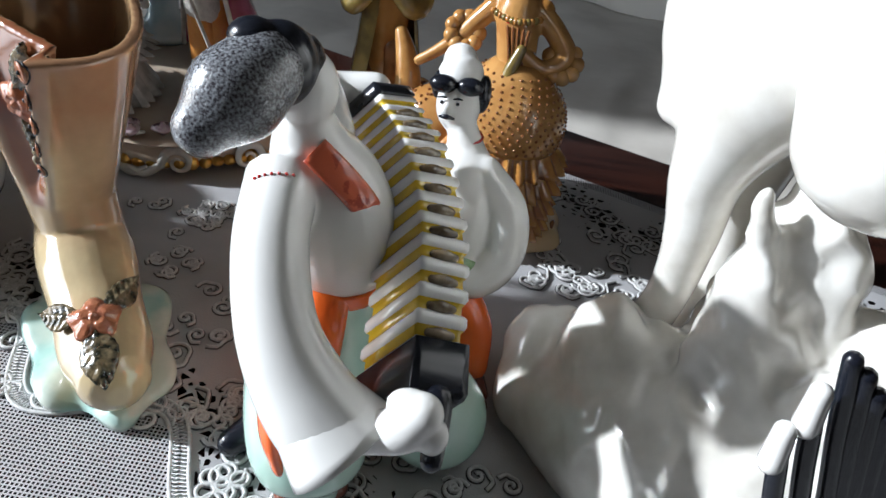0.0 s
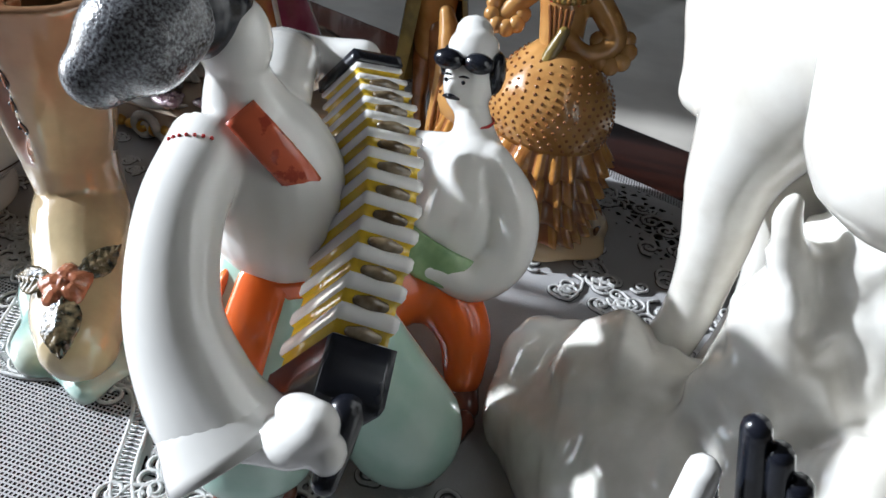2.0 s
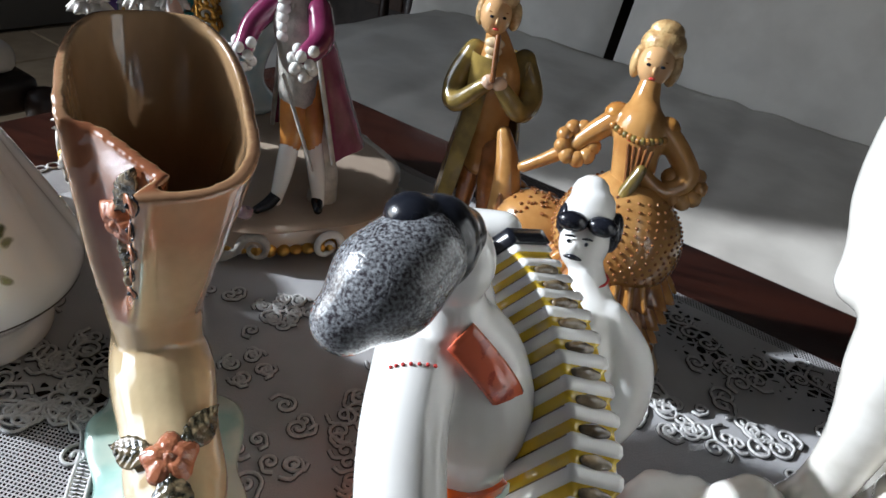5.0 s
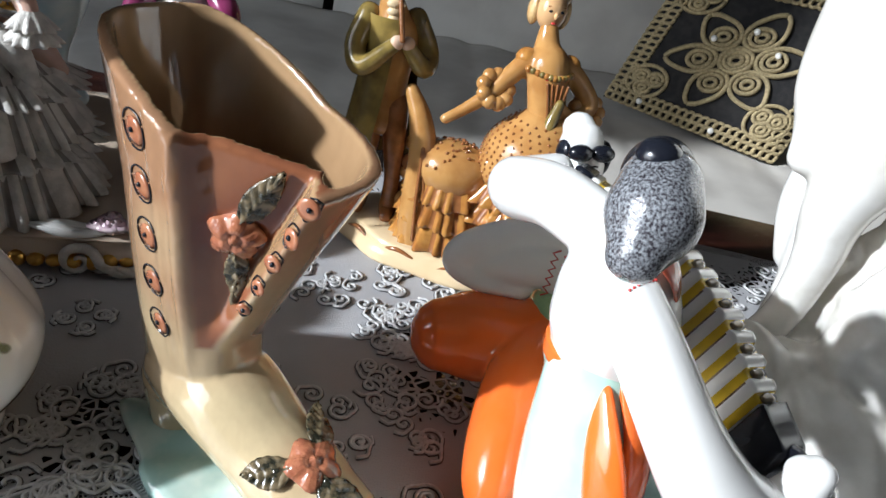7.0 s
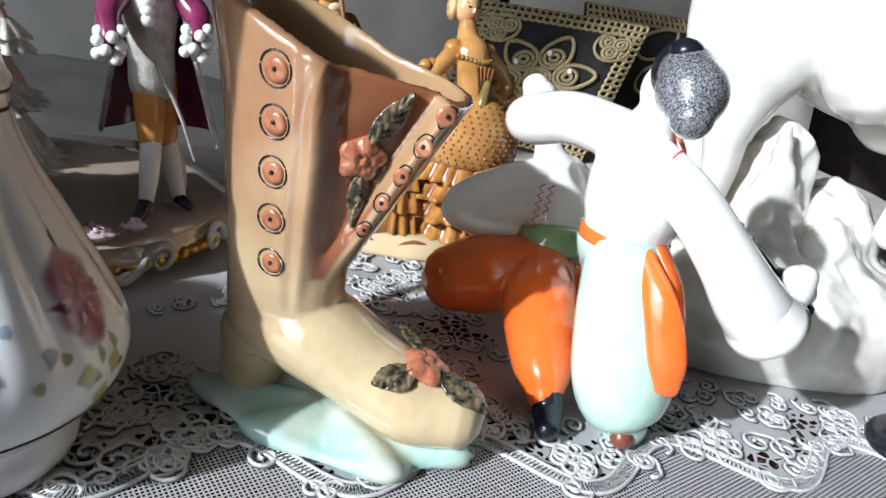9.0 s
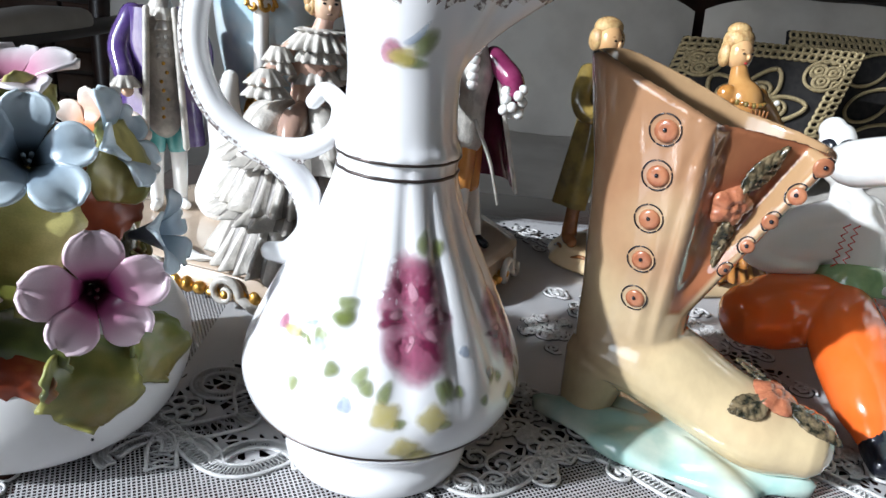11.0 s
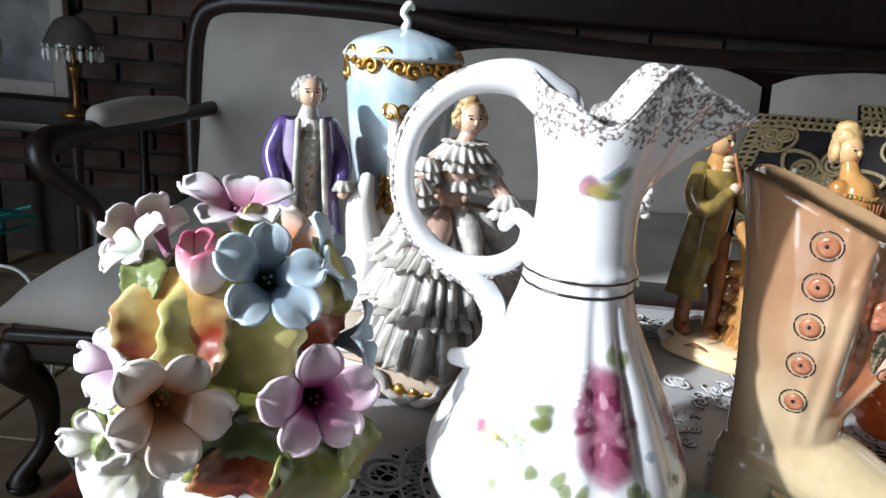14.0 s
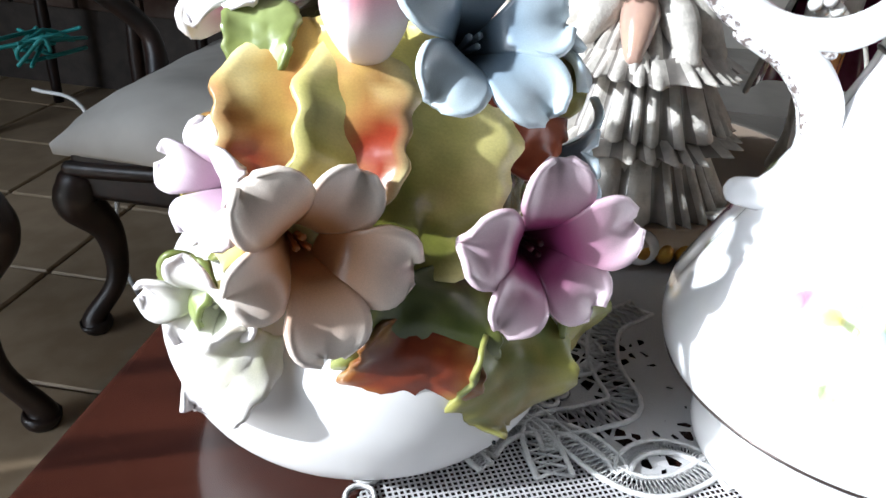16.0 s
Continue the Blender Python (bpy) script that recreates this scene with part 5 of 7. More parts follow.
def build_amber_couple():
    mats = [GOLDY, AMBER, OLIVE, SIENNA, RED, CREAM, SKIN, BLOND, BLACK, glaze("tawny_skin_glaze", (0.62, 0.38, 0.18), (0.5, 0.28, 0.12), 60, 0.5)]
    out = bmesh.new()
    ax = math.atan2(-0.5, 0.86)
    C = V(0.172, 0.300, 0.003)
    lathe(out, [(0.112, 0.0), (0.116, 0.004), (0.112, 0.011), (0.104, 0.017), (0.09, 0.021), (0.001, 0.023)], C, 5, 72, 4, ell=(1, 0.62), turn=ax,
          fn=lambda a, z, r: (r * (1 + 0.025 * math.cos(9 * a)), z))
    for k in range(12):                    # scroll marks on the rim
        a = 2 * math.pi * k / 12
        p = V(math.cos(a) * 0.108, math.sin(a) * 0.108 * 0.62, 0)
        q = V(math.cos(a + 0.3) * 0.106, math.sin(a + 0.3) * 0.106 * 0.62, 0)
        R = Matrix.Rotation(ax, 3, "Z")
        tube(out, [C + R @ p + V(0, 0, 0.013), C + R @ p.lerp(q, 0.5) + V(0, 0, 0.0175), C + R @ q + V(0, 0, 0.015)], [0.001, 0.0022, 0.001], 3, seg=6)
    # Lady: tiers of ruffles, dotted overskirt.
    L = V(0.212, 0.255, 0.02)
    for k, (r0, r1, z0, z1) in enumerate(((0.036, 0.048, 0.026, 0.002), (0.036, 0.050, 0.046, 0.021), (0.037, 0.051, 0.066, 0.041), (0.040, 0.051, 0.084, 0.060))):
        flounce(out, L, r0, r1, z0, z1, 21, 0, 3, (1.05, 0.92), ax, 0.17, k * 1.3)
    # Sienna cylinder inside stands for the shade in the gaps between tiers.
    lathe(out, [(0.040, 0.0), (0.040, 0.09)], L, 3, 40, 2, ell=(1.0, 0.88), turn=ax)
    lathe(out, [(0.043, 0.076), (0.046, 0.092), (0.042, 0.112), (0.030, 0.128), (0.017, 0.140)], L, 1, 48, 4, ell=(1.05, 0.92), turn=ax)
    rnd = random.Random(8)
    over = catmull([(0.043, 0.076), (0.046, 0.092), (0.042, 0.112), (0.030, 0.128), (0.017, 0.140)], 4)
    for i in range(13):
        z = 0.080 + i * 0.0044
        r = next((p[0] + (q[0] - p[0]) * (z - p[1]) / (q[1] - p[1]) for p, q in zip(over, over[1:]) if p[1] <= z <= q[1]), 0.02)
        many = max(12, int(r * 850))
        for j in range(many):
            a = 2 * math.pi * (j + 0.5 * (i % 2)) / many
            p = V(math.cos(a) * r * 1.05, math.sin(a) * r * 0.92, 0)
            ball(out, L + Matrix.Rotation(ax, 3, "Z") @ p + V(0, 0, z), 0.0013, 3, u=6, v=4)
    # Skirt spread towards her partner.
    S = V(0.152, 0.285, 0.02)
    for k, (r0, r1, z0, z1) in enumerate(((0.038, 0.046, 0.034, 0.004), (0.036, 0.044, 0.052, 0.026), (0.033, 0.041, 0.068, 0.046))):
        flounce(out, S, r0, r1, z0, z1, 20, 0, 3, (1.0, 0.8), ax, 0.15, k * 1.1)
    # Sienna filling again puts shade between these flounces.
    lathe(out, [(0.037, 0.0), (0.034, 0.07)], S, 3, 40, 2, ell=(0.95, 0.76), turn=ax)
    ball(out, S + V(0, 0, 0.072), (0.038, 0.030, 0.026), 1, (0, 0, math.degrees(ax)))
    for i in range(90):
        a, t = rnd.uniform(0, 6.28), rnd.uniform(0.1, 1.3)
        p = Matrix.Rotation(ax, 3, "Z") @ V(0.038 * math.cos(a) * math.sin(t), 0.030 * math.sin(a) * math.sin(t), 0.026 * math.cos(t))
        ball(out, S + V(0, 0, 0.072) + p, 0.0015, 3, u=6, v=4)
    bm = bmesh.new()
    tube(bm, [(0.211, 0.257, 0.155), (0.209, 0.262, 0.175), (0.207, 0.268, 0.195), (0.206, 0.276, 0.208), (0.206, 0.281, 0.222)], [0.015, 0.0165, 0.018, 0.011, 0.0075], seg=20)
    tube(bm, [(0.222, 0.265, 0.196), (0.236, 0.262, 0.184), (0.247, 0.257, 0.168), (0.232, 0.250, 0.158), (0.213, 0.246, 0.170)], [0.009, 0.009, 0.0085, 0.0065, 0.005], seg=14)
    tube(bm, [(0.192, 0.272, 0.197), (0.178, 0.272, 0.182), (0.163, 0.272, 0.165), (0.146, 0.275, 0.150), (0.133, 0.278, 0.140)], [0.009, 0.008, 0.0065, 0.005, 0.0045], seg=14)
    add(out, fuse(bm, 0.0015, 5), 1)
    for c, n in ((V(0.246, 0.256, 0.163), 9), (V(0.168, 0.270, 0.171), 9)):      # puffed cuffs
        for k in range(n):
            a = 2 * math.pi * k / n
            ball(out, c + V(math.cos(a) * 0.011, math.sin(a) * 0.006, math.sin(a) * 0.010), (0.0065, 0.0065, 0.0065), 1, u=10, v=6)
    ball(out, (0.206, 0.284, 0.234), (0.0125, 0.0125, 0.0155), 9)
    for c in ((0.224, 0.266, 0.197), (0.190, 0.273, 0.198)):
        ball(out, c, (0.010, 0.009, 0.0085), 0)
    for k in range(14):
        t = k / 13
        ball(out, V(0.188 + 0.038 * t, 0.262 - 0.012 * math.sin(math.pi * t) - 0.004 * t, 0.1925 - 0.002 * math.sin(math.pi * t)), 0.0028, 2 if k % 2 else 0, u=8, v=5)
    for q in range(5):
        tube(out, [V(0.200 + 0.004 * q, 0.2475 - 0.0012 * q, 0.186), V(0.204 + 0.0028 * q, 0.2445, 0.168), V(0.206 + 0.0024 * q, 0.243, 0.152)], [0.0012] * 3, 3, seg=6)
    for c, r in (((0.208, 0.291, 0.246), (0.016, 0.014, 0.013)), ((0.208, 0.293, 0.255), (0.012, 0.011, 0.008)), ((0.219, 0.289, 0.232), (0.006, 0.008, 0.013)), ((0.194, 0.291, 0.232), (0.005, 0.007, 0.012)), ((0.207, 0.297, 0.236), (0.013, 0.007, 0.015))):
        ball(out, c, r, 7)
    for k in range(7):
        ball(out, V(0.186 + 0.005 * k, 0.2625 - 0.0035 * k + 0.004 * abs(k - 3), 0.188 + 0.002 * (k % 2)), 0.0036, 4, u=8, v=6)
    tube(out, [(0.213, 0.243, 0.172), (0.206, 0.238, 0.15), (0.204, 0.230, 0.12)], [0.004, 0.0055, 0.003], 2)
    for c, f in ((V(0.206, 0.284, 0.234), V(-0.1, -1, -0.05)), (V(0.086, 0.332, 0.234), V(0.25, -1, -0.1))):      # faces
        f = f.normalized()
        x = f.cross(V(0, 0, 1)).normalized()
        ball(out, c + f * 0.0126 + V(0, 0, -0.001), (0.0018, 0.0026, 0.003), 9, u=8, v=6)
        ball(out, c + f * 0.0112 + V(0, 0, -0.007), (0.0026, 0.0012, 0.0011), 4, u=8, v=6)
        for k in (-1, 1):
            ball(out, c + f * 0.0112 + x * (0.0047 * k) + V(0, 0, 0.002), (0.0019, 0.0012, 0.0011), 8, u=8, v=6)
            tube(out, [c + f * 0.0108 + x * (0.0024 * k) + V(0, 0, 0.0054), c + f * 0.0098 + x * (0.0072 * k) + V(0, 0, 0.0052)], [0.0005, 0.0004], 3, seg=5)
    # Gentleman: boots, breeches, open coat, flute-playing arms.
    M = V(0.096, 0.336, 0)
    for dx, dy in ((0.014, -0.012), (-0.010, 0.006)):
        tube(out, [M + V(dx - 0.004, dy - 0.012, 0.028), M + V(dx, dy, 0.032), M + V(dx, dy, 0.06), M + V(dx * 0.8, dy * 0.8, 0.095), M + V(dx * 0.6, dy * 0.6, 0.13)], [0.006, 0.0085, 0.0075, 0.0105, 0.013], 3, seg=12)
    bm = bmesh.new()
    tube(bm, [M + V(0, 0, 0.115), M + V(0, 0, 0.15), M + V(0, 0, 0.185), M + V(-0.004, 0, 0.207), M + V(-0.008, -0.002, 0.222)], [0.017, 0.018, 0.021, 0.013, 0.008], seg=18)
    add(out, fuse(bm, 0.002, 4), 1)

    seg = 40
    rows = []
    for k in range(14):
        t = k / 13
        z = 0.205 - 0.135 * t
        r = 0.0225 + 0.002 * t + 0.014 * max(0, t - 0.35)
        rows.append([M + V(math.cos(a) * r * 1.08 * (1 + 0.06 * t * math.sin(7 * a)), math.sin(a) * r * 0.95 * (1 + 0.06 * t * math.sin(7 * a)), z) for a in np.linspace(radians(-62 + 30 * t) - 0.2 + 0.75, radians(-62 - 30 * t) - 0.2 + 2 * math.pi - 0.35, seg)])
    skin(out, rows, 2, close=False, cap=False)
    bm = bmesh.new()
    tube(bm, [M + V(-0.022, 0.004, 0.202), M + V(-0.032, -0.004, 0.178), M + V(-0.028, -0.018, 0.165), M + V(-0.006, -0.026, 0.186)], [0.010, 0.0098, 0.009, 0.0062], seg=14)
    tube(bm, [M + V(0.018, 0.004, 0.202), M + V(0.030, -0.004, 0.178), M + V(0.024, -0.02, 0.168), M + V(0.006, -0.026, 0.186)], [0.010, 0.0098, 0.009, 0.0062], seg=14)
    add(out, fuse(bm, 0.0016, 4), 2)
    for d in (-0.004, 0.005):
        ball(out, M + V(d, -0.028, 0.189), (0.006, 0.005, 0.006), 6)
    tube(out, [M + V(-0.001, -0.032, 0.192), M + V(-0.004, -0.020, 0.222)], [0.0022, 0.0022], 3, seg=8)
    for k in range(4):
        ball(out, M + V(-0.006, -0.016, 0.216 - 0.006 * k), (0.008 - 0.001 * k, 0.004, 0.0045), 5, u=10, v=6)
    ball(out, M + V(-0.010, -0.004, 0.234), (0.0125, 0.0125, 0.0155), 9)
    for c, r in ((V(-0.009, 0.002, 0.246), (0.0145, 0.0135, 0.010)), (V(0.004, 0.002, 0.234), (0.0055, 0.009, 0.011)), (V(-0.022, 0.002, 0.234), (0.005, 0.009, 0.011)), (V(-0.006, 0.009, 0.236), (0.013, 0.007, 0.013))):
        ball(out, M + c, r, 7)
    for k in range(9):                     # mossy stump beside him
        ball(out, M + V(0.036 + 0.008 * math.sin(k * 2), -0.018 + 0.007 * math.cos(k * 2.3), 0.026 + 0.009 * k), (0.013, 0.012, 0.010), 1 if k % 3 else 3, u=10, v=8)
    # Her train, rising to his arm.
    tube(out, [(0.128, 0.283, 0.025), (0.126, 0.286, 0.06), (0.125, 0.292, 0.10), (0.120, 0.302, 0.13), (0.112, 0.312, 0.15)], [0.018, 0.016, 0.013, 0.010, 0.006], 1)
    for q in range(3):
        tube(out, [(0.121 + 0.006 * q, 0.268 + 0.003 * q, 0.03), (0.119 + 0.006 * q, 0.272, 0.07), (0.121, 0.283, 0.11)], [0.0018] * 3, 3, seg=6)
    ob = part("courting_couple_figurine", out, mats, at=(0.172, 0.30, 0.003))
    tagged(ob, "amber glazed ceramic couple in old court dress on an oval base", "figurine")


build_amber_couple()

# ---------------------------------------------------------------- lace-porcelain group on a gilt plinth
PC = world_at(-0.315, 0.302, 0.003)
PT = radians(ANG)


def ruffle(out, c, r0, r1, z0, z1, mat, waves=30, amp=0.07, seg=150, turn=0.0, ell=(1, 1)):
    lathe(out, [(r0, z0), ((r0 + r1) / 2, (z0 + z1) / 2 + 0.001), (r1, z1), (r1 - 0.004, z1 + 0.001)], c, mat, seg, 3, caps=False, turn=turn, ell=ell,
          fn=lambda a, z, r: (r * (1 + amp * max(0.15, (z0 - z) / (z0 - z1)) * (math.sin(waves * a) + 0.4 * math.sin(waves * 0.37 * a + 2))), z))


def small_face(out, c, r, skin_, hair, turn=0.0):
    ball(out, c, (r * 0.82, r * 0.82, r), skin_)
    R = Matrix.Rotation(turn, 3, "Z")
    for o, s in ((V(0, 0.35, 0.45), (0.95, 0.85, 0.7)), (V(0.75, 0.25, -0.1), (0.35, 0.5, 0.55)), (V(-0.75, 0.25, -0.1), (0.35, 0.5, 0.55)), (V(0, 0.65, -0.1), (0.8, 0.45, 0.8))):
        ball(out, Vector(c) + R @ (o * r), tuple(q * r for q in s), hair)
    for k in range(11):                    # curls
        a = math.pi * (k / 10 - 0.05) * 1.1
        ball(out, Vector(c) + R @ (V(math.cos(a) * 0.95, 0.15 + 0.12 * (k % 2), math.sin(a) * 0.95 - 0.05) * r), r * (0.30 + 0.06 * (k % 2)), hair, u=8, v=6)
    ball(out, Vector(c) + R @ (V(0, -0.84, -0.1) * r), (r * 0.13, r * 0.16, r * 0.2), skin_, u=8, v=6)
    for x in (-0.32, 0.32):
        ball(out, Vector(c) + R @ (V(x, -0.74, 0.12) * r), (r * 0.13, r * 0.06, r * 0.07), 6, u=6, v=4)
        tube(out, [Vector(c) + R @ (V(x - 0.18, -0.70, 0.30) * r), Vector(c) + R @ (V(x + 0.18, -0.72, 0.32) * r)], [r * 0.035] * 2, 6, seg=5)
    ball(out, Vector(c) + R @ (V(0, -0.72, -0.45) * r), (r * 0.16, r * 0.08, r * 0.07), 12, u=6, v=4)


def build_plinth_group():
    p = thing("figurine_plinth", PC, "cream oval porcelain plinth with gilt scrollwork feet", "plinth")
    bm = bmesh.new()
    el = (1, 0.78)
    lathe(bm, [(0.176, 0.010), (0.186, 0.013), (0.188, 0.020), (0.182, 0.030), (0.176, 0.034), (0.001, 0.036)], PC, 0, 110, 4, ell=el, turn=PT, fn=lambda a, z, r: (r * (1 + 0.02 * math.cos(8 * a)), z))
    part("slab", bm, glaze("beige_plinth_glaze", (0.52, 0.42, 0.32), (0.40, 0.31, 0.24), 14, 0.7), p)
    R = Matrix.Rotation(PT, 3, "Z")
    gold, white = bmesh.new(), bmesh.new()
    for k in range(90):                    # gilt drops under the rim
        a = 2 * math.pi * k / 90
        o = R @ V(math.cos(a) * 0.186, math.sin(a) * 0.186 * 0.78, 0)
        ball(gold, PC + o + V(0, 0, 0.014), (0.0065, 0.0065, 0.006 + 0.0015 * math.sin(17 * a)), u=10, v=6)
    part("gilt_border", gold, GILT, p, "worn gilt border")
    for k in range(16):
        a = 2 * math.pi * (k + 0.2) / 16
        o = R @ V(math.cos(a) * 0.190, math.sin(a) * 0.190 * 0.78, 0)
        t = (R @ V(-math.sin(a), math.cos(a) * 0.78, 0)).normalized()
        bm = bmesh.new()
        s = 1 if k % 2 else -1
        tube(bm, curl(PC + o + V(0, 0, 0.016), t * s, V(0, 0, 1), 0.014, 1.4), [0.0042 - 0.0002 * q for q in range(15)], 0, seg=8, n=2)
        tube(bm, [PC + o + t * s * 0.014 + V(0, 0, 0.014), PC + o + t * s * 0.03 + V(0, 0, 0.006), PC + o + t * s * 0.042 + V(0, 0, 0.012)], [0.004, 0.0045, 0.002], 0, seg=8)
        part("scroll_foot", bm, LACEGREY if k % 3 else glaze("white_scroll_glaze", (0.7, 0.69, 0.66), rough=0.2), p)
    bm = bmesh.new()
    for a0 in (3.9, 5.0, 4.45):                 # swan-neck rim waves facing the front
        for q in range(3):
            pts = []
            for s in np.linspace(0, 1, 10):
                a = a0 + s * 0.42
                o = R @ V(math.cos(a) * (0.172 + 0.004 * q), math.sin(a) * (0.172 + 0.004 * q) * 0.78, 0)
                pts.append(PC + o + V(0, 0, 0.037 + 0.003 * math.sin(s * 6.28 + q)))
            tube(bm, pts, [0.0008 + 0.003 * math.sin(math.pi * s) for s in np.linspace(0, 1, 10)], 0, seg=8, n=2)
    part("wave_trim", bm, glaze("white_scroll_glaze", (0.7, 0.69, 0.66), rough=0.2), p)
    Z = 0.0385
    # Small porcelain roses lying on the plinth.
    rose_m = glaze("mauve_rose_glaze", (0.45, 0.30, 0.36), (0.6, 0.5, 0.5), 200, 0.8)
    for x, y in ((-0.089, 0.268), (-0.118, 0.266), (-0.124, 0.258), (-0.113, 0.256), (-0.200, 0.275), (-0.207, 0.279), (-0.195, 0.281), (-0.118, 0.255)):
        bm = bmesh.new()
        c = V(x, y, Z + 0.0065)
        for k in range(3):
            lathe(bm, [(0.0018 + 0.0026 * k, 0.006 - 0.0015 * k), (0.0036 + 0.0028 * k, 0.0), (0.0015, -0.0065)], c, 0, 18, 3, caps=False, fn=lambda a, z, r, k=k: (r * (1 + 0.12 * math.sin(3 * a + k * 2)), z))
        ob = part("porcelain_rose", bm, rose_m, p)
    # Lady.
    # Last glaze: the lace grey darkened, for the shade in the pleats.
    mats = [LACEGREY, BLUSH, SKIN, BLOND, PLUM, BREECH, BLACK, WHITE, HAIRGREY, VIOLET, TEAL, GILT, glaze("dusty_rose_glaze", (0.42, 0.27, 0.2), (0.3, 0.2, 0.17), 60, 0.6), glaze("grey_lace_pleat_shade", (0.20, 0.18, 0.16), (0.12, 0.11, 0.10), 90, 0.7, rough=0.5)]
    out = bmesh.new()
    L = V(-0.206, 0.328, Z)
    lathe(out, [(0.055, 0.0), (0.06, 0.02), (0.05, 0.07), (0.03, 0.11), (0.014, 0.13)], L, 0, 40)
    for k, (r0, r1, z0, z1) in enumerate(((0.060, 0.075, 0.048, 0.003), (0.066, 0.076, 0.057, 0.044), (0.053, 0.067, 0.092, 0.053), (0.057, 0.067, 0.099, 0.087), (0.026, 0.052, 0.128, 0.091))):
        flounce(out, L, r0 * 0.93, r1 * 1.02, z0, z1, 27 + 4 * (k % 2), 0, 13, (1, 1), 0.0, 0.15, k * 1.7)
    for k in range(9):                     # draped overskirt
        a = 2 * math.pi * k / 9
        d = V(math.cos(a), math.sin(a), 0)
        tube(out, [L + d * 0.014 + V(0, 0, 0.128), L + d * 0.034 + V(0, 0, 0.118), L + d * 0.052 + V(0, 0, 0.098)], [0.007, 0.012, 0.006], 0 if k % 3 else 12, seg=10)
        ruffle(out, L + d * 0.046 + V(0, 0, 0.088), 0.007, 0.014, 0.014, 0.002, 0, 9, 0.16, 48)
    bm = bmesh.new()
    tube(bm, [L + V(0, 0, 0.122), L + V(0.003, -0.002, 0.145), L + V(0.006, -0.004, 0.168), L + V(0.009, -0.006, 0.186), L + V(0.011, -0.008, 0.196)], [0.015, 0.0155, 0.018, 0.009, 0.007], seg=18)
    tube(bm, [L + V(-0.012, 0, 0.172), L + V(-0.03, -0.012, 0.155), L + V(-0.04, -0.03, 0.150)], [0.008, 0.0075, 0.005], seg=12)
    tube(bm, [L + V(0.022, -0.004, 0.172), L + V(0.038, -0.02, 0.150), L + V(0.044, -0.034, 0.138)], [0.008, 0.0075, 0.005], seg=12)
    add(out, fuse(bm, 0.0015, 4), 1)
    ruffle(out, L + V(0.007, -0.005, 0.155), 0.012, 0.024, 0.024, 0.010, 0, 16, 0.12, 80)
    ruffle(out, L + V(0.007, -0.005, 0.140), 0.012, 0.022, 0.022, 0.008, 0, 14, 0.12, 80)
    ruffle(out, L + V(0.009, -0.006, 0.178), 0.008, 0.019, 0.002, 0.010, 0, 15, 0.14, 80)
    ruffle(out, L + V(0.008, -0.005, 0.168), 0.012, 0.026, 0.022, 0.006, 0, 19, 0.13, 90)
    for c in (L + V(-0.024, -0.008, 0.152), L + V(0.032, -0.012, 0.150)):
        ruffle(out, c, 0.006, 0.013, 0.016, 0.003, 0, 10, 0.15, 54)
        ruffle(out, c + V(0, 0, 0.009), 0.006, 0.012, 0.014, 0.003, 0, 10, 0.15, 54)
    for k in range(6):
        ball(out, L + V(0.006, -0.022 - 0.0006 * k, 0.166 - 0.008 * k), (0.0034, 0.003, 0.0034), 12, u=8, v=6)
    for c in (L + V(-0.036, -0.022, 0.146), L + V(0.043, -0.03, 0.134)):
        ruffle(out, c, 0.005, 0.015, 0.014, 0.002, 0, 11, 0.14, 60)
        ruffle(out, c - V(0, 0, 0.007), 0.005, 0.017, 0.014, 0.0, 0, 11, 0.14, 60)
    small_face(out, L + V(0.012, -0.008, 0.207), 0.0135, 2, 3)
    ball(out, L + V(0.012, 0.0, 0.222), (0.009, 0.009, 0.006), 3)
    tagged(part("lace_lady_figurine", out, mats, at=L), "porcelain lady in a grey ruffled lace gown on the plinth", "figurine")

    # Gentleman in tan breeches and a plum coat.
    out = bmesh.new()
    G = V(-0.064, 0.316, Z)
    tube(out, [(-0.084, 0.284, Z + 0.003), (-0.078, 0.292, Z + 0.006), (-0.073, 0.299, Z + 0.012)], [0.004, 0.0055, 0.006], 6)
    tube(out, [(-0.073, 0.299, Z + 0.008), (-0.069, 0.305, Z + 0.035), (-0.066, 0.311, Z + 0.066)], [0.0055, 0.008, 0.0085], 7)
    tube(out, [(-0.040, 0.318, Z + 0.004), (-0.045, 0.322, Z + 0.03), (-0.052, 0.322, Z + 0.066)], [0.0055, 0.0078, 0.0085], 7)
    tube(out, [(-0.036, 0.306, Z + 0.004), (-0.041, 0.316, Z + 0.007)], [0.004, 0.0055], 6)
    tube(out, [(-0.0665, 0.311, Z + 0.060), (-0.066, 0.315, Z + 0.085), (-0.066, 0.318, Z + 0.112)], [0.0095, 0.0125, 0.0135], 5)
    tube(out, [(-0.052, 0.322, Z + 0.060), (-0.055, 0.323, Z + 0.085), (-0.058, 0.322, Z + 0.112)], [0.0095, 0.0125, 0.0135], 5)
    bm = bmesh.new()
    tube(bm, [G + V(0, 0.003, 0.105), G + V(-0.001, 0.003, 0.135), G + V(-0.002, 0.002, 0.165), G + V(-0.002, 0, 0.187), G + V(-0.003, -0.002, 0.2)], [0.0175, 0.0175, 0.021, 0.011, 0.007], seg=18)
    add(out, fuse(bm, 0.0016, 4), 0)
    rows = []                              # coat skirts
    for k in range(12):
        t = k / 11
        r = 0.021 + 0.024 * t
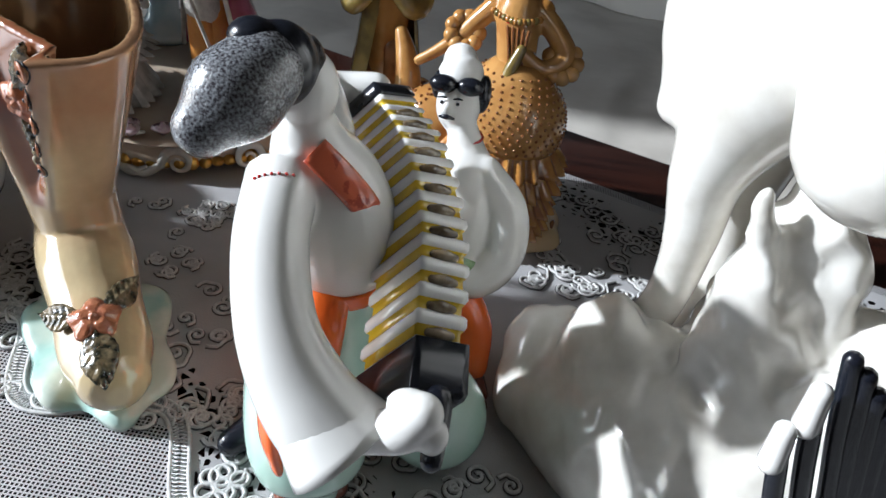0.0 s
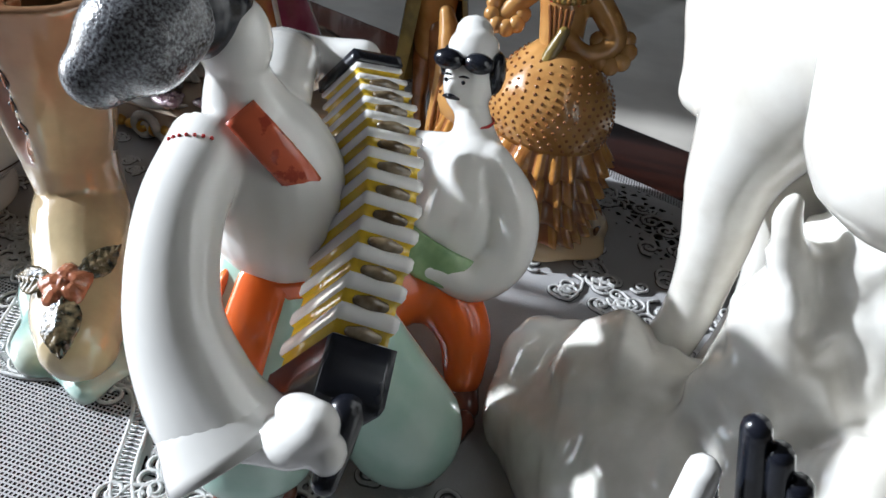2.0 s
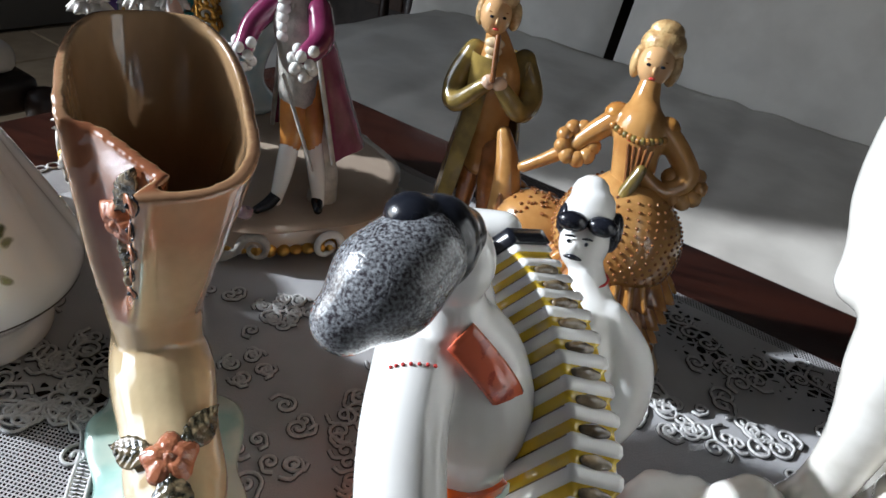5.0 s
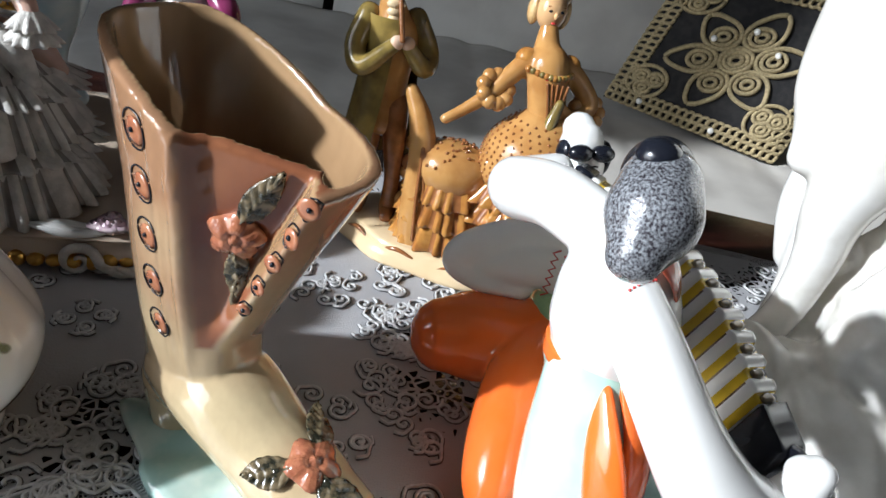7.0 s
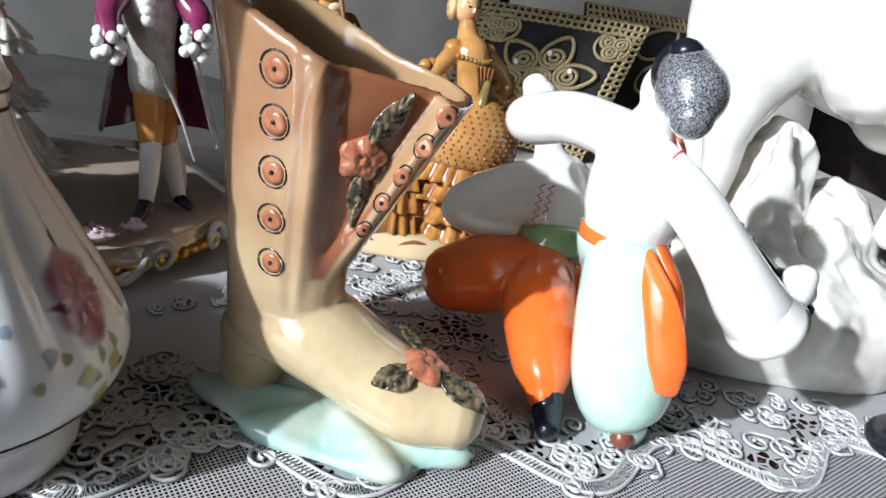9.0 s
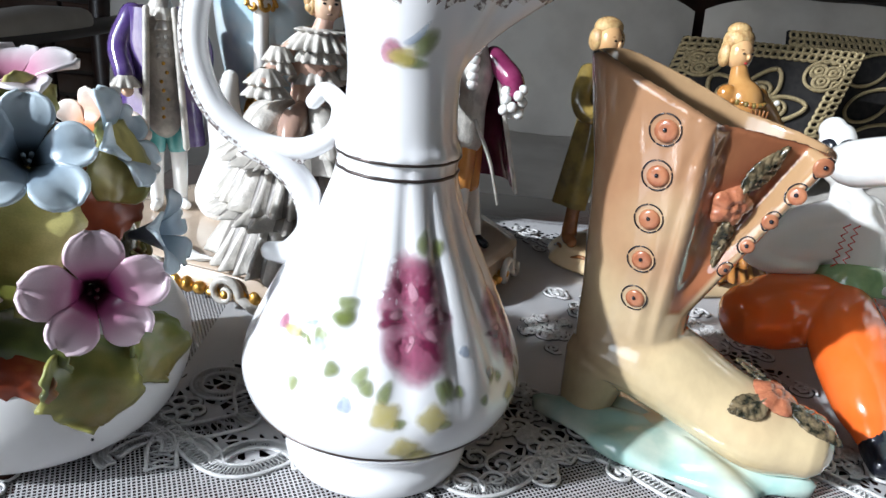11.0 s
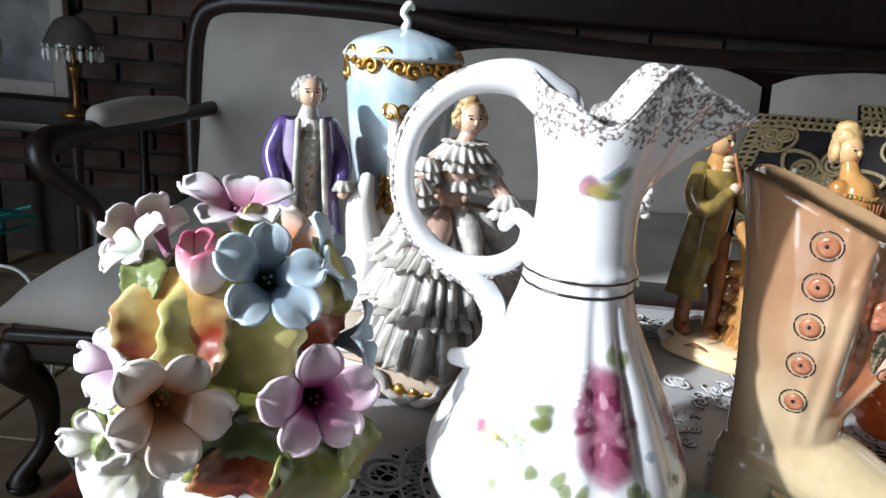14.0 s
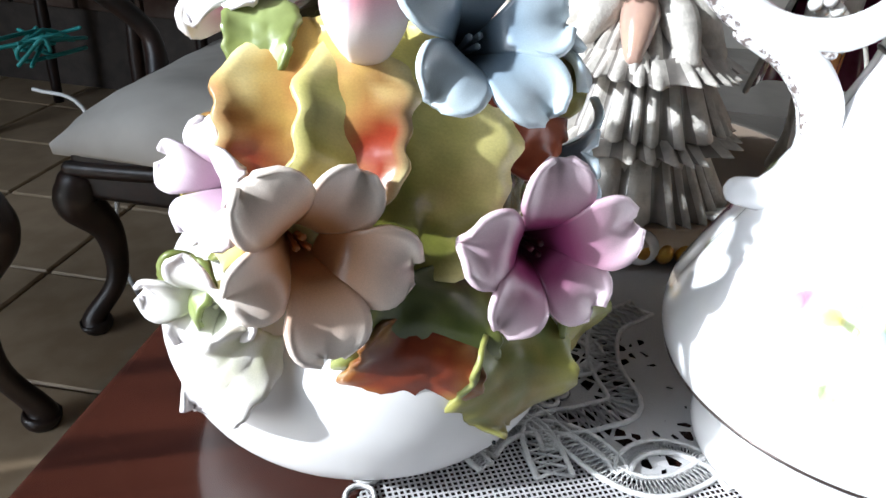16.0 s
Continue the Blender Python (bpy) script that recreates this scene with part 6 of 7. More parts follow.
        rows.append([G + V(math.cos(a) * r * (1 + 0.08 * t * math.sin(5 * a)) + 0.010 * t, math.sin(a) * r * (1 + 0.08 * t * math.sin(5 * a)) + 0.006 * t, 0.172 - 0.11 * t) for a in np.linspace(-0.75, 2.7, 26)])
    skin(out, rows, 4, close=False, cap=False)
    rows = [[q + (q - G).normalized() * -0.0015 for q in r][::-1] for r in rows]
    skin(out, rows, 4, close=False, cap=False)
    for s in (0, 25):
        tube(out, [r[s] for r in rows], [0.0022] * 12, 0, seg=8, n=2)
    tube(out, [G + V(0.016, -0.004, 0.176), G + V(0.026, -0.024, 0.160), G + V(0.020, -0.038, 0.150)], [0.010, 0.010, 0.008], 4)
    tube(out, [G + V(-0.020, 0, 0.176), G + V(-0.034, -0.012, 0.158), G + V(-0.036, -0.026, 0.142)], [0.010, 0.009, 0.008], 4)
    for c in (G + V(0.019, -0.042, 0.146), G + V(-0.037, -0.028, 0.138)):
        for k in range(12):
            a = k * 2.4
            ball(out, c + V(math.cos(a) * 0.008, math.sin(a) * 0.006, 0.009 - 0.0019 * k), 0.0046, 7, u=8, v=6)
    for k in range(5):
        ball(out, G + V(-0.008, -0.016, 0.182 - 0.007 * k), (0.006, 0.004, 0.005), 7, u=8, v=6)
    tube(out, [G + V(-0.004, -0.022, 0.125), G + V(0.012, -0.028, 0.09), G + V(0.026, -0.026, 0.05)], [0.0016, 0.0016, 0.0012], 0, seg=6)
    small_face(out, G + V(-0.003, -0.003, 0.212), 0.0135, 2, 8)
    tube(out, [G + V(0.020, 0.022, 0.0), G + V(0.022, 0.02, 0.03), G + V(0.010, 0.016, 0.07)], [0.014, 0.011, 0.009], 0)
    tagged(part("courtier_figurine", out, mats, at=G), "porcelain courtier in a plum coat and tan breeches on the plinth", "figurine")

    # Gentleman in a violet coat.
    out = bmesh.new()
    P = V(-0.306, 0.468, Z)
    for dx in (-0.010, 0.012):
        tube(out, [P + V(dx * 1.3, -0.014, 0.004), P + V(dx, 0, 0.006), P + V(dx, 0, 0.035), P + V(dx * 0.9, 0, 0.065)], [0.0045, 0.006, 0.0075, 0.0085], 7)
        tube(out, [P + V(dx * 0.9, 0, 0.06), P + V(dx * 0.8, 0, 0.085), P + V(dx * 0.7, 0, 0.11)], [0.0095, 0.012, 0.0125], 10)
    bm = bmesh.new()
    tube(bm, [P + V(0, 0, 0.085), P + V(0, 0, 0.12), P + V(0, 0, 0.165), P + V(0.001, -0.001, 0.187), P + V(0.002, -0.002, 0.2)], [0.018, 0.0175, 0.022, 0.011, 0.0075], seg=18)
    add(out, fuse(bm, 0.0016, 4), 0)
    rows = []
    for k in range(12):
        t = k / 11
        r = 0.0235 + 0.012 * t
        rows.append([P + V(math.cos(a) * r * 1.15 * (1 + 0.06 * t * math.sin(6 * a)), math.sin(a) * r * (1 + 0.06 * t * math.sin(6 * a)), 0.186 - 0.12 * t) for a in np.linspace(-1.15, 4.25, 30)])
    skin(out, rows, 9, close=False, cap=False)
    for s in (0, 29):
        tube(out, [r[s] for r in rows], [0.003] * 12, 0, seg=8, n=2)
    for sx in (-1, 1):
        tube(out, [P + V(sx * 0.022, 0, 0.178), P + V(sx * 0.034, -0.006, 0.152), P + V(sx * 0.032, -0.022, 0.130)], [0.011, 0.0105, 0.009], 9)
        ruffle(out, P + V(sx * 0.032, -0.026, 0.118), 0.006, 0.012, 0.012, 0.002, 0, 9, 0.14, 50)
        ball(out, P + V(sx * 0.031, -0.03, 0.117), 0.0055, 2)
    for k in range(5):
        ruffle(out, P + V(0.002, -0.013, 0.174 - 0.008 * k), 0.004, 0.010 + 0.001 * (k % 2), 0.013, 0.003, 0, 8, 0.18, 48)
    for k in range(7):
        ball(out, P + V(0.003 * math.sin(k * 2), -0.0205, 0.140 - 0.008 * k), 0.0018, 11, u=6, v=4)
    small_face(out, P + V(0.002, -0.003, 0.211), 0.0145, 2, 8)
    tagged(part("violet_gentleman_figurine", out, mats, at=P), "porcelain gentleman in a violet coat and teal breeches on the plinth", "figurine")

    # Covered vase with gilt crest and a slim column.
    U = V(-0.198, 0.508, Z)
    v = thing("covered_vase", U, "pale blue covered porcelain vase with gilt scrolls and column", "vase")
    bm = bmesh.new()
    lathe(bm, [(0.030, 0.0), (0.034, 0.008), (0.018, 0.03), (0.022, 0.06), (0.040, 0.10), (0.052, 0.15), (0.058, 0.2), (0.060, 0.238), (0.050, 0.246)], U, 0, 60, 5)
    part("body", bm, SKYBLUE, v)
    bm = bmesh.new()
    lathe(bm, [(0.062, 0.246), (0.064, 0.252), (0.05, 0.266), (0.02, 0.276), (0.006, 0.279)], U, 0, 60, 4, fn=lambda a, z, r: (r * (1 + 0.02 * math.cos(24 * a)), z))
    lid = part("lid", bm, SKYBLUE, v)
    bm = bmesh.new()
    tube(bm, [U + V(0, 0, 0.277), U + V(0.002, 0, 0.287), U + V(-0.003, 0, 0.295), U + V(0.003, 0, 0.303), U + V(0.007, 0, 0.300)], [0.006, 0.004, 0.004, 0.0045, 0.003])
    part("finial", bm, WHITE, lid)
    bm = bmesh.new()
    rnd = random.Random(12)
    for k in range(26):
        a = 2 * math.pi * k / 26
        c = U + V(math.cos(a) * 0.061, math.sin(a) * 0.061, 0.236 + rnd.uniform(-0.008, 0.014))
        t = V(-math.sin(a), math.cos(a), 0)
        tube(bm, curl(c, t * rnd.choice((-1, 1)), V(0, 0, 1), 0.010, 1.2, 10), [0.0028] * 11, seg=6, n=2)
    part("gilt_crest", bm, GILT, v, "worn gilt scroll crest")
    bm = bmesh.new()
    c = V(-0.219, 0.455, Z)
    lathe(bm, [(0.014, 0.0), (0.012, 0.01), (0.0085, 0.02), (0.0075, 0.10), (0.007, 0.185), (0.011, 0.195), (0.012, 0.203)], c, 0, 28)
    part("column", bm, WHITE, v, "white porcelain column")
    bm = bmesh.new()
    for z, s in ((0.098, 0.012), (0.112, 0.010), (0.125, 0.008), (0.196, 0.010)):
        for k in range(5):
            a = k * 1.257
            tube(bm, curl(c + V(math.cos(a) * 0.010, math.sin(a) * 0.010, z), V(-math.sin(a), math.cos(a), 0), V(0, 0, 1), s, 1.1, 8), [0.0022] * 9, seg=6, n=2)
    part("gilt_scroll", bm, GILT, v)
    bm = bmesh.new()
    tube(bm, [c + V(0, 0, 0.09), c + V(-0.018, 0.01, 0.075), c + V(-0.024, 0.015, 0.04), c + V(-0.01, 0.01, 0.0)], [0.010, 0.016, 0.018, 0.022])
    tube(bm, [c + V(-0.012, 0.0, 0.09), c + V(0.014, -0.006, 0.078), c + V(0.03, -0.006, 0.055)], [0.01, 0.012, 0.006])
    tube(bm, [c + V(-0.030, -0.01, 0.13), c + V(-0.036, -0.014, 0.10), c + V(-0.030, -0.016, 0.06), c + V(-0.036, -0.02, 0.02)], [0.008, 0.016, 0.022, 0.03])
    for k in range(5):
        tube(bm, curl(c + V(-0.04 + 0.012 * k, -0.036, 0.018 + 0.02 * (k % 3)), V(1, 0, 0), V(0, 0, 1), 0.013, 1.2), [0.004] * 15, seg=8, n=2)
    part("shell_bracket", fuse(bm, 0.002, 4), WHITE, v)


build_plinth_group()

# ---------------------------------------------------------------- rose jug
JC = V(-0.213, 0.100, 0.003)
JPROF = [(0.050, 0.0), (0.054, 0.004), (0.055, 0.012), (0.052, 0.022), (0.060, 0.032), (0.074, 0.045), (0.0795, 0.060), (0.077, 0.075), (0.066, 0.098), (0.052, 0.125), (0.040, 0.150), (0.033, 0.170), (0.0315, 0.182), (0.033, 0.188),
         (0.030, 0.196), (0.0285, 0.215), (0.029, 0.232), (0.033, 0.250), (0.037, 0.265)]


def jug_r(z):
    p = catmull(JPROF, 5)
    for a, b in zip(p, p[1:]):
        if a[1] <= z <= b[1]:
            return a[0] + (b[0] - a[0]) * (z - a[1]) / max(1e-9, b[1] - a[1])
    return p[-1][0]


RIM_U = (0.0, 0.10, 0.24, 0.50, 0.75, 1.0)
RIM_R = (0.046, 0.020, 0.006, -0.002, 0.000, 0.004)
RIM_Z = (0.010, 0.022, 0.034, 0.002, 0.016, 0.028)


def flute(a, z, r):
    """Shallow flutes on the waist, and a drawn-out spout with a dipped rim."""
    k = max(0.0, 1 - abs(z - 0.13) / 0.07)
    r *= 1 + 0.045 * k * (abs(math.cos(8 * a)) ** 0.7 * 2 - 1)
    t = max(0.0, (z - 0.225) / 0.04)
    if t:
        u = abs((a + math.pi) % (2 * math.pi) - math.pi) / math.pi      # 0 at the spout, 1 at the handle
        q = sum(u > k for k in RIM_U[1:-1])
        w = (u - RIM_U[q]) / (RIM_U[q + 1] - RIM_U[q])
        w = w * w * (3 - 2 * w)
        r += t ** 1.6 * (RIM_R[q] + (RIM_R[q + 1] - RIM_R[q]) * w)
        z += t ** 1.3 * (RIM_Z[q] + (RIM_Z[q + 1] - RIM_Z[q]) * w)
    return r, z


def jug_at(ang, z, lift=0.0008):
    r, zz = flute(ang, z, jug_r(z) + lift)
    a = ang + radians(ANG)
    return JC + V(math.cos(a) * r, math.sin(a) * r, zz)


def build_jug():
    j = thing("rose_jug", JC, "tall white glazed jug with painted roses and looped gilt handle", "jug")
    bm = bmesh.new()
    seg = 96
    prof = catmull(JPROF, 5)
    rings = []
    for r, z in prof:
        rings.append([jug_at(2 * math.pi * i / seg, z, 0) for i in range(seg)])
    for r, z in prof[::-1][:22]:
        row = []
        for i in range(seg):
            a = 2 * math.pi * i / seg
            rr, zz = flute(a, z, r)
            rr -= 0.0028
            row.append(JC + V(math.cos(a + radians(ANG)) * rr, math.sin(a + radians(ANG)) * rr, zz + (0.001 if z == prof[-1][1] else 0)))
        rings.append(row)
    skin(bm, rings)
    bm.faces.ensure_lookup_table()
    for f in bm.faces:
        c = f.calc_center_median()
        if c.z > JC.z + 0.262 + 0.008 * noise.noise(c * 120):
            f.material_index = 1
    part("body", bm, [JUGWHITE, GILTWORN], j)
    # Handle: a big ring whose tail scrolls on to the shoulder.
    bm = bmesh.new()

    def hp(a, z, s=0.0):
        return JC + E1 * a + E2 * s + V(0, 0, z - 0.003)

    ring = [hp(-0.022, 0.277), hp(-0.045, 0.290), hp(-0.075, 0.285), hp(-0.098, 0.262), hp(-0.104, 0.232), hp(-0.095, 0.203), hp(-0.074, 0.186), hp(-0.050, 0.184), hp(-0.034, 0.194), hp(-0.031, 0.208), hp(-0.039, 0.215), hp(-0.045, 0.209)]
    tube(bm, ring, [0.013, 0.0105, 0.0075, 0.0065, 0.0062, 0.0062, 0.006, 0.006, 0.0055, 0.005, 0.0046, 0.004], seg=16)
    tube(bm, [hp(-0.078, 0.186), hp(-0.060, 0.176), hp(-0.047, 0.160), hp(-0.045, 0.140), hp(-0.055, 0.126), hp(-0.066, 0.125)], [0.006, 0.0072, 0.0075, 0.0072, 0.0068, 0.0055], seg=14)
    part("handle", bm, JUGWHITE, j)
    bm = bmesh.new()
    for q in (ring[:8], [hp(-0.078, 0.186), hp(-0.060, 0.176), hp(-0.047, 0.160), hp(-0.045, 0.140), hp(-0.052, 0.128)]):
        pts = catmull([tuple(v) for v in q], 5)
        for s in (-1, 1):
            out = []
            for i, p in enumerate(pts):
                t = Vector(pts[min(i + 1, len(pts) - 1)]) - Vector(pts[max(i - 1, 0)])
                nrm = t.cross(E2).normalized()
                c = hp(-0.05, 0.235)
                if (Vector(p) - c).dot(nrm) < 0:
                    nrm = -nrm
                out.append(Vector(p) + nrm * 0.0056 + E2 * s * 0.0022)
            tube(bm, out, [0.0021] * len(out), seg=7, n=1)
    part("handle_gilding", bm, GILTWORN, j, "rubbed gilt speckle along the handle")
    line = paint("dark_gilt_line", (0.06, 0.045, 0.04), 0.3, metal=0.5)
    for z in (0.1775, 0.1855, 0.047):
        bm = bmesh.new()
        tube(bm, [jug_at(a, z, 0.0) for a in np.linspace(0, 2 * math.pi, 60)], [0.0009] * 60, seg=5, n=1)
        part("gilt_line", bm, line, j)
    bm = bmesh.new()
    tube(bm, [jug_at(a, 0.265, -0.001) + V(0, 0, 0.0005) for a in np.linspace(0, 2 * math.pi, 120)], [0.0014] * 120, seg=6, n=1)
    part("gilt_rim", bm, GILTWORN, j)

    # Painted roses: thin soft-edged strokes laid on the glaze.
    pigments = [(0.38, 0.11, 0.19), (0.20, 0.02, 0.07), (0.62, 0.34, 0.42), (0.20, 0.24, 0.06), (0.52, 0.44, 0.13), (0.32, 0.38, 0.48)]

    def dab(bm, a, z, ra, rz, mat, turn=0.0, wob=0.10, k=3):
        lay = bm.verts.layers.float_color.get("tint") or bm.verts.layers.float_color.new("tint")
        rows = []
        for s0, cover in ((0.0, 0.95), (0.4, 0.9), (0.75, 0.75), (1.15, 0.0)):
            row = []
            for i in range(1 if s0 == 0 else 18):
                t = 2 * math.pi * i / 18
                s = s0 * (1 + wob * math.sin(k * t + a * 9))
                x, y = ra * s * math.cos(t), rz * s * math.sin(t)
                x, y = x * math.cos(turn) - y * math.sin(turn), x * math.sin(turn) + y * math.cos(turn)
                w = bm.verts.new(jug_at(a + x / max(0.02, jug_r(z)), z + y, 0.00022 + 0.00006 * mat))
                w[lay] = (*pigments[mat], cover)
                row.append(w)
            rows.append(row)
        for i in range(18):
            bm.faces.new((rows[0][0], rows[1][i], rows[1][(i + 1) % 18]))
            for r0, r1 in zip(rows[1:], rows[2:]):
                bm.faces.new((r0[i], r1[i], r1[(i + 1) % 18], r0[(i + 1) % 18]))

    pm = brushed("overglaze_paint")
    rnd = random.Random(21)

    def spray(a, z, s):
        bm = bmesh.new()
        for k in range(9):
            t = rnd.uniform(0, 6.28)
            dab(bm, a + math.cos(t) * 0.028 * s / 0.06, z + math.sin(t) * 0.026 * s, 0.0045 * s, 0.0026 * s, 3, t)
        for k in range(7):
            t = k * 0.9
            dab(bm, a + math.cos(t) * 0.006 * s / 0.06, z + math.sin(t) * 0.014 * s, 0.0085 * s, 0.010 * s, 0, t)
        for k in range(6):
            t = k * 1.05
            dab(bm, a + math.cos(t) * 0.010 * s / 0.06, z + math.sin(t) * 0.011 * s, 0.0045 * s, 0.0028 * s, 1, t, 0.4, 3)
        for k in range(5):
            t = k * 1.3 + 0.4
            dab(bm, a + math.cos(t) * 0.007 * s / 0.06, z + math.sin(t) * 0.009 * s, 0.0035 * s, 0.0018 * s, 2, t)
        for dx, dz in ((-0.010, -0.032), (0.004, -0.034), (-0.004, -0.046), (0.001, -0.052)):
            dab(bm, a + dx * s / 0.06, z + dz * s, 0.006 * s, 0.0055 * s, 4, 0, 0.15, 4)
            dab(bm, a + (dx + 0.004) * s / 0.06, z + (dz - 0.003) * s, 0.003 * s, 0.002 * s, 3)
        for k in range(5):
            dab(bm, a - (0.016 + 0.006 * k) * s / 0.06, z + rnd.uniform(-0.03, 0.0) * s, 0.003 * s, 0.003 * s, 5 if k % 2 else 3)
        part("painted_rose", bm, pm, j, "painted pink rose spray")

    def bud(a, z, s):
        bm = bmesh.new()
        dab(bm, a, z, 0.006 * s, 0.005 * s, 0)
        dab(bm, a - 0.05 * s, z - 0.002, 0.004 * s, 0.004 * s, 2)
        dab(bm, a + 0.17 * s, z - 0.002 * s, 0.007 * s, 0.0045 * s, 4)
        dab(bm, a + 0.33 * s, z - 0.004 * s, 0.008 * s, 0.0022 * s, 3, -0.3)
        dab(bm, a + 0.5 * s, z + 0.002 * s, 0.006 * s, 0.005 * s, 3)
        dab(bm, a + 0.35 * s, z + 0.006 * s, 0.006 * s, 0.002 * s, 5, 0.4)
        part("painted_bud", bm, pm, j, "painted tulip bud with green leaves")

    spray(radians(-73), 0.116, 1.3)
    spray(radians(-18), 0.100, 1.0)
    spray(radians(150), 0.105, 0.9)
    bud(radians(-100), 0.237, 1.0)
    bud(radians(-138), 0.103, 0.75)
    bud(radians(20), 0.237, 1.0)


build_jug()

# ---------------------------------------------------------------- bowl of porcelain flowers
FC = V(-0.400, 0.190, 0.003)


def build_flower_bowl():
    b = thing("flower_bowl", FC, "white porcelain bowl heaped with coloured porcelain flowers and leaves", "ornament")
    bm = bmesh.new()
    lathe(bm, [(0.052, 0.0), (0.060, 0.002), (0.078, 0.014), (0.087, 0.034), (0.089, 0.050), (0.085, 0.068), (0.070, 0.080), (0.001, 0.086)], FC, 0, 72, 5)
    part("bowl", bm, BOWLWHITE, b)
    bm = bmesh.new()
    for a_, z_ in ((-1.10, 0.046), (-1.06, 0.040), (-0.98, 0.052), (-1.2, 0.030), (-1.02, 0.056)):
        ball(bm, FC + V(math.cos(a_) * 0.0885, math.sin(a_) * 0.0885, z_), 0.0009, u=6, v=4)
    part("glaze_speck", bm, BLACK, b)
    # Added dark mound; it makes the gaps between the flowers read as shade.
    bm = bmesh.new()
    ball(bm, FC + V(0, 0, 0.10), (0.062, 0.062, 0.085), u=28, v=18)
    part("core", bm, glaze("dark_gap_glaze", (0.06, 0.055, 0.02), (0.13, 0.1, 0.04), 60, 0.7), b)

    def basis(n, roll=0.0):
        n = Vector(n).normalized()
        x = (V(0, 0, 1).cross(n)).normalized() if abs(n.z) < 0.95 else V(1, 0, 0)
        y = n.cross(x)
        return n, x * math.cos(roll) + y * math.sin(roll), y * math.cos(roll) - x * math.sin(roll)

    def flower(c, n, r, tip, core, roll=0.0, cup=0.55, petals=5, stamen=None):
        c = Vector(c)
        n, x, y = basis(n, roll)
        head = None
        rnd = random.Random(int(abs(c.x * 9e4)))
        for k in range(petals):
            t = 2 * math.pi * k / petals + rnd.uniform(-0.08, 0.08)
            d, w = x * math.cos(t) + y * math.sin(t), y * math.cos(t) - x * math.sin(t)
            s, cupk = r * rnd.uniform(0.88, 1.08), cup * rnd.uniform(0.65, 1.3)

            def f(u, v):
                q = 2 * v - 1
                # A deep throat that flares into a round-tipped petal.
                flare = max(0.0, (u - 0.36) / 0.64)
                rad = 0.05 + 0.21 * min(1, u / 0.36) + 0.74 * flare * (0.70 + 0.30 * flare)
                width = s * min(0.74 * rad, 0.38 + 0.04 * flare) * math.sqrt(max(0, 1 - max(0, (flare - 0.5) / 0.5) ** 2.6 * 0.93))
                rise = -0.55 + 0.62 * min(1, u / 0.36) ** 0.8 + cupk * (1.9 * flare - 1.35 * flare * flare) + 0.12 * q * q * (0.2 + flare) + 0.04 * math.sin(q * 3.5 + k * 2.3) * flare - 0.03 * max(0, 1 - abs(q) * 5) * flare
                return c + d * (s * rad) + w * (q * width) + n * (rise * s)

            bm = bmesh.new()
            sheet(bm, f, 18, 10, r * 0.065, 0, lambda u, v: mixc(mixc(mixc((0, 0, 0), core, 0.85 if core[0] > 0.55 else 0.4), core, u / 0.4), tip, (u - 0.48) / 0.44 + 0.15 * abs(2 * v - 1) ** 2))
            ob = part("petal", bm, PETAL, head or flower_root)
        bm = bmesh.new()
        lay = bm.loops.layers.float_color.new("tint")
        for k in range(3):
            t = 2 * math.pi * k / 3 + 0.5
            d = x * math.cos(t) + y * math.sin(t)
            tube(bm, [c - n * r * 0.45, c - n * r * 0.2 + d * r * 0.04, c + n * r * 0.05 + d * r * 0.07], [r * 0.035, r * 0.03, r * 0.04], seg=6, n=3)
        for fc in bm.faces:
            for lp in fc.loops:
                lp[lay] = (*(stamen or core), 1)
        part("stamen", bm, PETAL, flower_root)

    def rosebud(c, n, r, tip, base):
        """A closed bud of wrapped petals."""
        c = Vector(c)
        n, x, y = basis(n)
        for k in range(5):
            t0, s = k * 1.35, r * (0.72 + 0.07 * k)

            def f(u, v):
                q = 2 * v - 1
                t = t0 + q * 1.15 * (1 - 0.25 * u)
                rad = s * (0.34 + 0.52 * math.sin(math.pi * (0.08 + 0.72 * u))) * (1 + 0.12 * max(0, u - 0.75) * k)
                return c + (x * math.cos(t) + y * math.sin(t)) * rad + n * (r * (2.1 * u - 0.6) - r * 0.22 * q * q * u - r * 0.05 * k * u)

            bm = bmesh.new()
            sheet(bm, f, 14, 10, r * 0.09, 0, lambda u, v: mixc(base, tip, (u - 0.5) / 0.5))
            part("petal", bm, PETAL, flower_root)

    def leaf(c, n, along, length, width, ca, cb, cc, wave=0.2):
        c, n, along = Vector(c), Vector(n).normalized(), Vector(along)
        along = (along - n * along.dot(n)).normalized()
        w = along.cross(n)

        def f(u, v):
            q = 2 * v - 1
            k = math.sin(math.pi * min(1, 0.1 + u * 0.86)) ** 0.7 * (1 + 0.035 * math.sin(u * 38) * abs(q)) * (1 + 0.10 * math.sin(u * 11 + q))
            lift = length * (0.10 * math.sin(u * 3) + wave * 0.55 * q * abs(q) * math.sin(6 * u + 1) - 0.22 * u * u + 0.05 * abs(q) + 0.007 * math.sin(u * 26 - abs(q) * 7) + 0.03 * max(0, 1 - abs(q) * 7))
            return c + along * (u * length) + w * (q * width * k) + n * lift

        def tint(u, v):
            q = 2 * v - 1
            s = noise.noise((u * 3 + c.x * 90, q * 2 + c.y * 90, c.z * 80)) * 0.6 + 0.3 * noise.noise((u * 11, q * 7, c.x * 50))
            return mixc(mixc(ca, cb, u * 1.1 + s), cc, (abs(q) - 0.55) * 1.2 + s)

        bm = bmesh.new()
        sheet(bm, f, 36, 12, 0.0020, 0, tint)
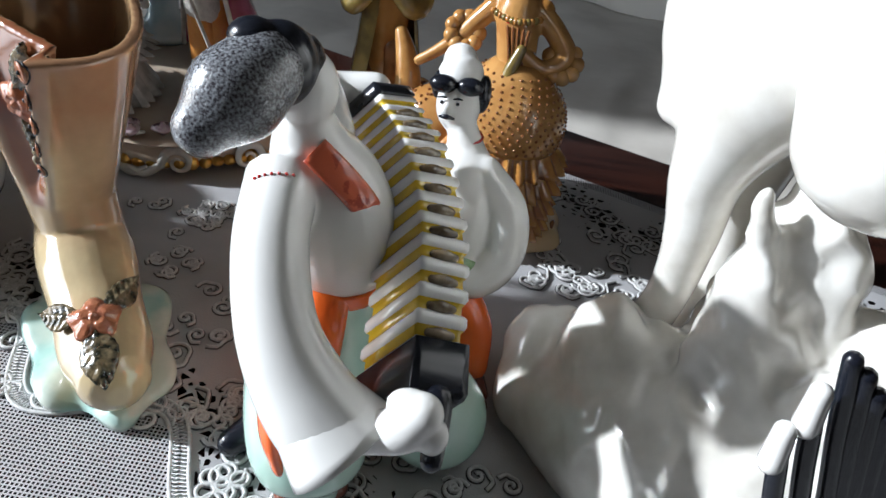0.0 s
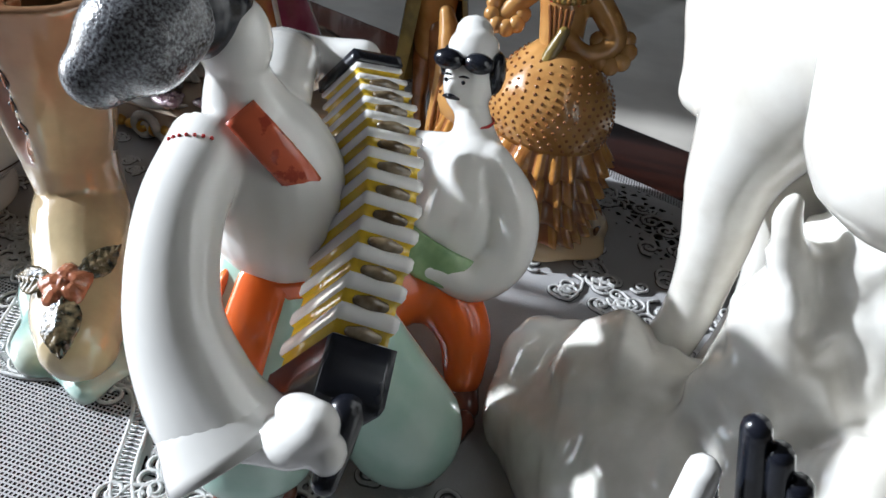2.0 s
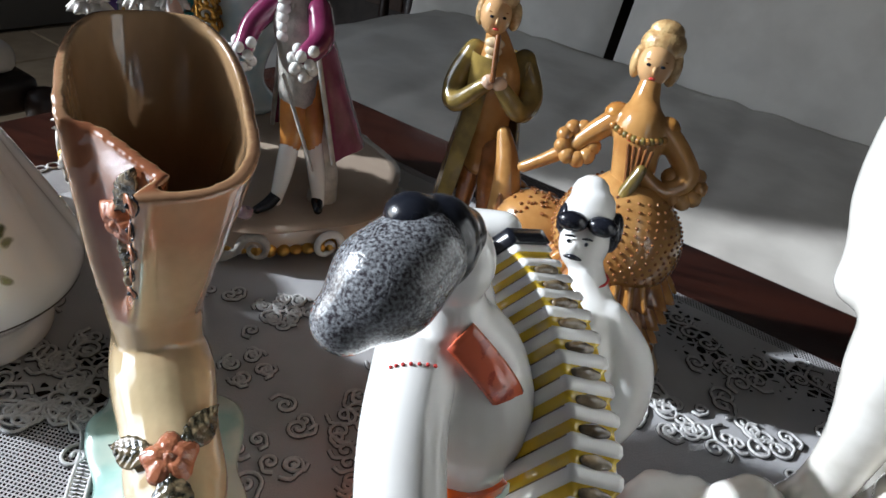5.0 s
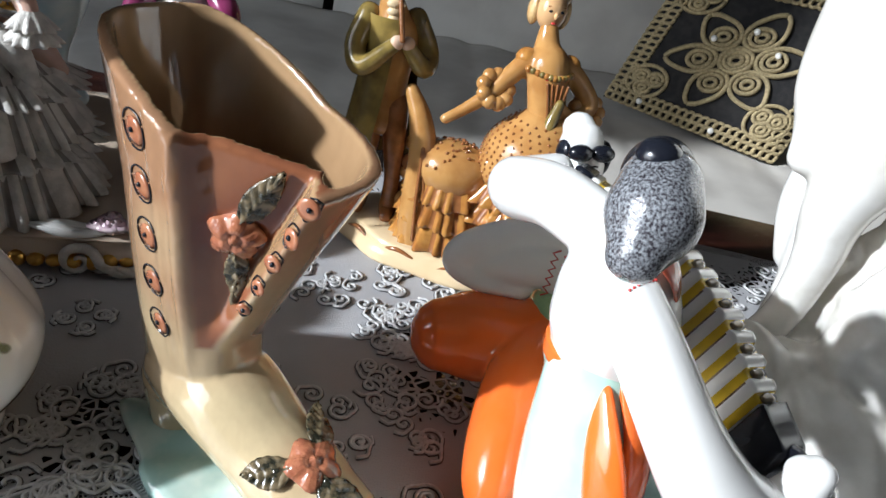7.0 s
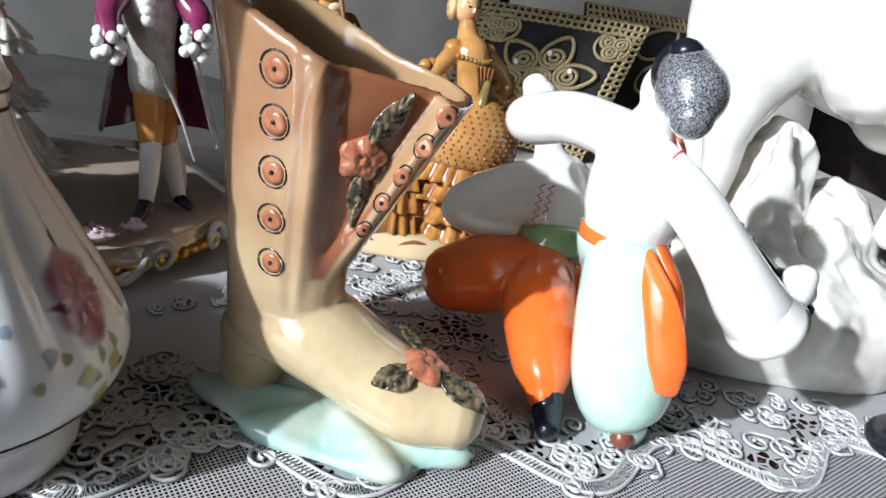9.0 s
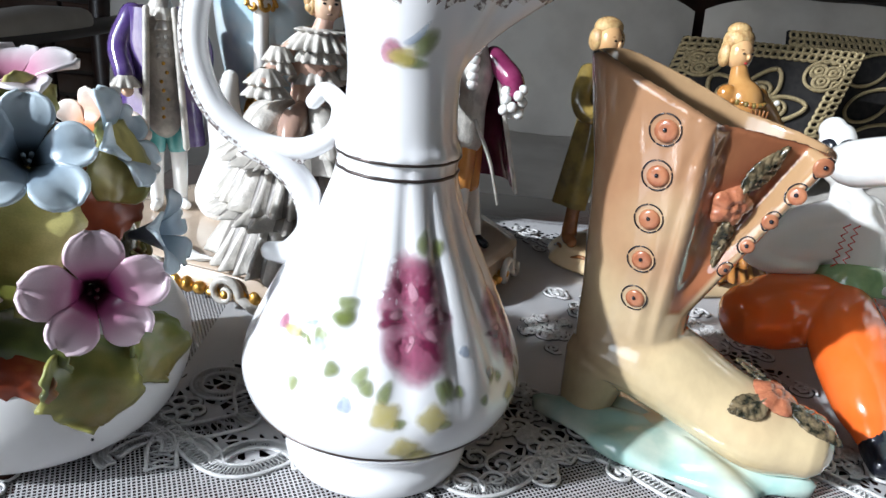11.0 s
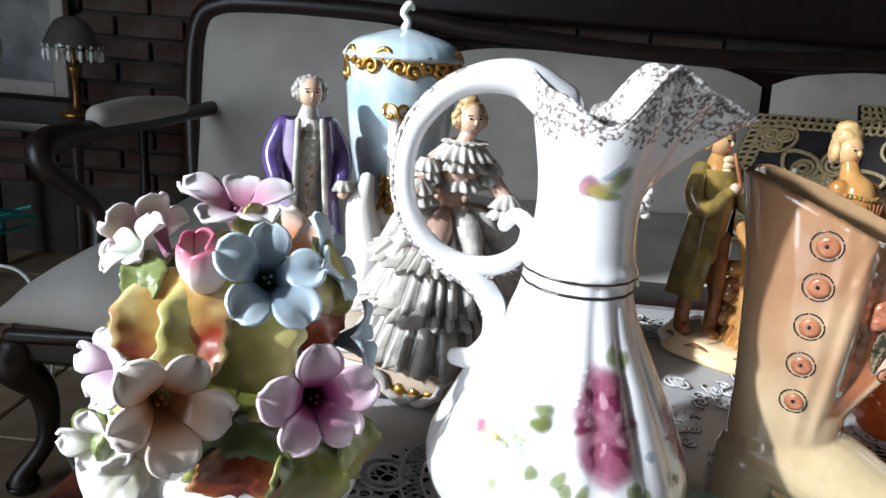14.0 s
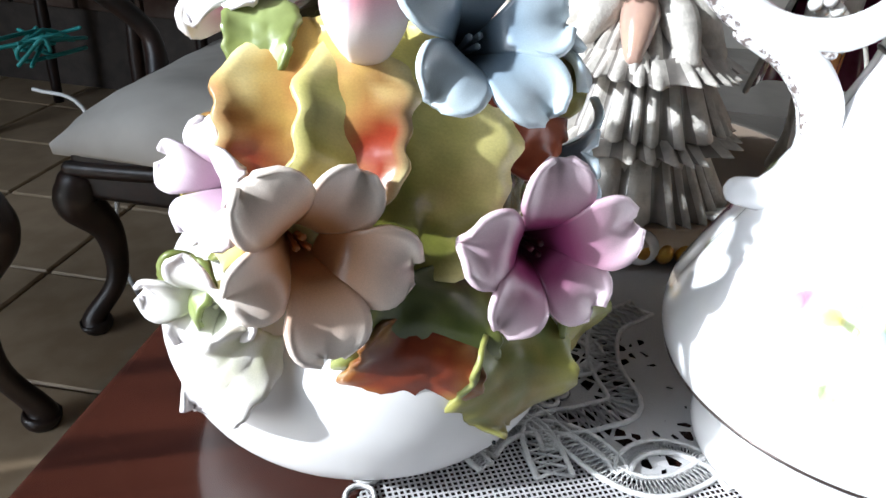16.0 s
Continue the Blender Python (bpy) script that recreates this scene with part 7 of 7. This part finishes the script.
        part("leaf", bm, PETAL, flower_root)

    WH, PK, DP = (0.78, 0.74, 0.74), (0.46, 0.17, 0.29), (0.16, 0.02, 0.07)
    BL, DB = (0.62, 0.72, 0.78), (0.10, 0.15, 0.21)
    PEA, PEO = (0.84, 0.74, 0.65), (0.62, 0.22, 0.07)
    YG, OG, GR, RU = (0.70, 0.62, 0.22), (0.28, 0.22, 0.06), (0.15, 0.18, 0.045), (0.26, 0.05, 0.016)
    flower_root = b
    flower_root = part_root("blossom", b, V(-0.367, 0.116, 0.108))
    flower((-0.361, 0.114, 0.114), (0.12, -0.95, 0.18), 0.032, (0.76, 0.60, 0.66), (0.34, 0.06, 0.18), 0.35, 0.5, 5, (0.1, 0.02, 0.03))
    flower_root = part_root("blossom", b, V(-0.444, 0.126, 0.112))
    flower((-0.438, 0.115, 0.121), (0.22, -0.90, 0.12), 0.031, PEA, (0.66, 0.33, 0.15), 0.95, 0.5, 5, (0.62, 0.25, 0.09))
    flower_root = part_root("blossom", b, V(-0.386, 0.134, 0.174))
    flower((-0.384, 0.130, 0.178), (0.12, -0.80, 0.50), 0.030, BL, (0.20, 0.27, 0.34), 0.15, 0.55, 5, (0.35, 0.42, 0.48))
    flower_root = part_root("blossom", b, V(-0.398, 0.185, 0.212))
    flower((-0.394, 0.178, 0.203), (0.0, -0.25, 1.0), 0.032, (0.80, 0.76, 0.77), (0.50, 0.22, 0.32), 0.2, 0.28, 5)
    flower_root = part_root("blossom", b, V(-0.411, 0.150, 0.180))
    rosebud((-0.415, 0.142, 0.180), (-0.12, -0.30, 0.9), 0.0155, (0.58, 0.14, 0.22), (0.76, 0.68, 0.66))
    flower_root = part_root("blossom", b, V(-0.464, 0.150, 0.12))
    flower((-0.456, 0.140, 0.130), (-0.8, -0.6, 0.2), 0.021, (0.78, 0.72, 0.76), (0.5, 0.36, 0.45), 0.5, 0.9, 5)
    flower_root = part_root("blossom", b, V(-0.350, 0.165, 0.165))
    flower((-0.350, 0.165, 0.173), (0.8, -0.4, 0.5), 0.028, BL, (0.25, 0.34, 0.42), 0.5, 0.6, 5)
    flower_root = part_root("blossom", b, V(-0.335, 0.160, 0.12))
    flower((-0.332, 0.160, 0.126), (0.9, -0.4, 0.15), 0.022, BL, (0.25, 0.34, 0.42), 0.1, 0.7, 5)
    flower_root = part_root("blossom", b, V(-0.46, 0.19, 0.18))
    flower((-0.444, 0.176, 0.182), (-0.7, -0.25, 0.7), 0.023, WH, (0.55, 0.6, 0.5), 0.9, 0.5, 5)
    flower_root = part_root("blossom", b, V(-0.463, 0.13, 0.085))
    flower((-0.465, 0.135, 0.090), (-0.55, -0.8, -0.1), 0.024, WH, (0.6, 0.62, 0.5), 0.4, 0.4, 5)
    flower_root = part_root("blossom", b, V(-0.445, 0.24, 0.15))
    flower((-0.44, 0.24, 0.168), (-0.5, 0.8, 0.4), 0.03, WH, PK, 0.4, 0.5, 5)
    flower_root = part_root("blossom", b, V(-0.36, 0.24, 0.15))
    flower((-0.36, 0.24, 0.158), (0.5, 0.8, 0.4), 0.03, PEA, PEO, 0.4, 0.5, 5)
    flower_root = b
    up = V(0, 0, 1)
    leaf((-0.408, 0.118, 0.104), (0.05, -1, 0.35), up + V(0.1, 0, 0), 0.084, 0.039, (0.16, 0.17, 0.03), (0.72, 0.64, 0.20), (0.72, 0.66, 0.30), 0.12)
    leaf((-0.428, 0.124, 0.126), (-0.2, -1, 0.35), up + V(-0.15, 0, 0), 0.060, 0.031, (0.24, 0.03, 0.01), (0.58, 0.40, 0.12), (0.74, 0.66, 0.34), 0.22)
    leaf((-0.404, 0.114, 0.108), (0.05, -1, 0.15), V(0.15, 0, -1), 0.050, 0.028, (0.06, 0.08, 0.02), GR, (0.26, 0.28, 0.08), 0.3)
    leaf((-0.402, 0.112, 0.094), (0.0, -1, 0.3), V(0.0, -0.3, -1), 0.040, 0.024, (0.13, 0.02, 0.008), RU, (0.34, 0.24, 0.06), 0.35)
    leaf((-0.372, 0.112, 0.088), (0.25, -1, 0.3), V(0.25, -0.25, -1), 0.048, 0.024, GR, (0.24, 0.18, 0.04), (0.36, 0.36, 0.10), 0.35)
    leaf((-0.345, 0.125, 0.09), (0.6, -0.9, 0.3), V(0.45, 0, -0.8), 0.042, 0.018, GR, OG, GR, 0.3)
    leaf((-0.450, 0.118, 0.088), (-0.3, -1, 0.2), V(-0.6, -0.3, -0.6), 0.044, 0.014, (0.5, 0.5, 0.34), WH, WH, 0.3)
    leaf((-0.368, 0.138, 0.135), (0.3, -1, 0.3), V(0.5, 0, 0.6), 0.045, 0.020, RU, (0.28, 0.07, 0.03), RU, 0.2)
    leaf((-0.350, 0.145, 0.15), (0.6, -0.8, 0.3), V(0.35, 0, 0.8), 0.045, 0.018, OG, YG, GR, 0.2)
    leaf((-0.395, 0.150, 0.190), (0.1, -0.8, 0.6), V(0.35, -0.2, 0.6), 0.032, 0.013, GR, YG, YG, 0.2)
    leaf((-0.444, 0.146, 0.163), (-0.4, -0.8, 0.4), V(-0.2, 0, 0.8), 0.028, 0.012, GR, (0.3, 0.36, 0.14), GR, 0.2)
    leaf((-0.470, 0.140, 0.105), (-0.7, -0.8, 0.2), V(-0.2, 0, -0.8), 0.030, 0.012, GR, (0.3, 0.36, 0.14), GR, 0.2)
    leaf((-0.412, 0.114, 0.104), (0.1, -1, 0.3), V(0.3, -0.1, 0.7), 0.024, 0.007, (0.5, 0.55, 0.3), (0.7, 0.72, 0.55), WH, 0.1)
    rnd = random.Random(4)
    for k in range(26):
        a = rnd.uniform(0, 6.28)
        n = V(math.cos(a), math.sin(a), rnd.uniform(-0.1, 0.8))
        leaf(FC + V(n.x * 0.056, n.y * 0.056, 0.085 + 0.06 * n.z), n, V(rnd.uniform(-1, 1), rnd.uniform(-1, 1), rnd.uniform(-0.6, 1)), rnd.uniform(0.03, 0.045), rnd.uniform(0.013, 0.02), rnd.choice((GR, RU, OG)), rnd.choice((OG, YG, GR)), GR, 0.3)


def part_root(name, parent, at):
    """A blossom: an empty under the bowl that holds its petals."""
    ob = new(name)
    ob.parent, ob.location = parent, Vector(at) - origin_of(parent)
    ob.empty_display_size = 0.01
    return ob


build_flower_bowl()

# ---------------------------------------------------------------- bricks and floor tiles


def build_pieces():
    wall, floor = bpy.data.objects["wall_north"], bpy.data.objects["floor"]

    def piece_mesh(name, size, material, seed):
        bm = bmesh.new()
        box(bm, (0, 0, 0), size, bevel=0)
        bmesh.ops.bevel(bm, geom=bm.edges[:], offset=0.004, segments=1, affect="EDGES")
        for w in bm.verts:
            w.co += 0.002 * noise.noise_vector(w.co * 20 + V(seed, 0, 0))
        me = bpy.data.meshes.new(name)
        bm.to_mesh(me)
        bm.free()
        me.materials.append(material)
        return me

    bricks = [piece_mesh("brick", (0.235, 0.03, 0.066), BRICK, s) for s in range(4)]
    rnd = random.Random(2)
    for row in range(16):
        for col in range(13):
            a = -2.62 + (col + 0.5 * (row % 2)) * 0.25
            z = -0.28 + row * 0.08
            if a > 0.45 or (a > -0.62 and z > 0.36 and row > 9):
                continue
            ob = new("brick", bricks[rnd.randrange(4)])
            ob.parent = wall
            ob.matrix_local = Matrix.Translation(world_at(a, B1 - 0.006 - rnd.uniform(0, 0.006), z) - wall.location) @ Matrix.Rotation(RZ, 4, "Z")
    tiles = piece_mesh("tile", (0.325, 0.325, 0.012), TILE, 9)
    for i in range(9):
        for k in range(10):
            a, b = -2.5 + i * 0.33, -0.9 + k * 0.33
            ob = new("tile", tiles)
            ob.parent = floor
            ob.matrix_local = Matrix.Translation(world_at(a, b, FLOOR - 0.006) - floor.location) @ Matrix.Rotation(RZ, 4, "Z")


build_pieces()
